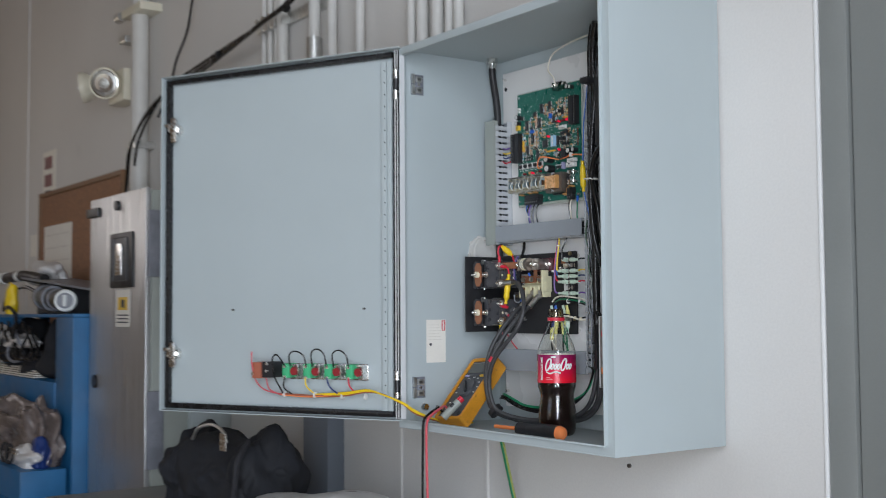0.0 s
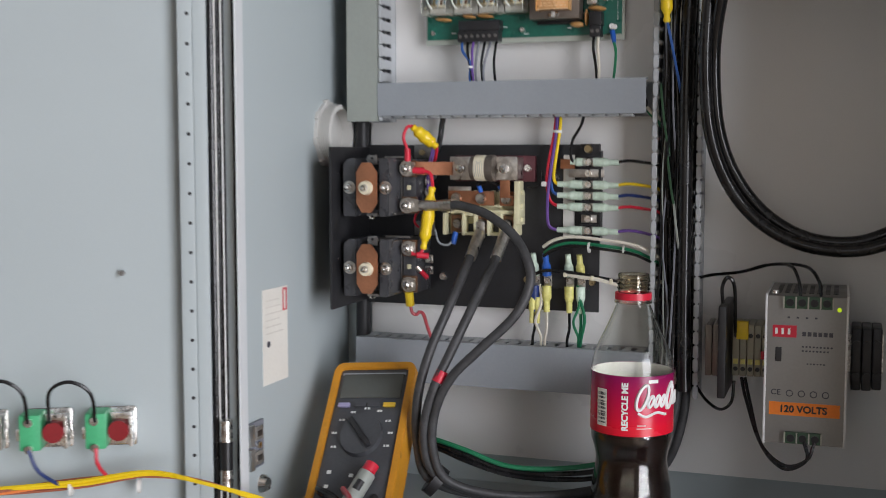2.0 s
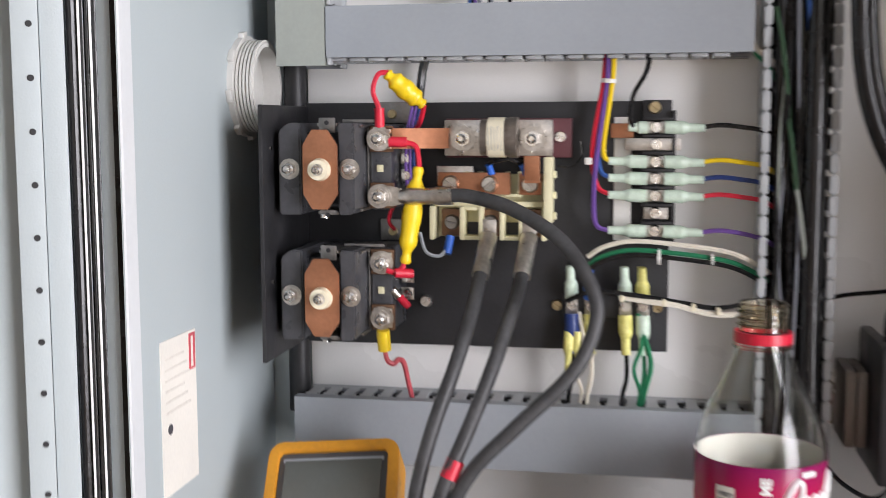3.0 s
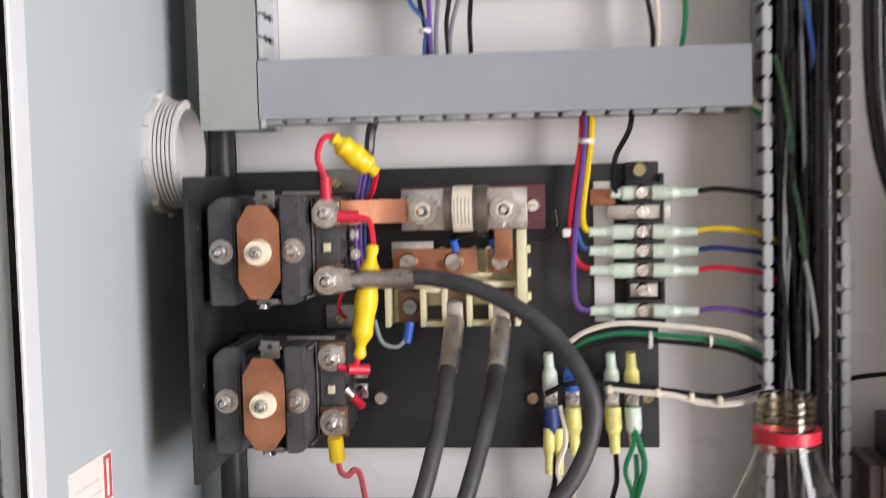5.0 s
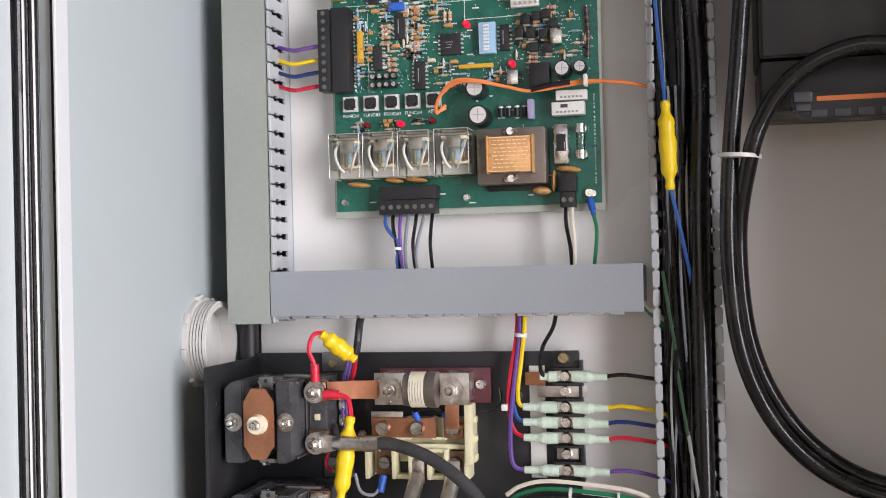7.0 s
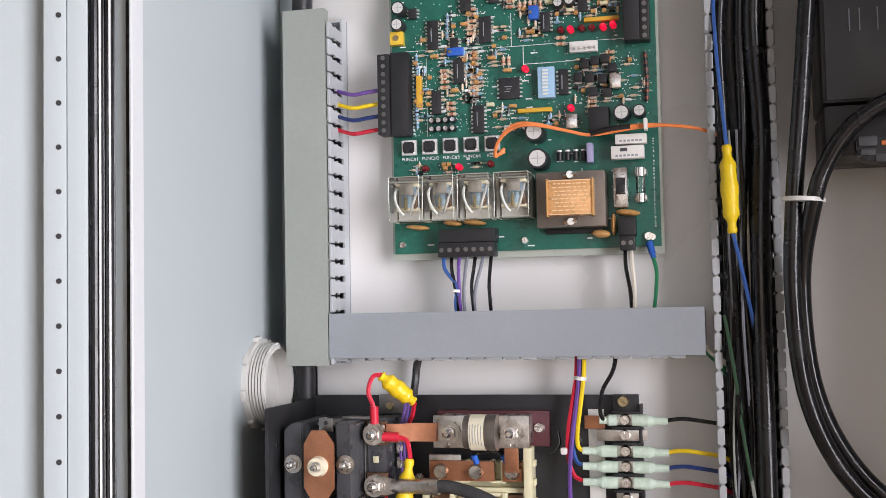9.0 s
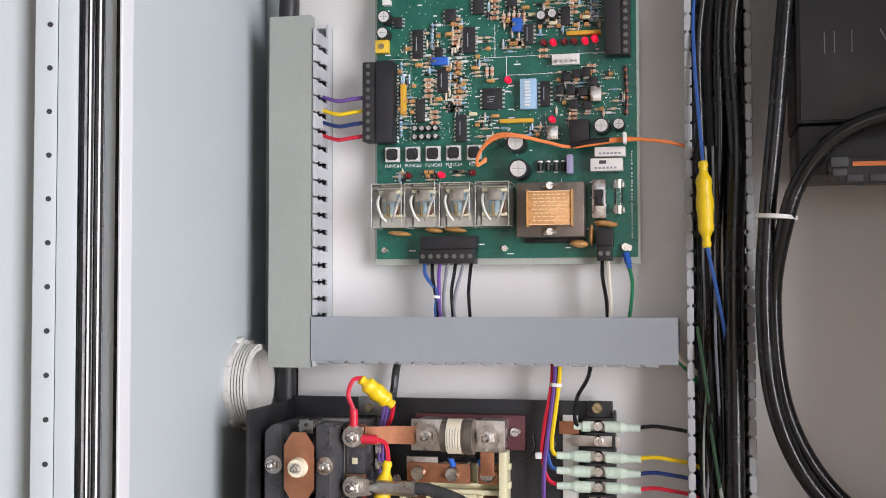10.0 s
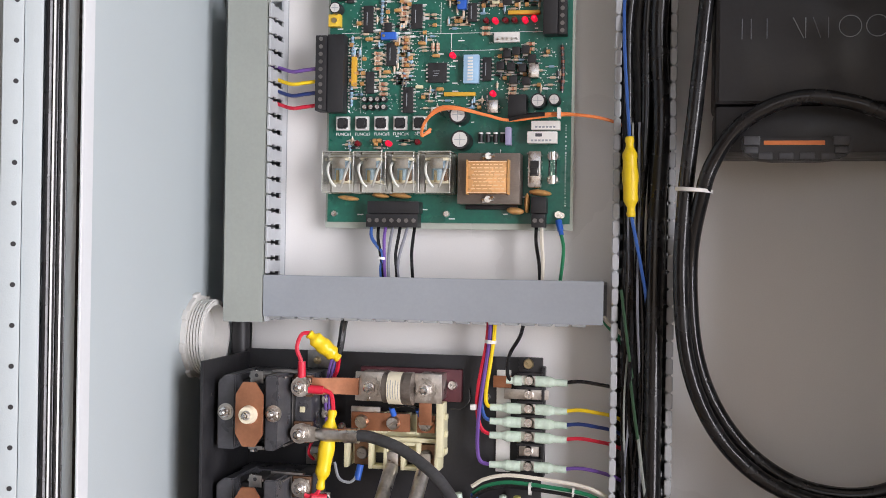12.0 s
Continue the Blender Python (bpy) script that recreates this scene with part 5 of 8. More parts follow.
# plug-in terminal connectors
def plug(x0, x1, z0, z1, n, side, hgt, name="terminal_plug"):
    c = part(name, block((x0, BY - hgt, z0), (x1, BY, z1), 0.0006), "black", board, "black plug-in screw terminal")
    for k in range(n):
        t = (k + 0.5) / n
        if side == "z":
            part("screw", cyl(((x0 + x1) / 2, BY - hgt, z0 + (z1 - z0) * t), ((x0 + x1) / 2, BY - hgt - 0.0006, z0 + (z1 - z0) * t), 0.0017, n=8), "dark_steel", c)
        else:
            part("screw", cyl((x0 + (x1 - x0) * t, BY - hgt, (z0 + z1) / 2), (x0 + (x1 - x0) * t, BY - hgt - 0.0006, (z0 + z1) / 2), 0.0017, n=8), "dark_steel", c)
    return c

plug(0.0925, 0.1015, 1.6130, 1.6720, 10, "z", 0.014)
plug(0.1018, 0.1150, 1.6120, 1.6730, 0, "z", 0.012, "connector_body")
plug(0.1365, 0.1775, 1.5330, 1.5425, 0, "x", 0.014, "connector_body")
plug(0.1355, 0.1765, 1.5225, 1.5328, 7, "x", 0.014)
plug(0.2640, 0.2755, 1.5340, 1.5465, 0, "x", 0.014, "connector_body")
plug(0.2645, 0.2745, 1.5235, 1.5338, 2, "x", 0.014)
plug(0.2710, 0.2820, 1.6690, 1.7250, 0, "z", 0.014, "connector_body")
rp = plug(0.2822, 0.2885, 1.6690, 1.7250, 10, "z", 0.012)

# push buttons
for k, word in enumerate(("FUNC#1", "FUNC#2", "FUNC#3", "FUNC#4", "RESET")):
    x = 0.1125 + 0.0155 * k
    b = part("push_button", block((x - 0.0055, BY - 0.0035, 1.5985), (x + 0.0055, BY, 1.6095), 0.0004), "emt", board, "small square push button")
    part("button_face", block((x - 0.0042, BY - 0.0039, 1.5998), (x + 0.0042, BY - 0.0035, 1.6082)), "chip", b)
    part("cap", cyl((x, BY - 0.0039, 1.604), (x, BY - 0.0075, 1.604), 0.0032, n=14), "black", b)
    for dx in (-0.004, 0.004):
        for dz in (-0.004, 0.004):
            part("rivet", cyl((x + dx, BY - 0.0039, 1.604 + dz), (x + dx, BY - 0.0042, 1.604 + dz), 0.0008, n=6), "silk", b)
    lettering("silkscreen", word, 0.0034, (x, BY - 0.0003, 1.5957), board)

# indicator lamps
for x, z in ((0.200, 1.6560), (0.232, 1.6260), (0.150, 1.5880), (0.233, 1.6820), (0.256, 1.6820), (0.263, 1.6830)):
    part("led", rod(cyl((x, BY, z), (x, BY - 0.006, z), 0.0024, n=14), (x, BY - 0.006, z), (x, BY - 0.0078, z), 0.0024, 0.0012, 14), "led", board, "lit red indicator")
for x, z in ((0.125, 1.5880), (0.1735, 1.5890), (0.226, 1.6820), (0.241, 1.6820), (0.248, 1.6820)):
    part("led", rod(cyl((x, BY, z), (x, BY - 0.006, z), 0.0024, n=14), (x, BY - 0.006, z), (x, BY - 0.0078, z), 0.0024, 0.0012, 14), "led_off", board, "unlit dark red indicator")

# electrolytic capacitors
for x, z, r, h in ((0.107, 1.6940, 0.0046, 0.011), (0.108, 1.7060, 0.0050, 0.011), (0.2075, 1.6085, 0.0068, 0.018), (0.2095, 1.5895, 0.0072, 0.018), (0.268, 1.6190, 0.0056, 0.014), (0.280, 1.6200, 0.0044, 0.012), (0.200, 1.6140, 0.0034, 0.008), (0.233, 1.7020, 0.0036, 0.009), (0.225, 1.7010, 0.0036, 0.009), (0.262, 1.7460, 0.0045, 0.010), (0.271, 1.7440, 0.0040, 0.010)):
    c = part("capacitor", cyl((x, BY, z), (x, BY - h, z), r, n=20), "black", board, "black electrolytic capacitor")
    part("capacitor_top", cyl((x, BY - h, z), (x, BY - h - 0.0004, z), r * 0.80, n=20), "emt", c, "bare aluminium top")
    part("vent_mark", rod(rod(bmesh.new(), (x - r * 0.6, BY - h - 0.0004, z), (x + r * 0.6, BY - h - 0.0004, z), 0.00022, n=5), (x, BY - h - 0.0004, z - r * 0.6), (x, BY - h - 0.0004, z + r * 0.6), 0.00022, n=5), "duct", c)
for i in range(4):
    for j in range(2):
        x, z = 0.1305 + 0.0052 * i, 1.6165 + 0.0062 * j
        c = part("capacitor", cyl((x, BY, z), (x, BY - 0.006, z), 0.0023, n=12), "black", board)
        part("capacitor_top", cyl((x, BY - 0.006, z), (x, BY - 0.0062, z), 0.0017, n=12), "zinc", c)

# tan disc capacitors
for x, z, w, h in ((0.119, 1.5450, 0.0177, 0.0038), (0.145, 1.5470, 0.0138, 0.0038), (0.161, 1.5470, 0.0177, 0.0038), (0.251, 1.5360, 0.0138, 0.0057), (0.260, 1.5420, 0.0039, 0.0153), (0.270, 1.5500, 0.0177, 0.0048)):
    bm = bmesh.new()
    bmesh.ops.create_uvsphere(bm, u_segments=14, v_segments=10, radius=0.5)
    bmesh.ops.transform(bm, matrix=pose(x, BY - 0.006, z, 0, 6 if w > h else 0, 0) @ Matrix.Diagonal((w, 0.011, h, 1)), verts=bm.verts)
    part("disc_capacitor", bm, "tan", board, "tan disc capacitor")

# clear-cased relays
def relay(x0, x1, z0, z1):
    r = part("relay", block((x0, BY - 0.005, z0), (x1, BY, z1), 0.0005), "olive", board, "plug-in relay under a clear cover")
    xm = (x0 + x1) / 2
    part("coil", cyl((xm + 0.001, BY - 0.014, z0 + 0.010), (xm + 0.001, BY - 0.014, z1 - 0.006), 0.0062, n=18), "coil_blue", r, "pale blue coil")
    for za in (z0 + 0.0075, z1 - 0.0062):
        part("bobbin", block((x0 + 0.003, BY - 0.021, za), (x1 - 0.003, BY - 0.006, za + 0.0024), 0.0005), "bush", r)
    part("yoke", block((x0 + 0.0025, BY - 0.023, z1 - 0.0036), (x1 - 0.0025, BY - 0.005, z1 - 0.0022), 0.0003), "galv", r)
    part("armature", block((xm - 0.0045, BY - 0.0245, z1 - 0.0125), (xm + 0.0055, BY - 0.0232, z1 - 0.0045), 0.0003), "tin", r)
    part("contact_plate", block((x1 - 0.0062, BY - 0.0215, z0 + 0.009), (x1 - 0.0040, BY - 0.010, z0 + 0.019), 0.0003), "aged_copper", r)
    part("contact_post", block((xm - 0.0010, BY - 0.0262, z0 + 0.008), (xm + 0.0010, BY - 0.0230, z0 + 0.017), 0.0003), "brass", r)
    for sgn in (-1, 1):
        xs = xm + sgn * 0.0056
        part("contact_spring", tube([(xs, BY - 0.006, z1 - 0.006), (xs + sgn * 0.0022, BY - 0.020, z1 - 0.008), (xs + sgn * 0.0018, BY - 0.0268, (z0 + z1) / 2 + 0.001), (xs - sgn * 0.0008, BY - 0.0266, z0 + 0.0085), (xs - sgn * 0.0034, BY - 0.0235, z0 + 0.0045)], 0.0010, 7), "silk" if sgn < 0 else "solder", r, "bright curved contact spring")
    part("base_lip", block((x0 + 0.0008, BY - 0.0075, z0 + 0.0008), (x1 - 0.0008, BY - 0.005, z1 - 0.0008), 0.0004), "emt", r)
    ob = part("cover", block((x0, BY - 0.030, z0), (x1, BY - 0.004, z1), 0.0012), "clear", r, "clear plastic cover")
    ob.visible_shadow = False
    # thin pale bars draw the highlights along the clear cover's edges
    eb = bmesh.new()
    for x in (x0, x1):
        for z in (z0, z1):
            rod(eb, (x, BY - 0.030, z), (x, BY - 0.004, z), 0.00032, n=5)
        rod(eb, (x, BY - 0.030, z0), (x, BY - 0.030, z1), 0.00032, n=5)
    for z in (z0, z1):
        rod(eb, (x0, BY - 0.030, z), (x1, BY - 0.030, z), 0.00032, n=5)
    part("cover_edge", eb, "edge_clear", r, "pale edge bars standing in for highlights on the cover")

for x0, x1 in ((0.1045, 0.1265), (0.1292, 0.1512), (0.1545, 0.1765), (0.1805, 0.2045)):
    relay(x0, x1, 1.5485, 1.5795)

# transformer
xf = part("transformer", block((0.2085, BY - 0.020, 1.5405), (0.2560, BY - 0.002, 1.5790), 0.0006), "lam", board, "small transformer with amber coil")
part("coil", block((0.2172, BY - 0.0285, 1.5480), (0.2480, BY - 0.018, 1.5728), 0.0018), "gold", xf, "amber taped coil")
part("coil_foot", block((0.2120, BY - 0.004, 1.5370), (0.2520, BY, 1.5405), 0.0005), "black", xf)
words = random.Random(5)
for k in range(8):
    x = 0.2205 + 0.001 * (k % 3)
    while x < 0.2440 - 0.001 * (k % 2):
        w = words.uniform(0.0016, 0.0042)
        part("print_bar", block((x, BY - 0.0287, 1.5512 + 0.0026 * k), (min(x + w, 0.2455), BY - 0.0285, 1.5519 + 0.0026 * k)), "coil_print", xf)
        x += w + 0.0010
for x in (0.2166, 0.2478):
    part("coil_flange", block((x, BY - 0.0292, 1.5474), (x + 0.0010, BY - 0.019, 1.5734), 0.0004), "tan", xf, "amber coil flange")
for z in (1.5484, 1.5716):
    part("coil_tape_edge", block((0.2178, BY - 0.0289, z), (0.2474, BY - 0.0283, z + 0.0006)), "coil_print", xf)
for z in (1.5765, 1.5440):
    part("clamp_screw", rod(cyl((0.2280, BY - 0.0210, z - 0.001), (0.2370, BY - 0.0225, z + 0.001), 0.0017, n=8), (0.2325, BY - 0.020, z), (0.2325, BY - 0.0235, z), 0.0026, n=10), "zinc", xf)

# slide switch, glass fuse, power resistors
sl = part("slide_switch", block((0.2605, BY - 0.010, 1.5535), (0.2708, BY, 1.5815), 0.0018), "zinc", board, "metal-framed slide switch")
part("slot", block((0.2625, BY - 0.0106, 1.5625), (0.2690, BY - 0.010, 1.5740)), "black", sl)
part("knob", block((0.2632, BY - 0.0150, 1.5632), (0.2684, BY - 0.0106, 1.5685), 0.0004), "black", sl)
gf = part("fuse", cyl((0.2795, BY - 0.010, 1.5565), (0.2795, BY - 0.010, 1.5795), 0.0032, n=14), "clear", board, "glass cartridge fuse in clips")
gf.visible_shadow = False
for z in (1.5565, 1.5745):
    part("fuse_cap", cyl((0.2795, BY - 0.010, z), (0.2795, BY - 0.010, z + 0.006), 0.0034, n=14), "zinc", gf)
    part("fuse_clip", block((0.2755, BY - 0.011, z + 0.001), (0.2838, BY, z + 0.005), 0.0006), "zinc", gf)
for x0, x1, z0, z1, h in ((0.2600, 0.2825, 1.5870, 1.5960, 0.009), (0.2630, 0.2845, 1.5972, 1.6040, 0.009)):
    w = part("power_resistor", block((x0, BY - h - 0.003, z0), (x1, BY - 0.003, z1), 0.0006), "white", board, "white ceramic power resistor")
    for k in range(6):
        part("print_bar", block((x0 + 0.003 + 0.0027 * k, BY - h - 0.0032, z0 + 0.0014), (x0 + 0.0048 + 0.0027 * k, BY - h - 0.003, z0 + 0.0028)), "duct", w)
    if z1 - z0 > 0.008:
        part("maker_mark", block((x0 + 0.0062, BY - h - 0.0032, z0 + 0.0050), (x0 + 0.0112, BY - h - 0.003, z0 + 0.0074)), "ink", w)
for x in (0.223, 0.2287, 0.2345, 0.240):
    d = part("diode", cyl((x, BY - 0.003, 1.5888), (x, BY - 0.003, 1.5965), 0.0018, n=10), "black", board)
    part("band", cyl((x, BY - 0.003, 1.5950), (x, BY - 0.003, 1.5962), 0.0019, n=10), "silk", d)
part("varistor", block((0.2425, BY - 0.008, 1.5860), (0.2470, BY, 1.6000), 0.0012), "lav", board, "lavender varistor")
part("top_relay", block((0.224, BY - 0.014, 1.7430), (0.252, BY, 1.7580), 0.001), "clear", board, "clear terminal cover at the top edge")
for x, z in ((0.1085, 1.7160), (0.1085, 1.7215)):
    part("jack", block((x - 0.003, BY - 0.006, z), (x + 0.003, BY, z + 0.004), 0.0004), "white", board)

# driver transistors, with tabs
for x, z in ((0.243, 1.6560), (0.250, 1.6580), (0.257, 1.6590), (0.246, 1.6460), (0.255, 1.6450), (0.262, 1.6520), (0.248, 1.6360), (0.258, 1.6350), (0.238, 1.6470)):
    t = part("transistor", block((x - 0.003, BY - 0.008, z - 0.003), (x + 0.003, BY - 0.003, z + 0.003), 0.0004), "black", board)
    part("lead", block((x - 0.0022, BY - 0.004, z - 0.0045), (x + 0.0022, BY, z - 0.003)), "tin", t)
for x, z in ((0.2640, 1.6420), (0.2330, 1.6155)):
    part("tab_transistor", block((x - 0.004, BY - 0.010, z - 0.005), (x + 0.004, BY - 0.004, z + 0.005), 0.0005), "zinc", board, "metal-tabbed transistor")

# neat stacks of banded resistors and small ceramics
def resistor(x, z, flat, body, l=0.0062):
    d = Vector((l / 2, 0, 0)) if flat else Vector((0, 0, l / 2))
    c = Vector((x, BY - 0.0018, z))
    bm = cyl(c - d, c + d, 0.00125, n=8)
    rod(bm, c - d, c - d * 0.6, 0.0015, n=8)
    rod(bm, c + d * 0.6, c + d, 0.0015, n=8)
    r = part("resistor", bm, body, board)
    b = bmesh.new()
    for t in (-0.35, -0.05, 0.25):
        rod(b, c + d * (t - 0.07), c + d * (t + 0.07), 0.0014, n=8)
    part("bands", b, "band" if body != "pale_blue" else "ink", r)
    part("leads", rod(rod(bmesh.new(), c - d * 1.55, c - d, 0.0004, n=4), c + d, c + d * 1.55, 0.0004, n=4), "solder", r)

for x, z, n, pitch, flat, body in ((0.1610, 1.7030, 5, 0.0044, True, "beige"), (0.1622, 1.6710, 3, 0.0042, True, "beige"), (0.1622, 1.6535, 4, 0.0042, True, "beige"), (0.1400, 1.6590, 4, 0.0040, True, "beige"), (0.1450, 1.6350, 3, 0.0040, True, "beige"), (0.2255, 1.6770, 2, 0.0044, True, "beige"),
                                   (0.2470, 1.6335, 4, 0.0036, True, "beige"), (0.2600, 1.6640, 2, 0.0040, True, "beige"), (0.2850, 1.6600, 7, 0.0050, False, "black"), (0.1190, 1.6700, 9, 0.0062, False, "pale_blue"), (0.1430, 1.6980, 3, 0.0064, False, "pale_blue"), (0.2480, 1.7160, 4, 0.0042, True, "beige"), (0.2630, 1.7100, 4, 0.0042, True, "pale_blue"), (0.1900, 1.7150, 4, 0.0042, True, "beige")):
    for k in range(n):
        resistor(x + 0.0004 * math.sin(7.0 * k + x * 900), z - pitch * k, flat, body, 0.0062 if flat else 0.0046)
for x, n in ((0.1965, 5), (0.1840, 2)):
    for k in range(n):
        resistor(x + 0.0038 * k, 1.7020 if n > 3 else 1.6630, False, "beige")
for x, z in ((0.1330, 1.6700), (0.1755, 1.6660), (0.1870, 1.6560), (0.1905, 1.6300), (0.2130, 1.7085), (0.2180, 1.7030), (0.1560, 1.6920), (0.2330, 1.6960), (0.2570, 1.6990), (0.1480, 1.6440), (0.1740, 1.6320)):
    part("ceramic_capacitor", block((x - 0.0028, BY - 0.0052, z - 0.0013), (x + 0.0028, BY - 0.0008, z + 0.0013), 0.0008), "tan" if (x * 1e4) % 3 < 1.6 else "cream", board)

# small axial resistors, ceramic blobs and solder pads: too many to count
rng = random.Random(7)
REGIONS = [(0.118, 0.130, 1.625, 1.685, 20), (0.137, 0.148, 1.630, 1.700, 26), (0.153, 0.168, 1.634, 1.680, 46), (0.158, 0.166, 1.680, 1.700, 12), (0.176, 0.186, 1.655, 1.690, 10),
           (0.196, 0.212, 1.676, 1.700, 20), (0.222, 0.240, 1.688, 1.728, 34), (0.246, 0.268, 1.692, 1.726, 30), (0.185, 0.212, 1.702, 1.722, 18), (0.234, 0.270, 1.626, 1.662, 30), (0.272, 0.287, 1.628, 1.664, 7), (0.196, 0.236, 1.616, 1.622, 8), (0.115, 0.122, 1.582, 1.594, 4), (0.137, 0.146, 1.584, 1.592, 4), (0.160, 0.168, 1.584, 1.592, 4), (0.176, 0.190, 1.612, 1.632, 8)]
res = {m: bmesh.new() for m in ("beige", "pale_blue", "tan", "solder", "black", "silk")}
pads = bmesh.new()
for x0, x1, z0, z1, n in REGIONS:
    for k in range(int(n * 1.5)):
        x, z = rng.uniform(x0, x1), round(rng.uniform(z0, z1) / 0.0028) * 0.0028
        m = rng.choices(("beige", "pale_blue", "tan", "black", "silk"), (5, 1.6, 1.8, 2.6, 0.7))[0]
        if m == "tan":
            rod(res[m], (x - 0.0014, BY - 0.003, z), (x + 0.0014, BY - 0.003, z), 0.0016, n=6)
        else:
            d = Vector((0.0032, 0, 0)) if rng.random() < 0.7 else Vector((0, 0, 0.0032))
            c = Vector((x, BY - 0.0016, z))
            rod(res[m], c - d * 0.62, c + d * 0.62, 0.0010, n=6)
            rod(res["solder"], c - d * 1.15, c + d * 1.15, 0.0004, n=4)
        for s in (-1, 1):
            cube(pads, (x + s * 0.0044 - 0.0004, BY - 0.0003, z - 0.0004), (x + s * 0.0044 + 0.0004, BY, z + 0.0004))
for k in range(620):
    x, z = (rng.uniform(0.104, 0.288) if k % 3 else rng.uniform(0.116, 0.172)), rng.uniform(1.612, 1.750 if k % 2 else 1.70)
    cube(pads, (x - 0.0003, BY - 0.0003, z - 0.0003), (x + 0.0003, BY, z + 0.0003))
for m, bm in res.items():
    tagged(part("small_component", bm, m, board, flat=True), kind="stuff")
tagged(part("solder_pad", pads, "silk", board, flat=True), kind="stuff")
marks = bmesh.new()
for a, b in (((0.176, 1.6735), (0.270, 1.6739)), ((0.1895, 1.6735), (0.1899, 1.6980)), ((0.198, 1.6600), (0.1984, 1.6735)), ((0.198, 1.6600), (0.262, 1.6604)), ((0.110, 1.6755), (0.180, 1.6758)), ((0.126, 1.6120), (0.1262, 1.6700)), ((0.238, 1.5795), (0.2384, 1.5835))):
    cube(marks, (a[0], BY - 0.00025, a[1]), (b[0], BY, b[1]))
for k in range(110):
    x, z = rng.uniform(0.106, 0.284), rng.uniform(1.528, 1.730)
    cube(marks, (x, BY - 0.00025, z), (x + rng.uniform(0.0015, 0.005), BY, z + 0.0009))
tagged(part("silkscreen", marks, "silk", board, flat=True), kind="stuff")
side = bmesh.new()
z = 1.5400
while z < 1.6020:
    w = rng.uniform(0.0008, 0.0022)
    cube(side, (0.2878, BY - 0.00025, z), (0.2878 + rng.choice((0.0007, 0.0010)), BY, z + w * 0.6))
    z += w + rng.choice((0.0005, 0.0005, 0.0014))
for x in (0.1163,):
    for k in range(22):
        cube(side, (x - 0.0005, BY - 0.0014, 1.6135 + 0.0027 * k), (x + 0.0006, BY, 1.6148 + 0.0027 * k))
tagged(part("edge_print", side, "silk", board, flat=True), kind="stuff")

# board wiring
bw = thing("board_wires", "coloured wires plugged into the circuit board", "wires", (0.16, -0.03, 1.48))
for z, m in ((1.6470, "purple"), (1.6370, "yellow"), (1.6280, "navy"), (1.6180, "red")):
    part("wire", tube([(0.0935, BY - 0.008, z), (0.083, BY - 0.010, z - 0.0015), (0.072, BY - 0.010, z - 0.0025), (0.058, BY - 0.006, z + 0.002), (0.050, BY - 0.004, z + 0.004)], 0.0015, 6), m, bw)
for k, m in enumerate(("wire_blue", "rubber", "purple", "charger", "rubber", "charger", "rubber")):
    x = 0.1385 + 0.0058 * k
    xe = (0.1475, 0.1490, 0.1505, 0.1535, 0.1600, 0.1610, 0.1725)[k]
    part("wire", tube([(x, BY - 0.008, 1.5235), (x + (xe - x) * 0.2, BY - 0.013, 1.5140), (x + (xe - x) * (0.7 if k % 2 else 1.15), BY - 0.014, 1.5020), (xe, BY - 0.012, 1.4900), (xe, BY - 0.008, 1.4800)], 0.0014, 6), m, bw)
part("cable_tie", cyl((0.1480, BY - 0.0125, 1.4975), (0.1482, BY - 0.0125, 1.4995), 0.0040, n=10), "white", bw)
part("wire", tube([(0.2675, BY - 0.008, 1.5240), (0.2680, BY - 0.012, 1.5120), (0.2705, BY - 0.012, 1.4960), (0.2710, BY - 0.008, 1.4800)], 0.0014, 6), "rubber", bw)
part("wire", tube([(0.2715, BY - 0.008, 1.5240), (0.2725, BY - 0.013, 1.5120), (0.2735, BY - 0.012, 1.4960), (0.2725, BY - 0.008, 1.4800)], 0.0015, 6), "white_wire", bw)
part("crimp", rod(cyl((0.2838, BY - 0.0035, 1.5290), (0.2858, BY - 0.006, 1.5215), 0.0026, 0.0025, n=10), (0.2858, BY - 0.006, 1.5215), (0.2866, BY - 0.007, 1.5180), 0.0019, n=10), "blue", bw, "blue ring crimp")
part("wire", tube([(0.2862, BY - 0.007, 1.5190), (0.2885, BY - 0.009, 1.5080), (0.2875, BY - 0.009, 1.4930), (0.2855, BY - 0.006, 1.4800)], 0.0014, 6), "green", bw)
for k in range(2):
    part("wire", tube([(0.1840, BY - 0.006, 1.5990 - 0.002 * k), (0.1785, BY - 0.012, 1.5930 + 0.001 * k), (0.1820, BY - 0.017, 1.6030), (0.1930, BY - 0.021, 1.6110 + 0.002 * k), (0.2080, BY - 0.024, 1.6120 + 0.001 * k), (0.2300, BY - 0.020, 1.6075), (0.2480, BY - 0.017, 1.6040), (0.2780, BY - 0.018, 1.6085 - 0.0015 * k), (0.3000, BY - 0.020, 1.6070), (0.3200, BY - 0.020, 1.6035), (0.3350, BY - 0.014, 1.5980)], 0.0012, 6), "orange", bw)
part("wire", tube([(0.2470, BY - 0.017, 1.6045), (0.2600, BY - 0.0185, 1.6070), (0.2740, BY - 0.0185, 1.6080)], 0.0019, 6), "rubber", bw)
part("cable_tie", block((0.2835, BY - 0.024, 1.6045), (0.2860, BY - 0.016, 1.6125), 0.0006), "white", bw)
# ---- threaded conduit nipple in the left side ----
nip = thing("conduit_nipple", "pale threaded plastic conduit nipple through the enclosure side", "fitting", (0.002, -0.036, 1.436))
NC = Vector((0, -0.040, 1.4345))
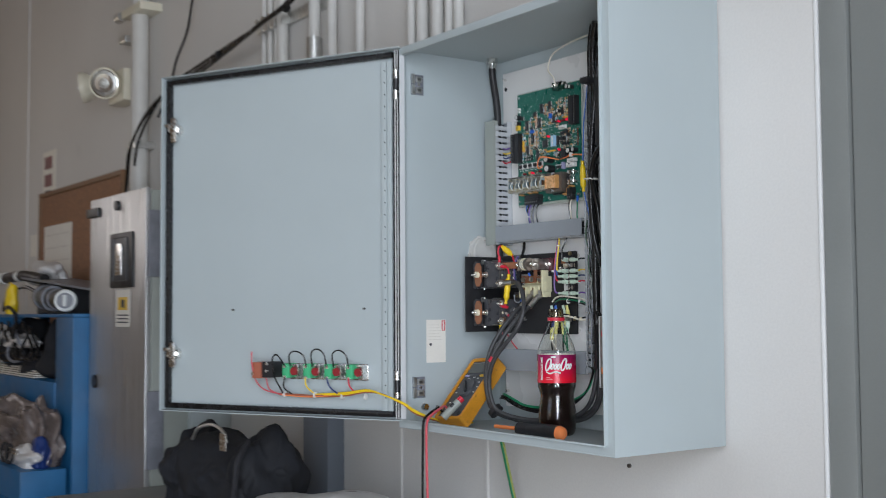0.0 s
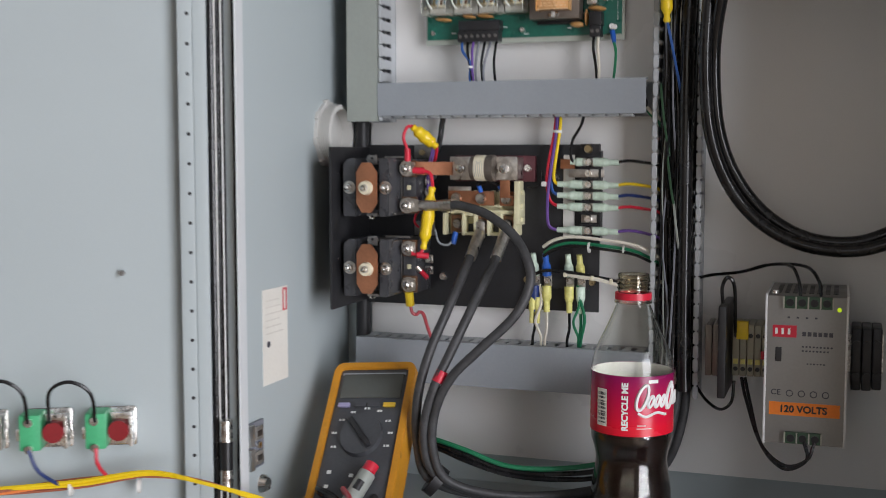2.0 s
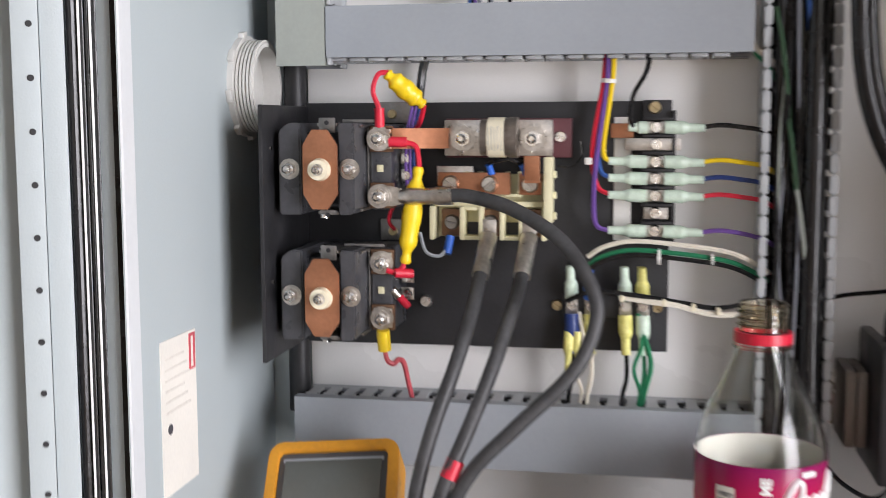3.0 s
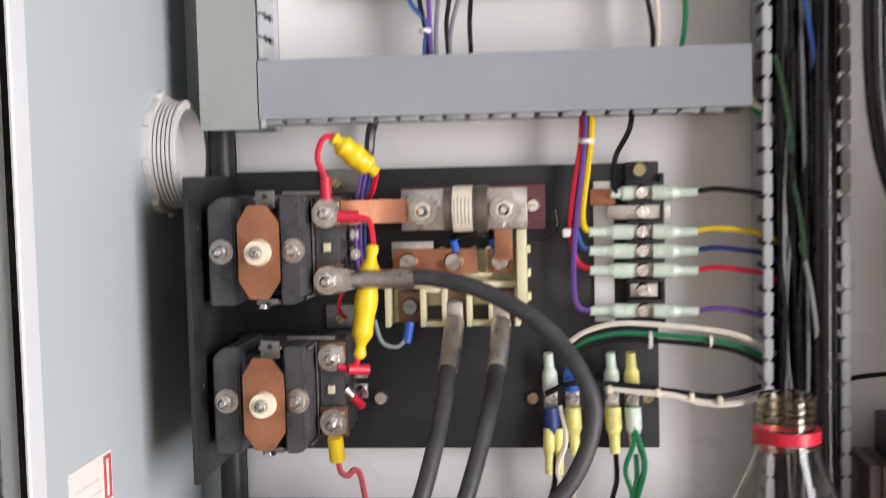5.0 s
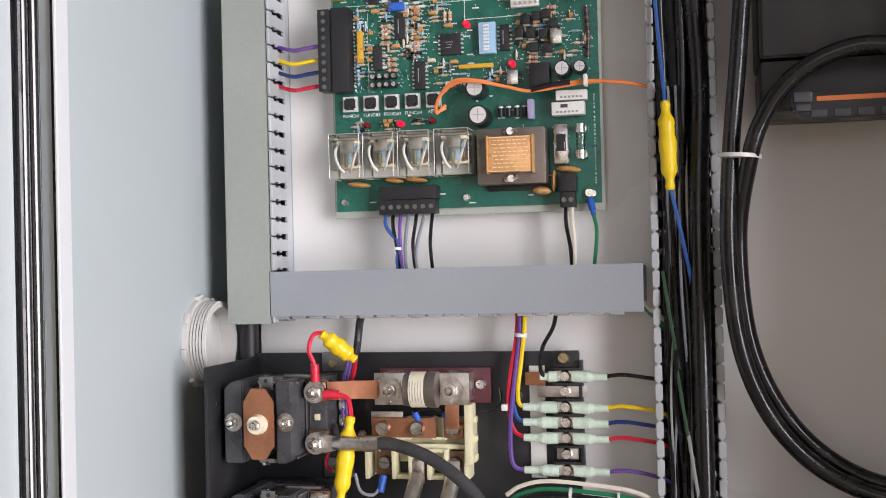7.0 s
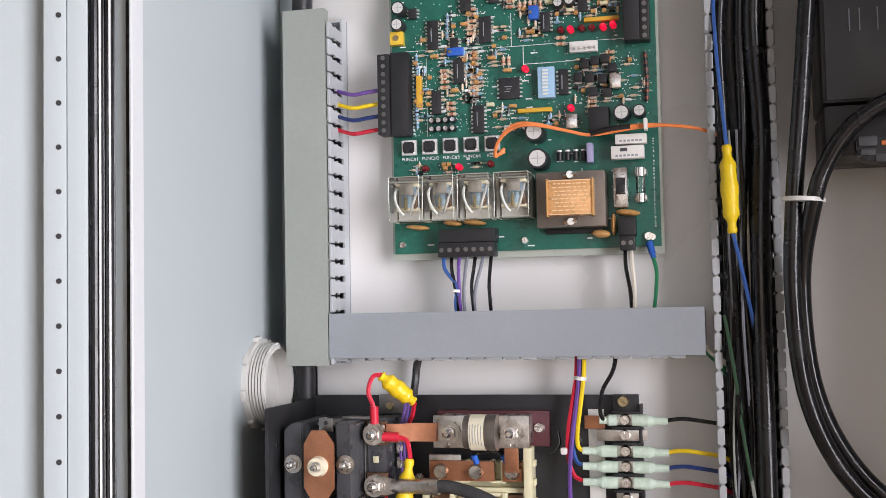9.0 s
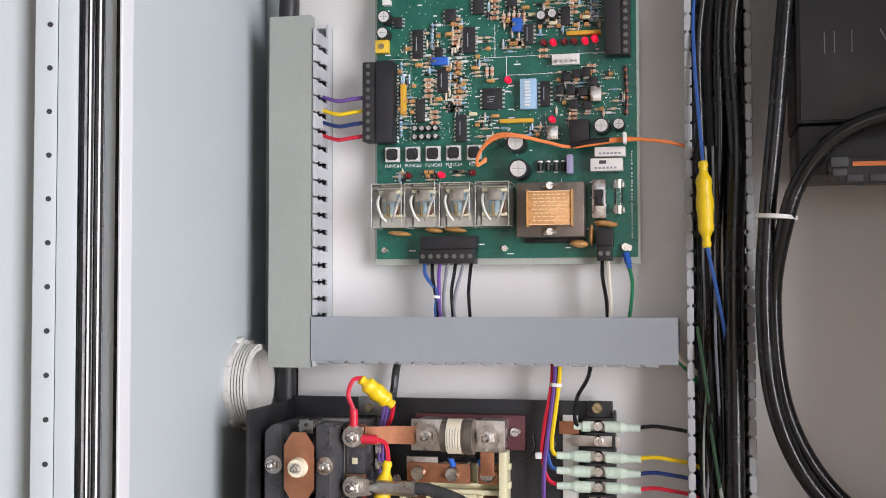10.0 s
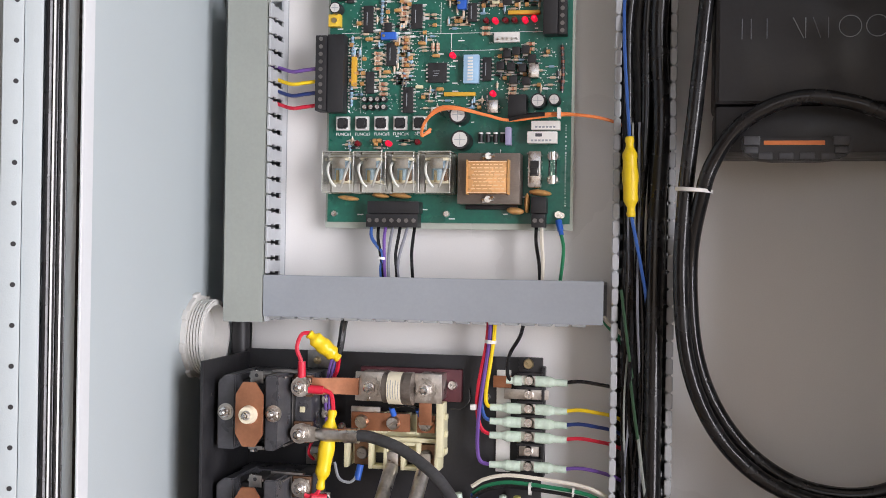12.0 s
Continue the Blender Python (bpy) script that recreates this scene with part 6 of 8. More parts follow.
def xring(x0, x1, r0, r1, n=40):
    """A ring about the nipple's axis."""
    bm = lathe([(r0, x0), (r1, x0), (r1, x1), (r0, x1), (r0, x0)], 0, 0, n)
    bmesh.ops.transform(bm, matrix=Matrix.Translation(NC) @ Matrix.Rotation(radians(90), 4, "Y"), verts=bm.verts)
    return bm

nut = part("locknut", xring(0.002, 0.0058, 0.026, 0.0322, 40), "emt", nip, "notched lock nut")
for k in range(8):
    a = radians(45 * k + 12)
    c = NC + Vector((0.0039, 0.0325 * math.cos(a), 0.0325 * math.sin(a)))
    lug_bm = block((-0.0019, -0.0022, -0.0040), (0.0019, 0.0022, 0.0040), 0.0006)
    bmesh.ops.transform(lug_bm, matrix=Matrix.Translation(c) @ Matrix.Rotation(a, 4, "X"), verts=lug_bm.verts)
    part("lug", lug_bm, "emt", nut)
part("barrel", xring(0.0058, 0.0180, 0.0250, 0.0276), "emt", nip)
for k in range(5):
    part("thread", xring(0.0066 + 0.0023 * k, 0.0080 + 0.0023 * k, 0.0270, 0.0294), "emt", nip)
part("bore", xring(0.0024, 0.0060, 0.0, 0.0250), "emt", nip, "pale inside of the fitting")

# ---- black cable down the left of the panel, with its gland in the roof ----
drop = thing("black_cable", "flexible black cable dropping from a roof gland", "cable", (0.0265, -0.009, 1.235))
part("cable", tube([(0.040, -0.035, 1.838), (0.039, -0.033, 1.80), (0.032, -0.018, 1.75), (0.0265, -0.010, 1.70), (0.0262, -0.009, 1.60), (0.0262, -0.009, 1.45), (0.0262, -0.009, 1.33), (0.0262, -0.009, 1.215)], 0.0074, 12), "matte_black", drop)
gl = part("gland", cyl((0.040, -0.035, 1.840), (0.040, -0.035, 1.828), 0.013, n=6), "zinc", drop, "zinc cable gland")
part("gland_nut", cyl((0.040, -0.035, 1.828), (0.040, -0.035, 1.818), 0.0095, n=14), "zinc", gl)
aw = thing("antenna_lead", "thin white lead looping over the circuit board", "wire", (0.19, -0.02, 1.745))
part("lead", tube([(0.236, -0.030, 1.750), (0.226, -0.028, 1.770), (0.200, -0.018, 1.790), (0.210, -0.016, 1.818), (0.262, -0.02, 1.830), (0.330, -0.03, 1.832)], 0.0016, 6), "white_wire", aw)
part("lead", tube([(0.1165, -0.020, 1.469), (0.1165, -0.016, 1.454), (0.1140, -0.014, 1.444), (0.1128, -0.014, 1.434), (0.1120, -0.020, 1.418)], 0.0029, 8), "rubber", aw)
part("lead", tube([(0.3195, -0.034, 1.4580), (0.3235, -0.034, 1.4530), (0.3290, -0.033, 1.4490), (0.338, -0.028, 1.440)], 0.0017, 6), "white_wire", aw)
part("lead", tube([(0.3195, -0.032, 1.4550), (0.3240, -0.031, 1.4495), (0.3290, -0.030, 1.4450), (0.338, -0.026, 1.430)], 0.0017, 6), "green", aw)

# ---- cables packed in the upright duct ----
trunk = thing("cable_bundle", "dense bundle of black cables and thin wires in the duct", "cables", (0.348, -0.03, 1.2))
rng = random.Random(11)
for k, (x, y, r, m) in enumerate(((0.3330, -0.020, 0.0035, "rubber"), (0.3375, -0.034, 0.0036, "rubber"), (0.3430, -0.024, 0.0046, "dull_rubber"), (0.3470, -0.038, 0.0038, "rubber"), (0.3520, -0.030, 0.0052, "rubber"), (0.3580, -0.043, 0.0066, "rubber"), (0.3625, -0.028, 0.0050, "rubber"), (0.3480, -0.014, 0.0050, "rubber"), (0.3380, -0.012, 0.0045, "rubber"), (0.3580, -0.012, 0.0050, "rubber"))):
    w = [(x + rng.uniform(-0.002, 0.002), y + rng.uniform(-0.003, 0.002), z) for z in (1.20, 1.28, 1.36, 1.44, 1.52, 1.60, 1.68)]
    top = [(x + 0.010, y - 0.010, 1.745), (x + 0.024, y - 0.022, 1.80), (x + 0.040, y - 0.030, 1.838)]
    part("cable", tube(w + top, r, 10), m, trunk)
for x, y, m, r in ((0.3355, -0.044, "rubber", 0.0013), (0.3405, -0.046, "charger", 0.0009), (0.3445, -0.047, "rubber", 0.0013), (0.3495, -0.044, "white_wire", 0.0013), (0.3465, -0.046, "charger", 0.0010), (0.3385, -0.045, "duct_old", 0.0008), (0.3415, -0.044, "rubber", 0.0016)):
    part("wire", tube([(x + rng.uniform(-0.004, 0.004), y + rng.uniform(-0.002, 0.006), z) for z in (1.205, 1.27, 1.335, 1.40, 1.47, 1.54, 1.60)], r, 6), m, trunk)
part("wire", tube([(0.3515, -0.040, 1.462), (0.3500, -0.048, 1.478), (0.3445, -0.052, 1.508), (0.3395, -0.054, 1.532)], 0.0013, 6), "wire_blue", trunk)
part("wire", tube([(0.3375, -0.054, 1.588), (0.3350, -0.050, 1.620), (0.3325, -0.046, 1.660), (0.3325, -0.040, 1.700), (0.340, -0.040, 1.745)], 0.0013, 6), "wire_blue", trunk)
for x, z, m in ((0.3365, 1.448, "dark_green"), (0.3425, 1.395, "dark_green"), (0.3490, 1.350, "duct_old")):
    part("wire", tube([(x - 0.004, -0.040, z + 0.030), (x - 0.001, -0.047, z + 0.010), (x + 0.002, -0.048, z - 0.012), (x + 0.005, -0.040, z - 0.034)], 0.0012, 6), m, trunk)
inline((0.3375, -0.055, 1.5890), (0.3395, -0.055, 1.5310), 0.0060, trunk)
part("cable_tie", block((0.350, -0.072, 1.730), (0.372, -0.030, 1.742), 0.003), "black", trunk, "black tie holding the bundle")

# ---- coiled coaxial cable ----
coil = thing("coaxial_cable", "thick glossy black coaxial cable in a big loop", "cable", (0.47, -0.06, 1.34))
part("cable", tube([(0.402, -0.062, 1.838), (0.398, -0.068, 1.76), (0.390, -0.072, 1.68), (0.3835, -0.074, 1.61), (0.3775, -0.072, 1.55), (0.3750, -0.068, 1.49), (0.3805, -0.064, 1.430), (0.3985, -0.060, 1.384), (0.4280, -0.058, 1.352), (0.4680, -0.058, 1.335), (0.515, -0.058, 1.336), (0.558, -0.060, 1.362), (0.582, -0.064, 1.42), (0.588, -0.070, 1.50), (0.578, -0.078, 1.58), (0.560, -0.082, 1.70), (0.550, -0.080, 1.838)], 0.0056, 12), "rubber", coil)
part("cable", tube([(0.545, -0.090, 1.572), (0.522, -0.094, 1.5900), (0.500, -0.096, 1.6010), (0.480, -0.096, 1.6075), (0.453, -0.095, 1.6105), (0.428, -0.092, 1.6030), (0.4090, -0.088, 1.5890), (0.3960, -0.084, 1.5690), (0.3890, -0.080, 1.5480), (0.3815, -0.060, 1.5000), (0.3860, -0.054, 1.4370), (0.4030, -0.050, 1.3920), (0.4315, -0.048, 1.3590), (0.469, -0.048, 1.3410), (0.513, -0.048, 1.3425), (0.553, -0.050, 1.3700), (0.570, -0.068, 1.43), (0.574, -0.070, 1.50), (0.572, -0.058, 1.56), (0.564, -0.046, 1.615), (0.550, -0.040, 1.650)], 0.0054, 12), "rubber", coil)
part("cable_tie", cyl((0.3830, -0.076, 1.5480), (0.3832, -0.076, 1.5505), 0.0130, n=16), "white", coil, "white nylon tie")

# ---- radio ----
radio = thing("two_way_radio", "black two-way radio with cable connector below", "radio", (0.475, 0, 1.572))
part("body", block((0.3955, -0.078, 1.608), (0.560, -0.004, 1.735), 0.004), "black", radio)
part("lower_body", block((0.3965, -0.0765, 1.575), (0.560, -0.004, 1.6074), 0.003), "black", radio)
part("front_plate", block((0.3985, -0.0792, 1.6100), (0.5575, -0.0778, 1.7330), 0.0005), "black", radio, "flat black front")
cn = part("connector", prism([(0.414, 1.5845), (0.414, 1.5760), (0.421, 1.5705), (0.434, 1.5690), (0.466, 1.5690), (0.479, 1.5705), (0.486, 1.5760), (0.486, 1.5845)], -0.086, -0.066, 0.0012), "black", radio, "black latched connector")
for k in range(4):
    part("grip", block((0.4250 + 0.0135 * k, -0.0872, 1.5698), (0.4345 + 0.0135 * k, -0.0858, 1.5745), 0.0006), "meter", cn)
part("orange_bar", block((0.4285, -0.0870, 1.5795), (0.4680, -0.0855, 1.5825), 0.0004), "orange", cn, "orange seal strip")
for x in (0.418, 0.476):
    part("latch", block((x - 0.003, -0.0885, 1.5790), (x + 0.008, -0.066, 1.5855), 0.0012), "meter", cn, "dark grey latch")
    part("latch", block((x - 0.002, -0.0885, 1.5735), (x + 0.007, -0.066, 1.5780), 0.0012), "meter", cn, "dark grey latch")
def logo_bar(x0, z0, x1, z1, m="duct"):
    part("logo_shape", tube([(x0, -0.0796, z0), (x1, -0.0796, z1)], 0.00036, 5), m, radio, "thin pale shape of the maker's mark")
# paler strokes and rings carry the glint that crosses part of the mark
for x0, x1, m in ((0.4135, 0.4135, "charger"), (0.4195, 0.4195, "charger"), (0.4300, 0.4300, "charger"), (0.4470, 0.4540, "duct"), (0.4552, 0.4552, "duct"), (0.4600, 0.4650, "charger"), (0.4700, 0.4700, "charger")):
    logo_bar(x0, 1.6665, x1, 1.6525, m)
for cx in (0.4840, 0.5015):
    part("logo_shape", tube([(cx + 0.0072 * math.cos(a), -0.0796, 1.6600 + 0.0072 * math.sin(a)) for a in (2 * math.pi * k / 20 for k in range(21))], 0.00036, 5, 2), "duct", radio, "thin pale ring of the maker's mark")
part("badge", block((0.4955, -0.0752, 1.5945), (0.5150, -0.0740, 1.6025)), "bush", radio, "small pale badge")
part("mic_lead", tube([(0.430, -0.05, 1.735), (0.438, -0.06, 1.775), (0.455, -0.06, 1.775), (0.458, -0.05, 1.735)], 0.004, 8), "rubber", radio)

# ---- DIN rail with power supply and terminals ----
rail = thing("mounting_rail", "zinc mounting rail screwed to the panel", "rail", (0.45, 0, 1.22))
part("rail", cube(cube(block((0.374, -0.0085, 1.2200), (0.528, -0.0072, 1.2550)), (0.374, -0.0072, 1.2265), (0.528, -0.0004, 1.2280)), (0.374, -0.0072, 1.2470), (0.528, -0.0004, 1.2485)), "zinc", rail)
def approval_ring(x, z):
    """A small printed ring on the supply's front."""
    bm = lathe([(0.0021, 0), (0.0029, 0), (0.0029, 0.0003), (0.0021, 0.0003), (0.0021, 0)], 0, 0, 20)
    bmesh.ops.transform(bm, matrix=pose(x, -0.1075, z, 90, 0, 0), verts=bm.verts)
    return bm

psu = thing("power_supply", "grey metal power supply with orange voltage label", "power supply", (0.465, -0.01, 1.174))
part("case", block((0.4335, -0.1075, 1.1745), (0.4965, -0.0090, 1.2985), 0.0010), "psu", psu)
part("left_edge", block((0.4322, -0.1085, 1.1735), (0.4340, -0.0090, 1.2995), 0.0004), "trim", psu)
part("right_edge", block((0.4960, -0.1085, 1.1735), (0.4978, -0.0090, 1.2995), 0.0004), "trim", psu)
for x0, x1, z0, z1, n in ((0.4470, 0.4855, 1.2885, 1.2985, 4), (0.4500, 0.4790, 1.1755, 1.1850, 3)):
    t = part("terminal_block", block((x0, -0.1105, z0), (x1, -0.100, z1), 0.0005), "dark_green", psu)
    for k in range(n + 1):
        u = x0 + (x1 - x0) * k / n
        part("divider", block((u - 0.0006, -0.1118, z0), (u + 0.0006, -0.1105, z1)), "edge_clear", t)
    for k in range(n):
        part("screw", cyl((x0 + (x1 - x0) * (k + 0.5) / n, -0.1105, (z0 + z1) / 2), (x0 + (x1 - x0) * (k + 0.5) / n, -0.1115, (z0 + z1) / 2), 0.0032, n=10), "matte_black", t)
part("maker_mark", block((0.4385, -0.1079, 1.2640), (0.4575, -0.1075, 1.2740)), "red", psu, "small red maker's mark")
for k in range(3):
    part("mark_stroke", block((0.4405 + 0.005 * k, -0.1081, 1.2665), (0.4425 + 0.005 * k, -0.1079, 1.2715)), "silk", psu)
part("selector_switch", block((0.4410, -0.1081, 1.2435), (0.4460, -0.1075, 1.2555), 0.0003), "black", psu, "black voltage selector")
part("voltage_label", block((0.4370, -0.1079, 1.1985), (0.4930, -0.1075, 1.2095)), "orange_tape", psu, "orange voltage label")
lettering("voltage_text", "120 VOLTS", 0.0080, (0.4640, -0.1081, 1.2038), psu, "black", bold=0.00030)
lettering("approval_text", "CE", 0.0066, (0.4420, -0.1078, 1.2175), psu, "ink", bold=0.0001)
for k in range(4):
    part("approval_mark", approval_ring(0.4530 + 0.0095 * k, 1.2172), "ink", psu)
for z, x0, n, w, h in ((1.2655, 0.4620, 6, 0.0030, 0.0036), (1.2560, 0.4620, 9, 0.0016, 0.0013), (1.2525, 0.4620, 8, 0.0016, 0.0013), (1.2420, 0.4660, 6, 0.0014, 0.0011), (1.2800, 0.4500, 4, 0.0020, 0.0014)):
    for k in range(n):
        part("print_bar", block((x0 + k * (w + 0.0012 + 0.004 * (n == 4)), -0.1077, z), (x0 + k * (w + 0.0012 + 0.004 * (n == 4)) + w, -0.1075, z + h)), "ink", psu)
part("power_led", cyl((0.4905, -0.1075, 1.2885), (0.4905, -0.1090, 1.2885), 0.0018, n=10), "led_y", psu, "lit green indicator")
part("corner_screw", cyl((0.4395, -0.100, 1.2995), (0.4395, -0.100, 1.3020), 0.003, n=10), "zinc", psu)
for k in range(8):
    part("top_slot", block((0.4400 + 0.0065 * k, -0.088, 1.2984), (0.4438 + 0.0065 * k, -0.022, 1.2990)), "black", psu)
for k in range(7):
    part("vent_slot", block((0.4975, -0.090 + 0.010 * k, 1.262), (0.4982, -0.085 + 0.010 * k, 1.282)), "black", psu)
pw = thing("supply_wires", "black wires to the power supply and terminals", "wires", (0.44, -0.04, 1.15))
for k in range(2):
    part("wire", tube([(0.362, -0.020, 1.300), (0.380, -0.024, 1.3050), (0.405, -0.030, 1.3090), (0.432, -0.046, 1.3180), (0.450 + 0.012 * k, -0.072, 1.3200), (0.458 + 0.016 * k, -0.098, 1.3100), (0.460 + 0.016 * k, -0.106, 1.2960)], 0.0015, 6), "rubber", pw)
    part("wire", tube([(0.410 + 0.003 * k, -0.056, 1.218), (0.415 + 0.003 * k, -0.064, 1.200), (0.430, -0.090, 1.168), (0.450, -0.108, 1.156 - 0.003 * k), (0.468, -0.114, 1.163), (0.474 - 0.008 * k, -0.112, 1.178)], 0.0015, 6), "rubber", pw)
part("wire", tube([(0.366, -0.030, 1.205), (0.378, -0.040, 1.192), (0.392, -0.056, 1.188), (0.402, -0.060, 1.196), (0.404, -0.058, 1.215)], 0.0014, 6), "rubber", pw)
part("wire", tube([(0.3945, -0.074, 1.286), (0.3940, -0.078, 1.300), (0.3985, -0.079, 1.309), (0.4040, -0.076, 1.302), (0.4045, -0.066, 1.276), (0.4040, -0.058, 1.258)], 0.0016, 6), "rubber", pw)
rt = thing("rail_terminals", "grey and yellow rail terminals with black fuse lever", "terminals", (0.405, -0.009, 1.215))
for k in range(2):
    part("grey_terminal", block((0.3775 + 0.0065 * k, -0.052, 1.217), (0.3835 + 0.0065 * k, -0.0090, 1.263), 0.001), "lam", rt)
part("fuse_lever", block((0.3915, -0.082, 1.203), (0.3985, -0.0090, 1.284), 0.0015), "black", rt, "black fuse terminal lever")
for k in range(5):
    x = 0.4012 + 0.0063 * k
    g = part("grey_terminal", block((x, -0.050, 1.218), (x + 0.0059, -0.0090, 1.264), 0.001), "olive", rt)
    for z in (1.2245, 1.2545):
        part("entry", cyl((x + 0.003, -0.0500, z), (x + 0.003, -0.0508, z), 0.0020, n=10), "black", g)
    part("release", block((x + 0.001, -0.0515, 1.2290), (x + 0.0050, -0.050, 1.2335)), "crimp_y", g)
part("jumper", block((0.4050, -0.0570, 1.2520), (0.4150, -0.0500, 1.2680), 0.0006), "yellow", rt, "yellow marker plug")
part("jumper", block((0.4260, -0.0560, 1.2350), (0.4310, -0.0500, 1.2420), 0.0006), "red", rt)
et = thing("rail_end_clamp", "dark screw terminals beside the power supply", "terminals", (0.513, -0.009, 1.212))
for k in range(3):
    b = part("terminal", block((0.5010 + 0.0085 * k, -0.052 + 0.006 * (k == 2), 1.212), (0.5090 + 0.0085 * k, -0.0090, 1.266), 0.0015), "black", et)
    for z in (1.224, 1.252):
        part("screw", cyl((0.505 + 0.0085 * k, -0.052 + 0.006 * (k == 2), z), (0.505 + 0.0085 * k, -0.0545 + 0.006 * (k == 2), z), 0.0036, n=10), "black", b)

# ---- soft-drink bottle ----
BX, BYC, BZ = 0.323, -0.112, Z0 + T
bottle = thing("soda_bottle", "open clear soda bottle with red label, half full", "bottle", (BX, BYC, BZ))
PROF = [(0.0, 0.006), (0.012, 0.0045), (0.022, 0.0), (0.0300, 0.003), (0.0335, 0.012), (0.0345, 0.028), (0.0340, 0.046), (0.0312, 0.064), (0.0308, 0.074), (0.0332, 0.084), (0.0350, 0.092), (0.0352, 0.118), (0.0352, 0.147), (0.0349, 0.1525), (0.0335, 0.160), (0.0290, 0.172), (0.0222, 0.186), (0.0170, 0.198), (0.0140, 0.206), (0.0132, 0.211), (0.0128, 0.216), (0.0128, 0.229)]

def smooth_profile(p, n=4):
    q = curve_points([(r, 0, z) for r, z in p], n)
    return [(max(0.0, v.x), v.z) for v in q]

def flute(t, z):
    return 0.012 * math.cos(2 * math.pi * t * 10) * max(0.0, 1 - abs(z - BZ - 0.040) / 0.040)

SP = [(r, z + BZ) for r, z in smooth_profile(PROF)]
shell = lathe(SP + [(r - 0.0005, z) for r, z in SP[::-1] if r > 0.0006] , BX, BYC, 60, wobble=flute)
gb = part("bottle_body", shell, "pet", bottle, "clear plastic bottle body")
gb.visible_shadow = False
part("cola", lathe([(0.0001, BZ + 0.0068)] + [(r - 0.0007, z) for r, z in SP if r > 0.012 and z < BZ + 0.118 and z > BZ + 0.003] + [(0.0001, BZ + 0.118)], BX, BYC, 60, wobble=flute), "cola", bottle, "dark cola filling the lower half")
def sleeve_band(r0, r1, z0, z1):
    return lathe([(r0, z0), (r1, z0), (r1, z1), (r0, z1), (r0, z0)], BX, BYC, 60)
wrap_part = part("label", sleeve_band(0.03545, 0.03570, BZ + 0.0970, BZ + 0.1482), "wrap", bottle, "red and magenta wrap label")
part("label_back", sleeve_band(0.03525, 0.03540, BZ + 0.0972, BZ + 0.1480), "paper", bottle, "white back of the label")
part("tamper_ring", sleeve_band(0.0134, 0.0156, BZ + 0.2092, BZ + 0.2150), "red", bottle, "red tamper ring")
nk = part("neck", lathe([(0.0124, BZ + 0.2150), (0.0131, BZ + 0.2150), (0.0131, BZ + 0.2285), (0.0134, BZ + 0.2298), (0.0128, BZ + 0.2310), (0.0116, BZ + 0.2305), (0.0116, BZ + 0.2155), (0.0124, BZ + 0.2150)], BX, BYC, 40), "neck", bottle, "smoky threaded neck")
nk.visible_shadow = False
for k in range(3):
    part("neck_thread", tube([(BX + 0.0136 * math.cos(a), BYC + 0.0136 * math.sin(a), BZ + 0.2180 + 0.0034 * k + 0.0016 * a / 6.3) for a in (2 * math.pi * j / 24 for j in range(22))], 0.00085, 6, 2), "neck", bottle)
part("support_ring", sleeve_band(0.0130, 0.0160, BZ + 0.2062, BZ + 0.2078), "neck", bottle, "moulded support ring")


def on_label(u, v, lift=0.0003):
    """A point of the label: u metres round it from the room's side, v metres up."""
    a = u / 0.0357
    r = 0.0357 + lift
    return (BX + r * math.sin(a), BYC - r * math.cos(a), BZ + v + 0.0078)


def label_patch(name, u0, u1, v0, v1, material):
    bm = bmesh.new()
    n = 8
    lo = [bm.verts.new(on_label(u0 + (u1 - u0) * k / n, v0)) for k in range(n + 1)]
    hi = [bm.verts.new(on_label(u0 + (u1 - u0) * k / n, v1)) for k in range(n + 1)]
    for k in range(n):
        bm.faces.new((lo[k], lo[k + 1], hi[k + 1], hi[k]))
    return part(name, bm, material, wrap_part)

label_patch("barcode", -0.0270, -0.0160, 0.096, 0.128, "paper")
for k in range(9):
    label_patch("bar", -0.0262, -0.0168, 0.0985 + 0.0030 * k, 0.0998 + 0.0030 * k + 0.0006 * (k % 3), "ink")
cu = bpy.data.curves.new("recycle_text", "FONT")
cu.body, cu.size, cu.align_x, cu.align_y, cu.offset = "RECYCLE ME", 0.0072, "CENTER", "CENTER", 0.00035
tmp = bpy.data.objects.new("recycle_text", cu)
me = bpy.data.meshes.new_from_object(tmp)
bpy.data.objects.remove(tmp)
for v in me.vertices:
    v.co = on_label(0.0005 - v.co.y, 0.1145 + v.co.x, 0.0003)
me.materials.append(M["silk"])
rt_ob = new("recycle_text", me)
rt_ob.parent = wrap_part
# the white script mark, as plain strokes
def stroke(pts, r):
    part("script_stroke", tube([on_label(u, v, 0.0001) for u, v in pts], r, 5), "silk", wrap_part)
def ring(cx, cy, rx, ry, r, turn=0.35):
    stroke([(cx + rx * math.cos(a) + turn * ry * math.sin(a), cy + ry * math.sin(a)) for a in (2 * math.pi * k / 10 for k in range(11))], r)
ring(0.0150, 0.1225, 0.0042, 0.0105, 0.0017, 0.30)
for c in (0.0225, 0.0285, 0.0345):
    ring(c, 0.1190, 0.0020, 0.0045, 0.0014)
stroke([(0.0110, 0.1095), (0.0180, 0.1065), (0.0280, 0.1095), (0.0380, 0.1070)], 0.0013)
ring(0.0435, 0.1225, 0.0040, 0.0105, 0.0017, 0.30)
for c in (0.0510, 0.0570):
    ring(c, 0.1190, 0.0020, 0.0045, 0.0014)
label_patch("small_print", 0.0105, 0.0180, 0.0985, 0.0993, "silk")
label_patch("small_print", 0.0105, 0.0230, 0.0960, 0.0966, "silk")
label_patch("small_print", 0.0200, 0.0290, 0.1345, 0.1375, "silk")

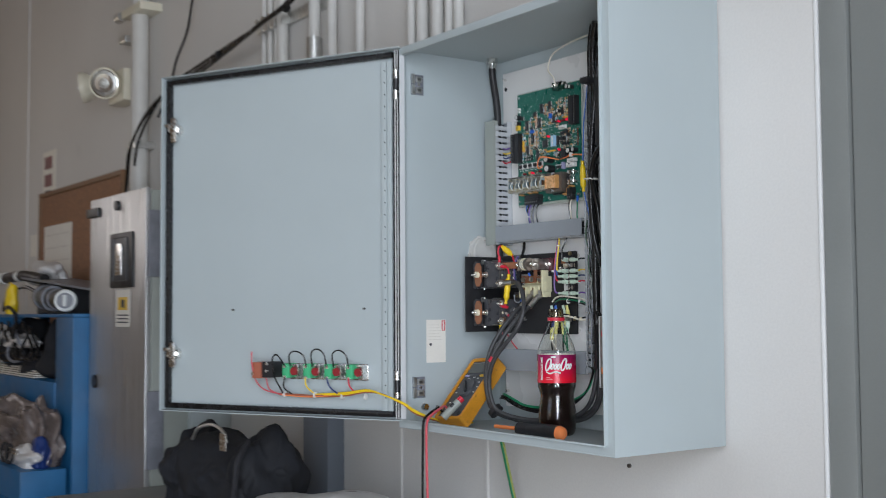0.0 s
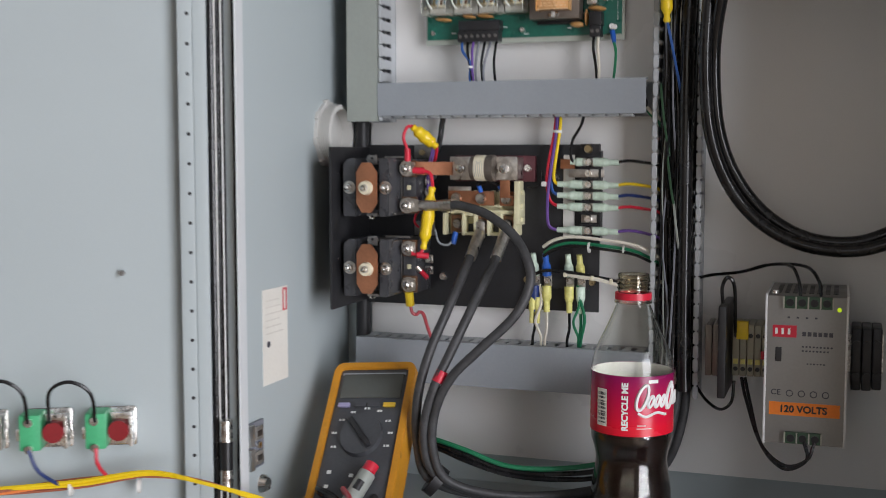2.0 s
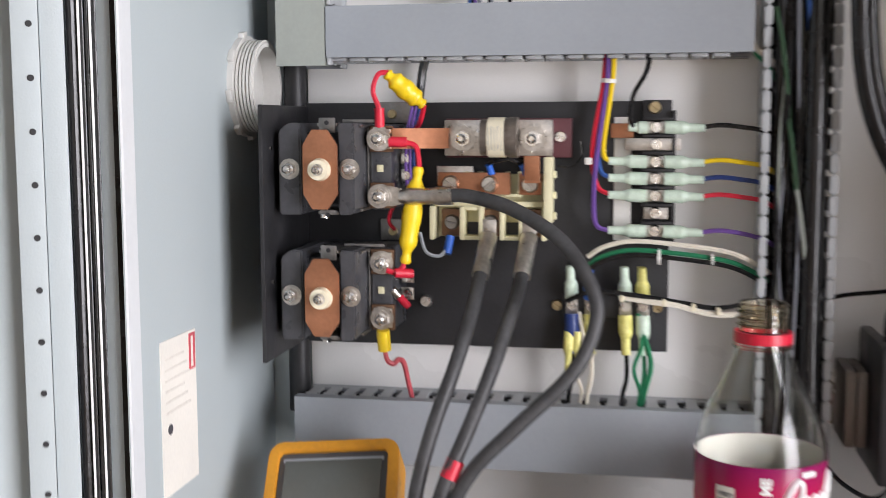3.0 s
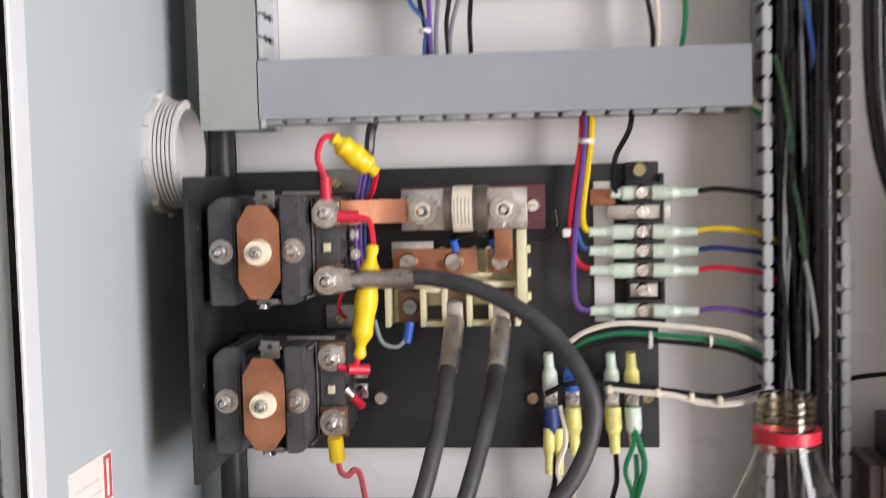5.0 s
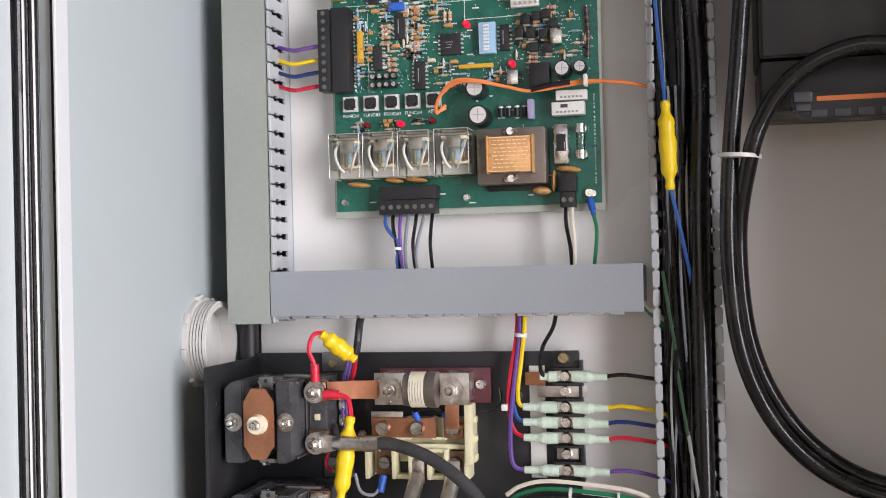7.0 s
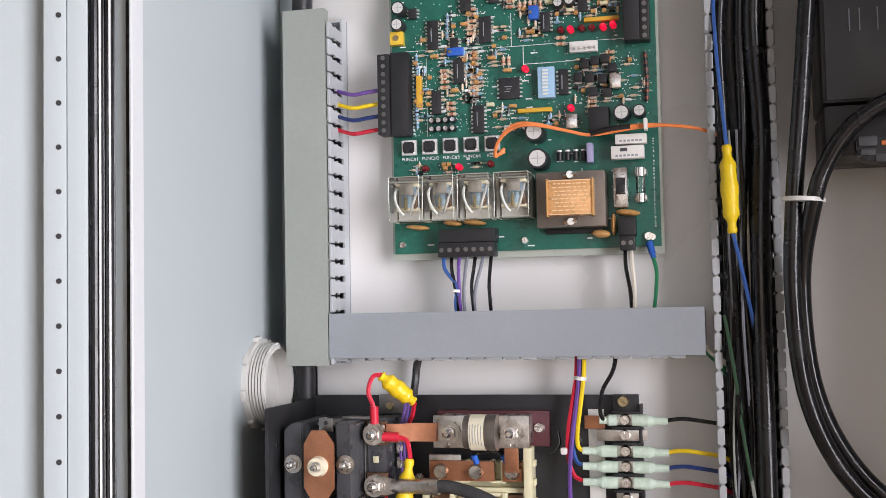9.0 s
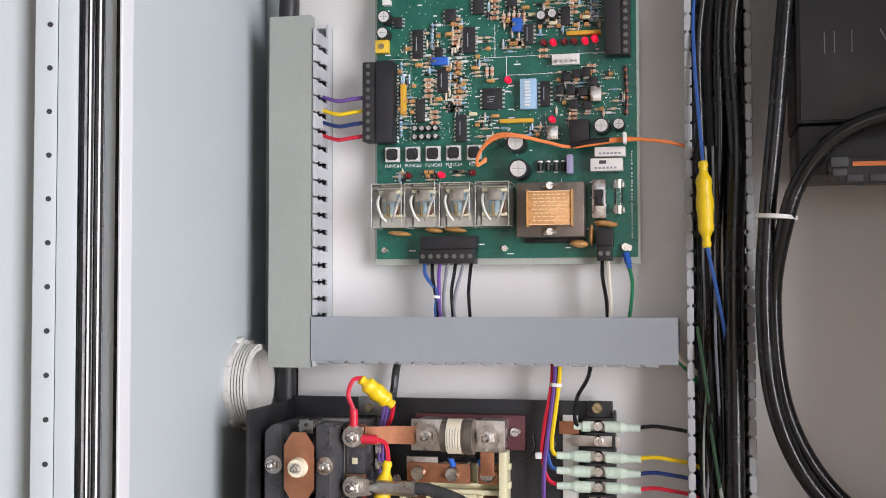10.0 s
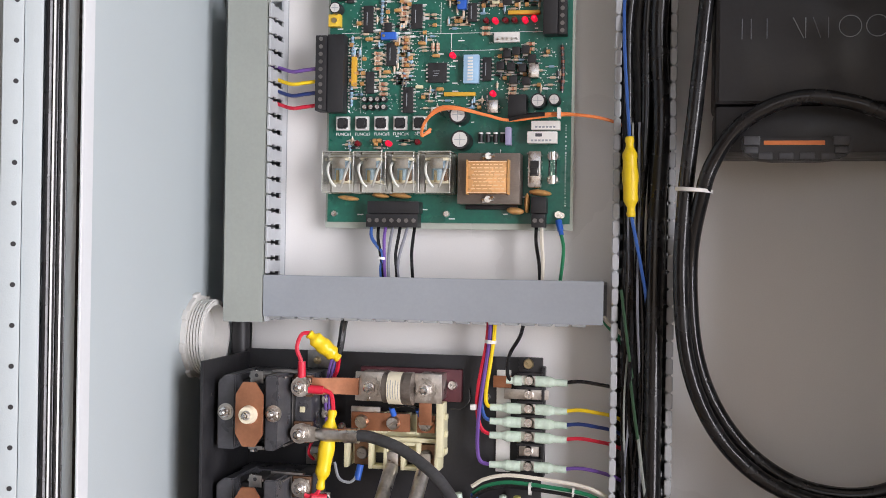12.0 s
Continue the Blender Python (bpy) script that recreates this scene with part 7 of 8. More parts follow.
# ---- multimeter leaning on the left side ----
meter = thing("multimeter", "charcoal multimeter in worn amber holster, leaning", "multimeter", (0.078, -0.178, Z0 + T))
mb, mt = Vector((0.0865, -0.184, 1.092)), Vector((0.0705, -0.072, 1.2065))
mz = (mt - mb).normalized()
mx = Vector((0.086, 0.009, 0.008))
mx = (mx - mz * mx.dot(mz)).normalized()
my = mz.cross(mx)
ML = (mt - mb).length
MM = Matrix(((mx.x, my.x, mz.x, mb.x), (mx.y, my.y, mz.y, mb.y), (mx.z, my.z, mz.z, mb.z), (0, 0, 0, 1))) @ Matrix.Diagonal((0.90, 1, 1, 1))

def mpart(name, bm, material, parent, label=""):
    bmesh.ops.transform(bm, matrix=MM, verts=bm.verts)
    return part(name, bm, material, parent, label)

def shifted(pts):
    return [(x, z + ML / 2) for x, z in pts]
mpart("holster", ring_plate(shifted(rounded(0.0455, ML / 2, 0.010)), shifted(rounded(0.0380, ML / 2 - 0.0070, 0.005)), -0.0130, 0.015, 0.0008), "fluke", meter, "worn amber rubber holster")
mpart("holster_back", prism(shifted(rounded(0.0440, ML / 2 - 0.001, 0.009)), 0.0110, 0.0148), "fluke", meter, "worn amber holster back")
face = mpart("face", block((-0.0380, -0.010, 0.0070), (0.0380, 0.0110, ML - 0.0070), 0.001), "meter", meter, "charcoal front")
mpart("screen", block((-0.0335, -0.0112, ML * 0.755), (0.0335, -0.010, ML * 0.920), 0.0005), "lcd", face, "grey display")
mpart("screen_bezel", block((-0.0350, -0.0106, ML * 0.915), (0.0350, -0.010, ML * 0.930)), "duct", face)
for x0, m in ((-0.033, "lav"), (-0.015, "meter"), (0.000, "meter"), (0.017, "ykey")):
    mpart("key", block((x0, -0.0125, ML * 0.690), (x0 + 0.013, -0.010, ML * 0.718), 0.0006), m, face)
dial = mpart("dial", cyl((0, -0.010, ML * 0.50), (0, -0.0155, ML * 0.50), 0.0225, 0.0215, 30), "meter", face, "rotary dial")
kn = block((-0.0028, -0.021, -0.019), (0.0028, -0.0155, 0.019), 0.0014)
bmesh.ops.transform(kn, matrix=Matrix.Translation((0, 0, ML * 0.50)) @ Matrix.Rotation(radians(-42), 4, "Y"), verts=kn.verts)
mpart("knob", kn, "black", dial, "narrow black pointer")
for k in range(9):
    a = radians(-112 + 28 * k)
    c = Vector((0.0305 * math.sin(a), -0.0102, ML * 0.50 + 0.0295 * math.cos(a)))
    for j in range(2):
        o = Vector((-0.0030 + 0.0032 * j, 0, 0.0006 * (k % 3) - 0.0006))
        mpart("dial_mark", block(c + o + Vector((0, -0.0003, -0.0010)), c + o + Vector((0.0020 + 0.0006 * ((k + j) % 2), 0, 0.0012))), "silk", face)
for x, z in ((-0.027, 0.255), (-0.027, 0.165), (-0.003, 0.235)):
    mpart("jack_mark", block((x - 0.0022, -0.0103, ML * z), (x + 0.0022, -0.010, ML * z + 0.0036), 0.0002), "silk", face, "white jack marking")
for x in (-0.026, 0.0, 0.026):
    mpart("jack", cyl((x, -0.010, ML * 0.10), (x, -0.0112, ML * 0.10), 0.0052, 0.0048, 18), "black", face, "black input jack")
leads_t = thing("test_leads", "red and black test leads hanging over the lip", "test leads", (0.05, -0.25, 1.05))
for k, (m, x) in enumerate((("rubber", 0.106), ("pink_red", 0.118))):
    part("lead", tube([tuple(MM @ Vector((-0.026 + 0.026 * k, -0.013, ML * 0.10))), tuple(MM @ Vector((-0.024 + 0.026 * k, -0.032, ML * 0.09))), (x - 0.012, -0.222, 1.122), (x - 0.004, -0.247, 1.112), (x, -0.2605, 1.098), (x, -0.262, 1.05), (x - 0.002 + 0.006 * k, -0.262, 0.93), (x - 0.002 + 0.008 * k, -0.260, 0.80), (x + 0.01, -0.25, 0.50), (x + 0.02, -0.24, 0.10), (x + 0.04, -0.24, 0.006)], 0.0025, 7), m, leads_t)
pb = part("probe", tube([tuple(MM @ Vector((0.000, -0.019, -0.004))), tuple(MM @ Vector((0.014, -0.020, 0.026))), tuple(MM @ Vector((0.0185, -0.020, 0.0365)))], 0.0078, 14), "duct_old", leads_t, "grey probe handle")
part("probe_tip", tube([tuple(MM @ Vector((0.0180, -0.0205, 0.0355))), tuple(MM @ Vector((0.0222, -0.0205, 0.0455)))], 0.0064, 14), "red", pb, "red probe collar")
part("probe_grip", tube([tuple(MM @ Vector((0.0118, -0.0245, 0.0175))), tuple(MM @ Vector((0.0158, -0.0245, 0.0262)))], 0.0042, 10), "black", pb, "black rubber inset")

# ---- screwdriver on the enclosure floor ----
sd = thing("screwdriver", "black-handled screwdriver with orange end cap, lying down", "screwdriver", (0.36, -0.19, Z0 + T))
p0, p1 = Vector((0.405, -0.1800, 1.0975)), Vector((0.305, -0.1870, 1.0975))
d = (p1 - p0).normalized()
bm = cyl(p0, p0 + d * 0.030, 0.0128, 0.0140, 10)
rod(bm, p0 + d * 0.030, p0 + d * 0.075, 0.0140, 0.0110, 10)
rod(bm, p0 + d * 0.075, p0 + d * 0.100, 0.0110, 0.0125, 10)
part("handle", bm, "black", sd, "fluted black handle")
part("end_cap", rod(cyl(p0 - d * 0.010, p0, 0.0105, 0.0128, 18), p0 - d * 0.013, p0 - d * 0.010, 0.006, 0.0105, 18), "orange", sd, "orange end cap")
part("shank", tube([p0 + d * 0.100, p0 + d * 0.165], 0.0035, 10), "orange", sd, "orange sleeved shank")

# ---- loose green wires on the floor of the enclosure ----
gw = thing("ground_wires", "green and black wires lying across the enclosure floor", "wires", (0.2, -0.09, 1.1))
for k in range(3):
    part("wire", tube([(0.112, -0.070 - 0.004 * k, 1.1440 - 0.004 * k), (0.135, -0.085, 1.1450 - 0.004 * k), (0.165, -0.092, 1.1400 - 0.005 * k), (0.205, -0.090, 1.1280 - 0.004 * k), (0.250, -0.080, 1.1270 - 0.005 * k), (0.295, -0.070, 1.1360 - 0.006 * k), (0.335, -0.050, 1.160), (0.342, -0.034, 1.21)], 0.0024, 7), "green" if k < 1 else "rubber", gw)
gd = thing("ground_wire", "green and yellow ground wire hanging below the enclosure", "wire", (-0.02, -0.06, 1.0))
part("wire", tube([(0.146, -0.11, 1.082), (0.143, -0.10, 1.055), (0.131, -0.08, 1.012), (0.112, -0.05, 0.95), (0.100, -0.020, 0.86), (0.098, -0.006, 0.60), (0.098, -0.006, 0.02)], 0.0046, 8), "ground_yellow", gd)
part("green_stripe", tube([(0.1492, -0.1145, 1.082), (0.1462, -0.1045, 1.055), (0.1342, -0.0845, 1.012), (0.1152, -0.0545, 0.95), (0.1032, -0.0245, 0.86), (0.1012, -0.0105, 0.60), (0.1012, -0.0105, 0.02)], 0.0022, 6), "green", gd)
# ---- along the wall beyond the door: conduits ----
def conduit(x, r, z0, z1, y=None, material="emt"):
    y = WALL_Y - r - 0.012 if y is None else y
    e = thing("conduit", "grey painted steel conduit running up the wall", "conduit", (x, y, z0), group="conduits on the wall")
    part("pipe", tube([(x, y, z0), (x, y, (z0 + z1) / 2), (x, y, z1)], r, 14, 2), material, e)
    part("strap", block((x - r - 0.012, y - r - 0.002, z0 + 0.30), (x + r + 0.012, WALL_Y, z0 + 0.325), 0.002), "galv", e, "galvanised strap")
    return e

for x, r in ((-1.080, 0.0095), (-1.040, 0.0095), (-0.998, 0.0095), (-0.952, 0.016), (-0.675, 0.0135), (-0.536, 0.0125), (-0.300, 0.012), (-0.252, 0.0145), (-0.190, 0.0150), (-0.150, 0.0105), (-0.112, 0.012)):
    conduit(x, r, 1.30, TOP)
big = conduit(-0.765, 0.017, 1.30, TOP, material="emt")
part("coupling", cyl((-0.765, WALL_Y - 0.029, 1.99), (-0.765, WALL_Y - 0.029, 2.05), 0.022, n=16), "galv", big, "conduit coupling")
strut = thing("strut_channel", "short galvanised strut with conduit clamps", "strut", (-1.0, WALL_Y, 2.14))
part("channel", block((-1.13, WALL_Y - 0.011, 2.130), (-0.72, WALL_Y, 2.165), 0.001), "galv", strut)
for x in (-1.080, -1.040, -0.998, -0.952):
    part("clamp", block((x - 0.016, WALL_Y - 0.040, 2.125), (x + 0.016, WALL_Y - 0.010, 2.150), 0.003), "galv", strut)
    part("clamp_bolt", cyl((x, WALL_Y - 0.040, 2.16), (x, WALL_Y - 0.05, 2.16), 0.006, n=8), "zinc", strut)
main = conduit(-2.03, 0.031, 1.60, TOP, y=-0.03)
part("clamp", block((-2.12, -0.068, 2.385), (-1.93, WALL_Y, 2.415), 0.004), "ivory", main, "pale pipe clamp")
part("clamp_bolt", cyl((-2.13, -0.06, 2.40), (-2.18, -0.06, 2.40), 0.018, n=10), "galv", main)
part("bracket", block((-2.20, -0.05, 2.31), (-2.13, WALL_Y, 2.335), 0.004), "galv", main)

swag = thing("black_cables", "bundle of black cables swagged along the wall", "cables", (-1.5, -0.04, 2.0))
for k in range(3):
    o = 0.012 * k
    w = 0.045 * (k == 2)
    part("cable", tube([(-2.16 + o * 0.7 + w, -0.025, 1.45), (-2.15 + o * 0.7 + w, -0.035 - 0.004 * k, 1.70), (-2.13 + o + w, -0.04, 1.80), (-2.00 + o + w, -0.075, 1.90 + o * 0.4 - w * 0.4), (-1.83, -0.078, 1.990 + 0.008 * (k % 2) - w * 0.5), (-1.68, -0.06, 2.045 + o * 0.7), (-1.45, -0.045, 2.075 + 0.013 * (k % 3)), (-1.15, -0.060, 2.105 + o * 0.5), (-0.95, -0.072, 2.125 + 0.006 * (k % 2)), (-0.76, -0.070, 2.155 + o * 0.5), (-0.55, -0.05, 2.26), (-0.40, -0.03, 2.42)], 0.0046, 8), "rubber", swag)
for x, z in ((-1.60, 2.062), (-1.30, 2.100), (-0.86, 2.148)):
    part("cable_tie", cyl((x - 0.004, -0.052, z), (x + 0.004, -0.052, z + 0.002), 0.0135, n=12), "black", swag)
thin = thing("thin_cable", "single thin black cable hanging down the wall", "cable", (-1.6, -0.03, 2.1))
part("cable", tube([(-1.50, -0.01, 2.70), (-1.535, -0.02, 2.42), (-1.56, -0.03, 2.33), (-1.60, -0.03, 2.24), (-1.69, -0.03, 2.16), (-1.74, -0.03, 2.09), (-1.80, -0.05, 1.98)], 0.0042, 7), "rubber", thin)

# ---- emergency light ----
em = thing("emergency_light", "ivory twin-head emergency light on the wall", "emergency light", (-2.2, WALL_Y, 2.07))
part("housing", block((-2.30, -0.052, 2.095), (-2.135, WALL_Y, 2.215), 0.008), "ivory", em)
for x, y, d in ((-2.185, -0.100, Vector((0.72, -0.62, -0.20))), (-2.40, -0.105, Vector((-0.45, -0.85, -0.15)))):
    d.normalize()
    c = Vector((x, y, 2.158 if x > -2.3 else 2.178))
    h = part("lamp_head", rod(cyl(c - d * 0.045, c, 0.030, 0.058, 24), c, c + d * 0.018, 0.058, 0.058, 24), "ivory", em, "ivory lamp head")
    rf = part("reflector", rod(cyl(c + d * 0.018, c + d * 0.0195, 0.051, 0.047, 28), c + d * 0.0195, c + d * 0.0225, 0.043, 0.018, 28), "chrome", h, "chrome reflector behind clear lens")
    part("ring", rod(cyl(c + d * 0.0195, c + d * 0.0205, 0.0465, 0.0445, 28), c + d * 0.0225, c + d * 0.0232, 0.019, 0.017, 20), "galv", rf, "dark moulded ring")
    part("bulb", cyl(c + d * 0.0225, c + d * 0.030, 0.008, 0.005, 12), "silk", h)
    part("arm", tube([(-2.24, -0.03, 2.14), tuple(c - d * 0.03)], 0.012, 10), "ivory", em)

# ---- stainless cabinet ----
cab = thing("stainless_cabinet", "brushed stainless electrical cabinet on the wall", "cabinet", (-1.62, WALL_Y, 0.55))
part("body", block((-1.87, -0.235, 0.55), (-1.365, WALL_Y - 0.002, 1.683), 0.004), "duct_old", cab, "grey-green cabinet side")
dr = part("door", block((-1.882, -0.252, 0.545), (-1.372, -0.235, 1.690), 0.004), "stainless", cab, "brushed stainless door")
part("handle_plate", block((-1.668, -0.259, 1.392), (-1.468, -0.252, 1.563), 0.006), "black", dr, "dark recessed handle plate")
part("handle_well", block((-1.630, -0.2605, 1.412), (-1.505, -0.259, 1.548), 0.004), "meter", dr)
part("handle", block((-1.595, -0.268, 1.430), (-1.545, -0.2605, 1.530), 0.004), "zinc", dr, "steel lever")
part("lock", cyl((-1.612, -0.252, 1.652), (-1.612, -0.262, 1.652), 0.016, n=16), "black", dr)
part("hasp", block((-1.895, -0.262, 1.630), (-1.780, -0.252, 1.660), 0.003), "black", dr, "black latch")
st = part("warning_sticker", block((-1.625, -0.2530, 1.270), (-1.500, -0.2522, 1.385)), "paper", dr, "white sticker with yellow warning")
part("warning_patch", block((-1.605, -0.2534, 1.322), (-1.520, -0.2530, 1.362)), "ykey", st)
part("warning_mark", block((-1.575, -0.2538, 1.330), (-1.545, -0.2534, 1.354)), "ink", st)
for k in range(3):
    part("print_line", block((-1.612, -0.2534, 1.282 + 0.011 * k), (-1.512, -0.2530, 1.286 + 0.011 * k)), "ink", st)
for z0, z1 in ((0.85, 1.08), (1.42, 1.62)):
    part("side_hinge", block((-1.366, -0.250, z0), (-1.352, -0.20, z1), 0.003), "charger", cab)
part("side_flange", block((-1.365, -0.120, 0.55), (-1.340, WALL_Y - 0.002, 1.683), 0.003), "box_paint", cab, "grey side flange")
part("dark_button", cyl((-1.815, -0.252, 1.09), (-1.815, -0.258, 1.09), 0.022, n=16), "black", dr)

# ---- cork board and papers ----
ck = thing("cork_board", "brown cork notice board on the wall", "notice board", (-2.8, WALL_Y, 1.12))
part("cork", block((-3.32, -0.002, 1.12), (-2.28, WALL_Y, 1.835), 0.002), "cork", ck)
fr = bmesh.new()
for a, b in (((-3.345, -0.010, 1.10), (-3.32, WALL_Y, 1.855)), ((-2.28, -0.010, 1.10), (-2.268, WALL_Y, 1.855)), ((-3.32, -0.010, 1.835), (-2.28, WALL_Y, 1.855)), ((-3.32, -0.010, 1.10), (-2.28, WALL_Y, 1.12))):
    cube(fr, a, b, 0.002)
part("frame", fr, "wood", ck, "narrow wooden frame")

def sheet(name, x0, x1, z0, z1, y, label, lines=4, tilt=0.0):
    e = thing(name, label, "paper", ((x0 + x1) / 2, y, z0))
    part("sheet", prism([(x0, z0), (x1, z0 + tilt), (x1, z1 + tilt), (x0, z1)], y - 0.0015, y), "paper", e)
    for k in range(lines):
        z = z1 - (z1 - z0) * (k + 0.8) / (lines + 0.6)
        part("print_line", block((x0 + 0.02, y - 0.0025, z), (x1 - 0.03, y - 0.0018, z + 0.006)), "faint", e)
    return e

sheet("paper_note", -3.27, -2.88, 1.44, 1.70, -0.003, "curled white notice pinned to the cork board")
n2 = sheet("paper_sign", -3.36, -3.17, 1.84, 2.045, WALL_Y, "white paper sign with two dark red squares", 0)
for z in (1.885, 1.965):
    part("dark_square", block((-3.33, WALL_Y - 0.003, z), (-3.22, WALL_Y - 0.002, z + 0.055)), "faded_red", n2)
part("print_line", block((-3.33, WALL_Y - 0.003, 1.855), (-3.24, WALL_Y - 0.002, 1.867)), "ink", n2)
for x, z in ((-3.55, 1.58), (-3.42, 1.50)):
    sheet("paper_note", x, x + 0.10, z, z + 0.10, WALL_Y, "small tan note stuck to the wall", 0)

# ---- blue shelf unit with clutter ----
rack = thing("blue_shelf_unit", "dark blue steel shelf unit full of clutter", "shelf unit", (-2.65, -0.30, 0))
part("side_panel", block((-2.09, -0.30, 0.0), (-1.900, -0.02, 1.300), 0.004), "rack_blue", rack)
part("side_panel", block((-3.55, -0.30, 0.0), (-3.50, -0.02, 1.300), 0.004), "rack_blue", rack)
part("drawer_front", block((-3.50, -0.305, 0.955), (-2.09, -0.02, 1.075), 0.004), "rack_blue", rack)
part("shelf", block((-3.50, -0.46, 0.70), (-1.92, -0.31, 0.80), 0.004), "rack_blue", rack)
for x in (-3.46, -1.98):
    part("shelf_leg", block((x, -0.45, 0.0), (x + 0.04, -0.41, 0.70), 0.002), "rack_blue", rack)
part("plinth", block((-3.50, -0.29, 0.0), (-2.09, -0.02, 0.12), 0.004), "rack_blue", rack)
part("yellow_label", block((-3.06, -0.3062, 0.965), (-2.93, -0.305, 1.030)), "ykey", rack, "yellow label")


def lump(name, at, size, material, label, category, seed, rough=0.28, freq=3.0, sub=4):
    """A soft, folded heap."""
    bm = bmesh.new()
    bmesh.ops.create_icosphere(bm, subdivisions=sub, radius=1.0)
    for v in bm.verts:
        n1 = noise.noise(v.co * freq * 0.5 + Vector((seed, 0, 0)))
        n2 = noise.ridged_multi_fractal(v.co * freq + Vector((seed, 3, 1)), 1.0, 2.0, 3, 0.8, 1.2) if rough else 0
        v.co *= 1 + rough * n1 + rough * 0.12 * (n2 - 1)
        v.co.z = max(v.co.z, -0.62)
        v.co = Vector((v.co.x * size[0], v.co.y * size[1], (v.co.z + 0.62) * size[2] / 1.6)) + Vector(at)
    return solo(name, bm, material, label, category)

EAST = Vector((0.90, -0.43, 0))
lump("plastic_bag", (-2.55, -0.35, 0.80), (0.40, 0.08, 0.20), "brown_bag", "crumpled smoky plastic bag on the blue shelf", "bag", 3, 0.5, 4.0, 5)
lump("plastic_bag", (-2.10, -0.35, 0.80), (0.15, 0.06, 0.21), "brown_bag", "dark crumpled plastic bag beside the larger one", "bag", 17, 0.5, 4.0, 5)
lump("white_bundle", (-2.60, -0.415, 0.80), (0.55, 0.025, 0.035), "poly", "flat white bundle on the blue shelf", "bundle", 9, 0.3)
lump("white_bundle", (-2.06, -0.405, 0.80), (0.12, 0.03, 0.07), "poly", "small white cloth bundle hanging over the shelf", "bundle", 19, 0.5)
lump("blue_pouch", (-1.98, -0.38, 0.80), (0.04, 0.03, 0.10), "navy", "dark blue pouch on the shelf", "pouch", 23, 0.4)
hk = thing("scissors", "dark-handled scissors lying on the white bundle", "scissors", (-2.10, -0.31, 0.86))
for k in (-1, 1):
    part("loop", tube([tuple(Vector((-2.14 + 0.03 * k, -0.445, 0.840)) + 0.030 * Vector((0.43 * math.cos(a), 0.9 * math.cos(a) * 0.3, math.sin(a)))) for a in (2 * math.pi * i / 10 for i in range(11))], 0.006, 7), "black", hk)
    part("blade", block((-2.13, -0.447, 0.850 + 0.006 * k), (-2.02, -0.443, 0.858 + 0.006 * k), 0.001), "zinc", hk)

pap = thing("paper_stack", "loose stack of pale papers on the shelf unit", "papers", (-2.9, -0.18, 1.075))
for k in range(5):
    part("sheet", prism([(-3.45 + 0.05 * k, 1.076 + 0.006 * k), (-2.40 - 0.03 * k, 1.076 + 0.006 * k), (-2.40 - 0.03 * k, 1.080 + 0.006 * k), (-3.45 + 0.05 * k, 1.080 + 0.006 * k)], -0.29 + 0.014 * k, -0.05), "paper", pap)
lump("crumpled_papers", (-3.30, -0.20, 1.106), (0.24, 0.10, 0.15), "poly", "crumpled grey packaging on the papers", "packaging", 5, 0.5, 4.0, 5)
lump("crumpled_papers", (-2.72, -0.24, 1.180), (0.17, 0.05, 0.055), "poly", "crumpled white packaging among the tools", "packaging", 8, 0.5, 4.0, 5)
# black heaps added for the niche's dark clutter and missing shade
for x, w, h, sd0 in ((-2.95, 0.17, 0.20, 33), (-2.62, 0.16, 0.11, 36), (-2.40, 0.13, 0.20, 39), (-2.20, 0.10, 0.17, 47)):
    lump("niche_filler", (x, -0.15, 1.074), (w, 0.10, h), "cloth", "black cloth heap added to darken the cluttered niche", "pouch", sd0, 0.5, 3.5, 5)
coil_c = thing("coiled_cord", "loose coil of black cord hanging among the tools", "cord", (-2.8, -0.29, 1.11))
for k in range(5):
    c = Vector((-2.86 + 0.10 * k, -0.285, 1.215 - 0.012 * (k % 3)))
    rr = 0.050 + 0.012 * (k % 2)
    part("turn", tube([tuple(c + rr * Vector((1.6 * math.cos(a), -0.25 * math.sin(2 * a), 1.25 * math.sin(a)))) for a in (2 * math.pi * i / 12 for i in range(13))], 0.0055, 7), "rubber" if k != 2 else "charger", coil_c)
tray = thing("tool_shelf", "blue steel top shelf of the unit with a raised edge", "shelf", (-2.55, -0.17, 1.30))
part("board", block((-3.00, -0.30, 1.300), (-1.90, -0.03, 1.312), 0.002), "rack_blue", tray)
for x in (-3.00, -2.30):
    part("leg", block((x, -0.10, 1.100), (x + 0.02, -0.06, 1.300)), "rack_blue", tray)
pane = thing("grey_panel", "thin grey panel lying aslant over the tools", "panel", (-2.40, -0.15, 1.40))
part("sheet", prism([(-2.80, 1.462), (-1.95, 1.398), (-1.95, 1.390), (-2.80, 1.454)], -0.23, -0.04, 0.001), "charger", pane)
grinder = thing("power_tool", "black power tool with a white collar lying on the shelf", "power tool", (-2.4, -0.2, 1.312))
g0, g1 = Vector((-2.60, -0.20, 1.380)), Vector((-2.11, -0.262, 1.358))
gd0 = (g1 - g0).normalized()
part("motor", rod(rod(cyl(g0, g0.lerp(g1, 0.45), 0.040, 0.046, 20), g0.lerp(g1, 0.45), g0.lerp(g1, 0.6), 0.046, 0.034, 20), g0.lerp(g1, 0.6), g1, 0.034, 0.040, 20), "black", grinder, "dark motor housing")
for t in (0.12, 0.30, 0.48, 0.66):
    part("band", cyl(g0.lerp(g1, t), g0.lerp(g1, t + 0.06), 0.0475 - 0.008 * (t > 0.5), n=20), "charger" if t != 0.30 else "meter", grinder, "dark grey band")
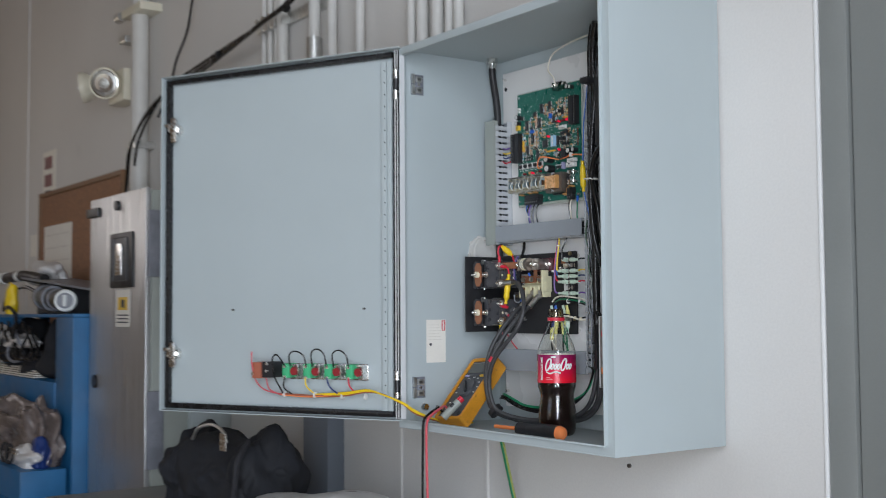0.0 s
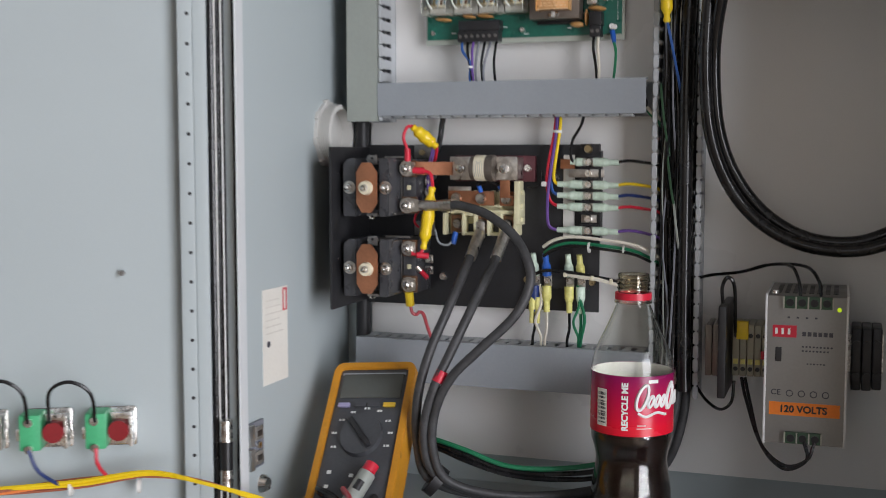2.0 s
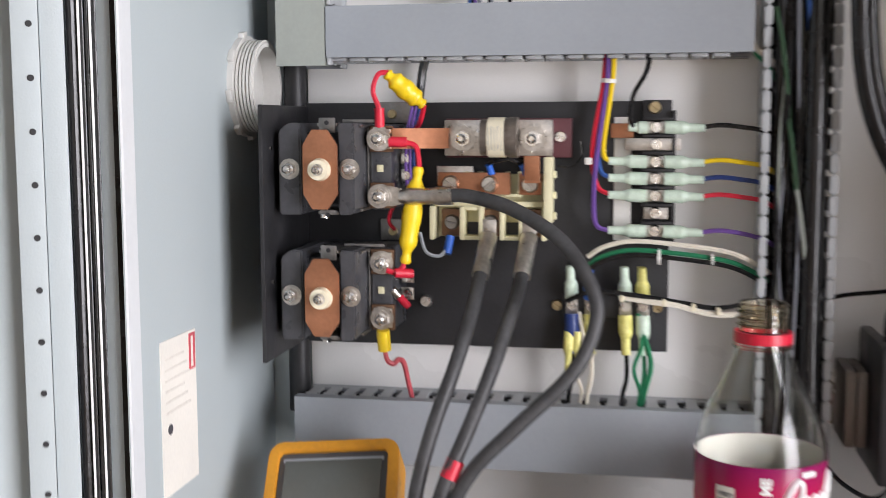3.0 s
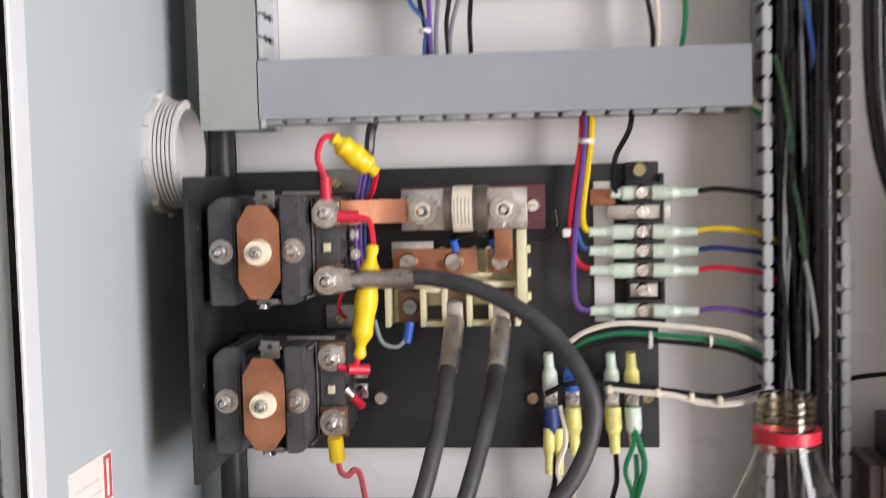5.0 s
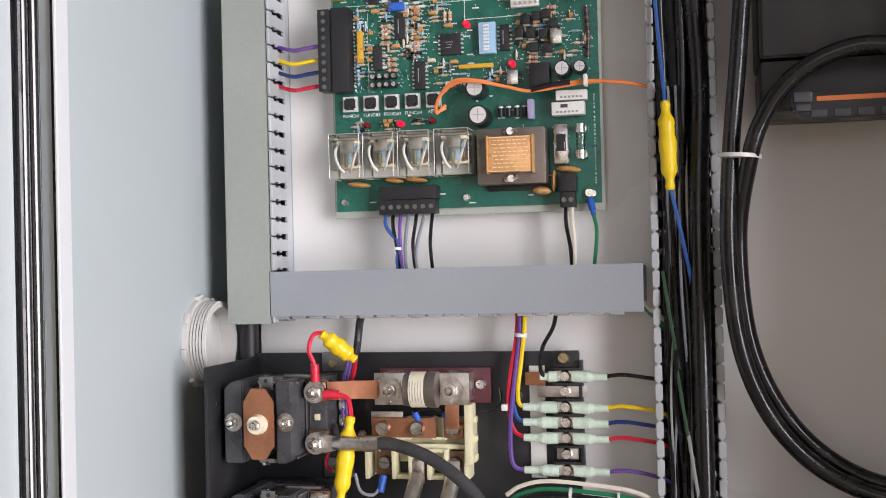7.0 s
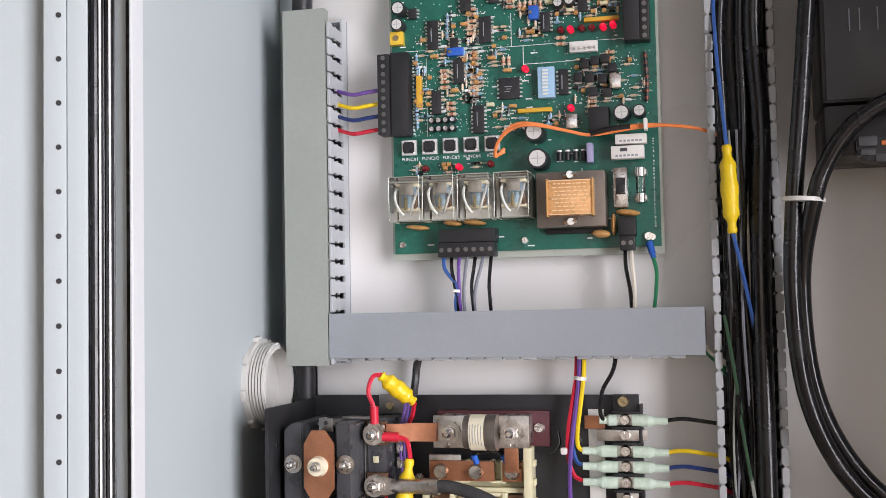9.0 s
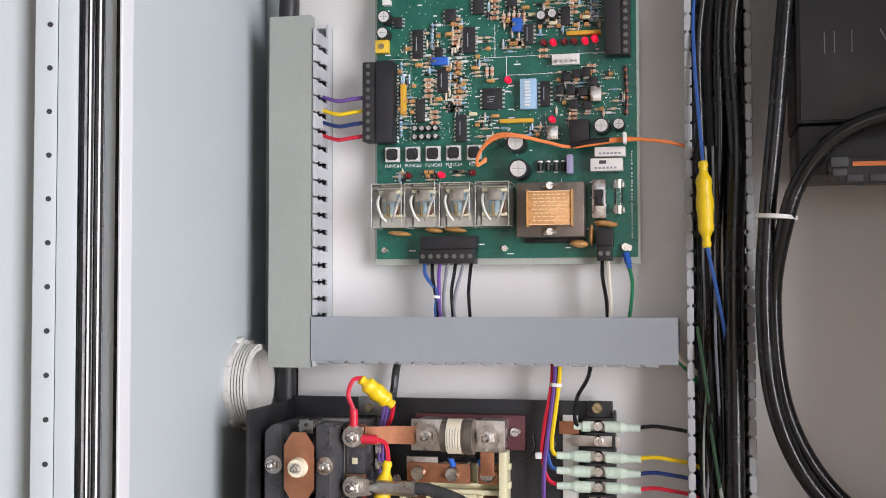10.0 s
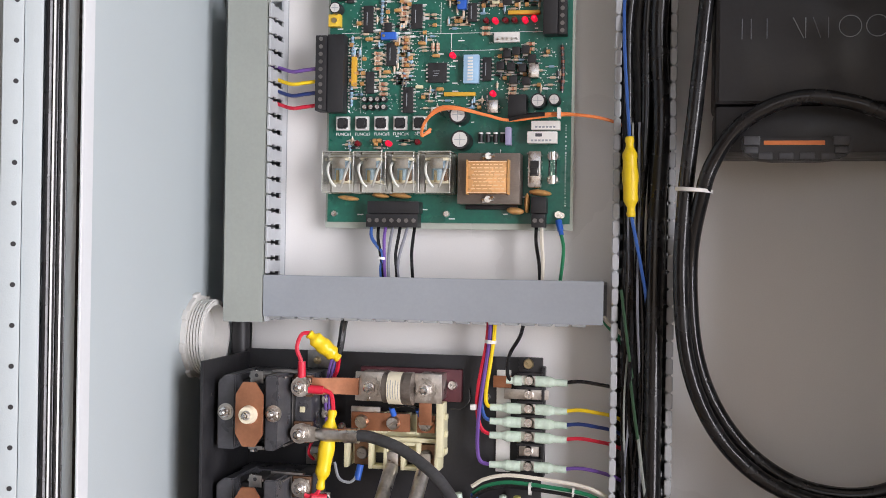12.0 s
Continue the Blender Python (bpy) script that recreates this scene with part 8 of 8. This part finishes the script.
rim0 = g1 + EAST * 0.004
part("collar", rod(cyl(g1 - EAST * 0.03, rim0, 0.030, 0.040, 24), rim0, rim0 + EAST * 0.008, 0.040, 0.037, 24), "silk", grinder, "white oval collar")
part("collar_core", cyl(rim0 + EAST * 0.0075, rim0 + EAST * 0.012, 0.028, n=20), "charger", grinder)
part("collar_bar", block(tuple(rim0 + EAST * 0.013 + Vector((-0.004, -0.008, -0.020))), tuple(rim0 + EAST * 0.013 + Vector((0.004, 0.006, 0.020))), 0.003), "silk", grinder)
part("cord", tube([tuple(g0), (-2.74, -0.23, 1.42), (-2.82, -0.27, 1.39), (-2.78, -0.30, 1.33), (-2.66, -0.31, 1.34), (-2.56, -0.31, 1.30), (-2.60, -0.31, 1.22)], 0.007, 8), "rubber", grinder)
lump("yellow_bag", (-2.72, -0.285, 1.312), (0.030, 0.025, 0.12), "yellow", "folded yellow bag standing on the shelf", "bag", 12, 0.35)
lump("white_cloth", (-2.78, -0.13, 1.43), (0.16, 0.07, 0.10), "poly", "crumpled white cloth on top of the tools", "cloth", 14, 0.4, 3.0, 5)
roll = thing("paper_roll", "black and white roll lying across the tools", "roll", (-2.95, -0.20, 1.46))
part("roll", tube([(-3.10, -0.22, 1.462), (-2.85, -0.21, 1.468), (-2.58, -0.20, 1.445)], 0.022, 14), "black", roll)
part("end", cyl((-3.12, -0.22, 1.462), (-3.06, -0.219, 1.463), 0.025, n=16), "silk", roll, "white end")
part("tape", cyl((-2.90, -0.212, 1.467), (-2.86, -0.21, 1.468), 0.0235, n=16), "silk", roll)
case = thing("tool_case", "dark tool case under the panel", "case", (-2.75, -0.12, 1.312))
part("case", block((-2.86, -0.15, 1.312), (-2.40, -0.04, 1.430), 0.012), "meter", case)
part("clasp", block((-2.66, -0.157, 1.37), (-2.58, -0.15, 1.40), 0.002), "silk", case)

# ---- bench below the door with a black bag ----
bench = thing("workbench", "plain grey bench below the open enclosure door", "workbench", (-0.55, -0.30, 0))
part("top", block((-1.30, -0.56, 0.775), (0.10, -0.06, 0.81), 0.004), "steel_door", bench)
for x in (-1.27, 0.03):
    for y in (-0.53, -0.12):
        part("leg", block((x, y, 0), (x + 0.04, y + 0.04, 0.775), 0.002), "steel_door", bench)
def heap(at, size, seed, rough, freq, sub):
    bm = bmesh.new()
    bmesh.ops.create_icosphere(bm, subdivisions=sub, radius=1.0)
    for v in bm.verts:
        n1 = noise.noise(v.co * freq * 0.5 + Vector((seed, 0, 0)))
        n2 = noise.ridged_multi_fractal(v.co * freq + Vector((seed, 3, 1)), 1.0, 2.0, 3, 0.8, 1.2)
        v.co *= 1 + rough * n1 + rough * 0.22 * (n2 - 1)
        v.co.z = max(v.co.z, -0.62)
        v.co = Vector((v.co.x * size[0], v.co.y * size[1], (v.co.z + 0.62) * size[2] / 1.6)) + Vector(at)
    return bm

sack = thing("black_bag", "slumped black fabric bag with a strap on the bench", "bag", (-0.76, -0.28, 0.81))
part("bag_body", heap((-0.75, -0.26, 0.81), (0.215, 0.13, 0.196), 21, 0.30, 3.2, 6), "cloth", sack)
part("bag_flap", heap((-0.875, -0.28, 0.81), (0.100, 0.11, 0.205), 44, 0.34, 3.6, 6), "cloth", sack, "folded flap")
part("bag_pocket", heap((-0.575, -0.25, 0.81), (0.075, 0.10, 0.215), 63, 0.30, 3.0, 6), "cloth", sack, "upright end pocket")
part("strap", tube([(-0.53, -0.36, 0.84), (-0.505, -0.365, 0.92), (-0.50, -0.36, 0.97), (-0.53, -0.32, 1.01)], 0.007, 6), "fabric_edge", sack, "webbing strap")
lump("white_sack", (-0.20, -0.27, 0.81), (0.30, 0.14, 0.112), "poly", "white plastic sack lying on the bench", "sack", 31, 0.25)
zipper = thing("key_ring", "shiny key ring and cord on the black bag", "keys", (-0.75, -0.33, 1.03))
part("cord", tube([(-0.76, -0.36, 1.000), (-0.70, -0.37, 1.032), (-0.62, -0.37, 1.046), (-0.56, -0.37, 1.035), (-0.52, -0.38, 1.015)], 0.004, 8), "galv", zipper)
part("key", block((-0.535, -0.39, 0.995), (-0.505, -0.386, 1.035), 0.001), "zinc", zipper)
solo("wall_screw", cyl((0.380, WALL_Y, 1.023), (0.380, WALL_Y - 0.004, 1.023), 0.004, n=10), "dark_steel", "small dark screw in the wall", "screw")
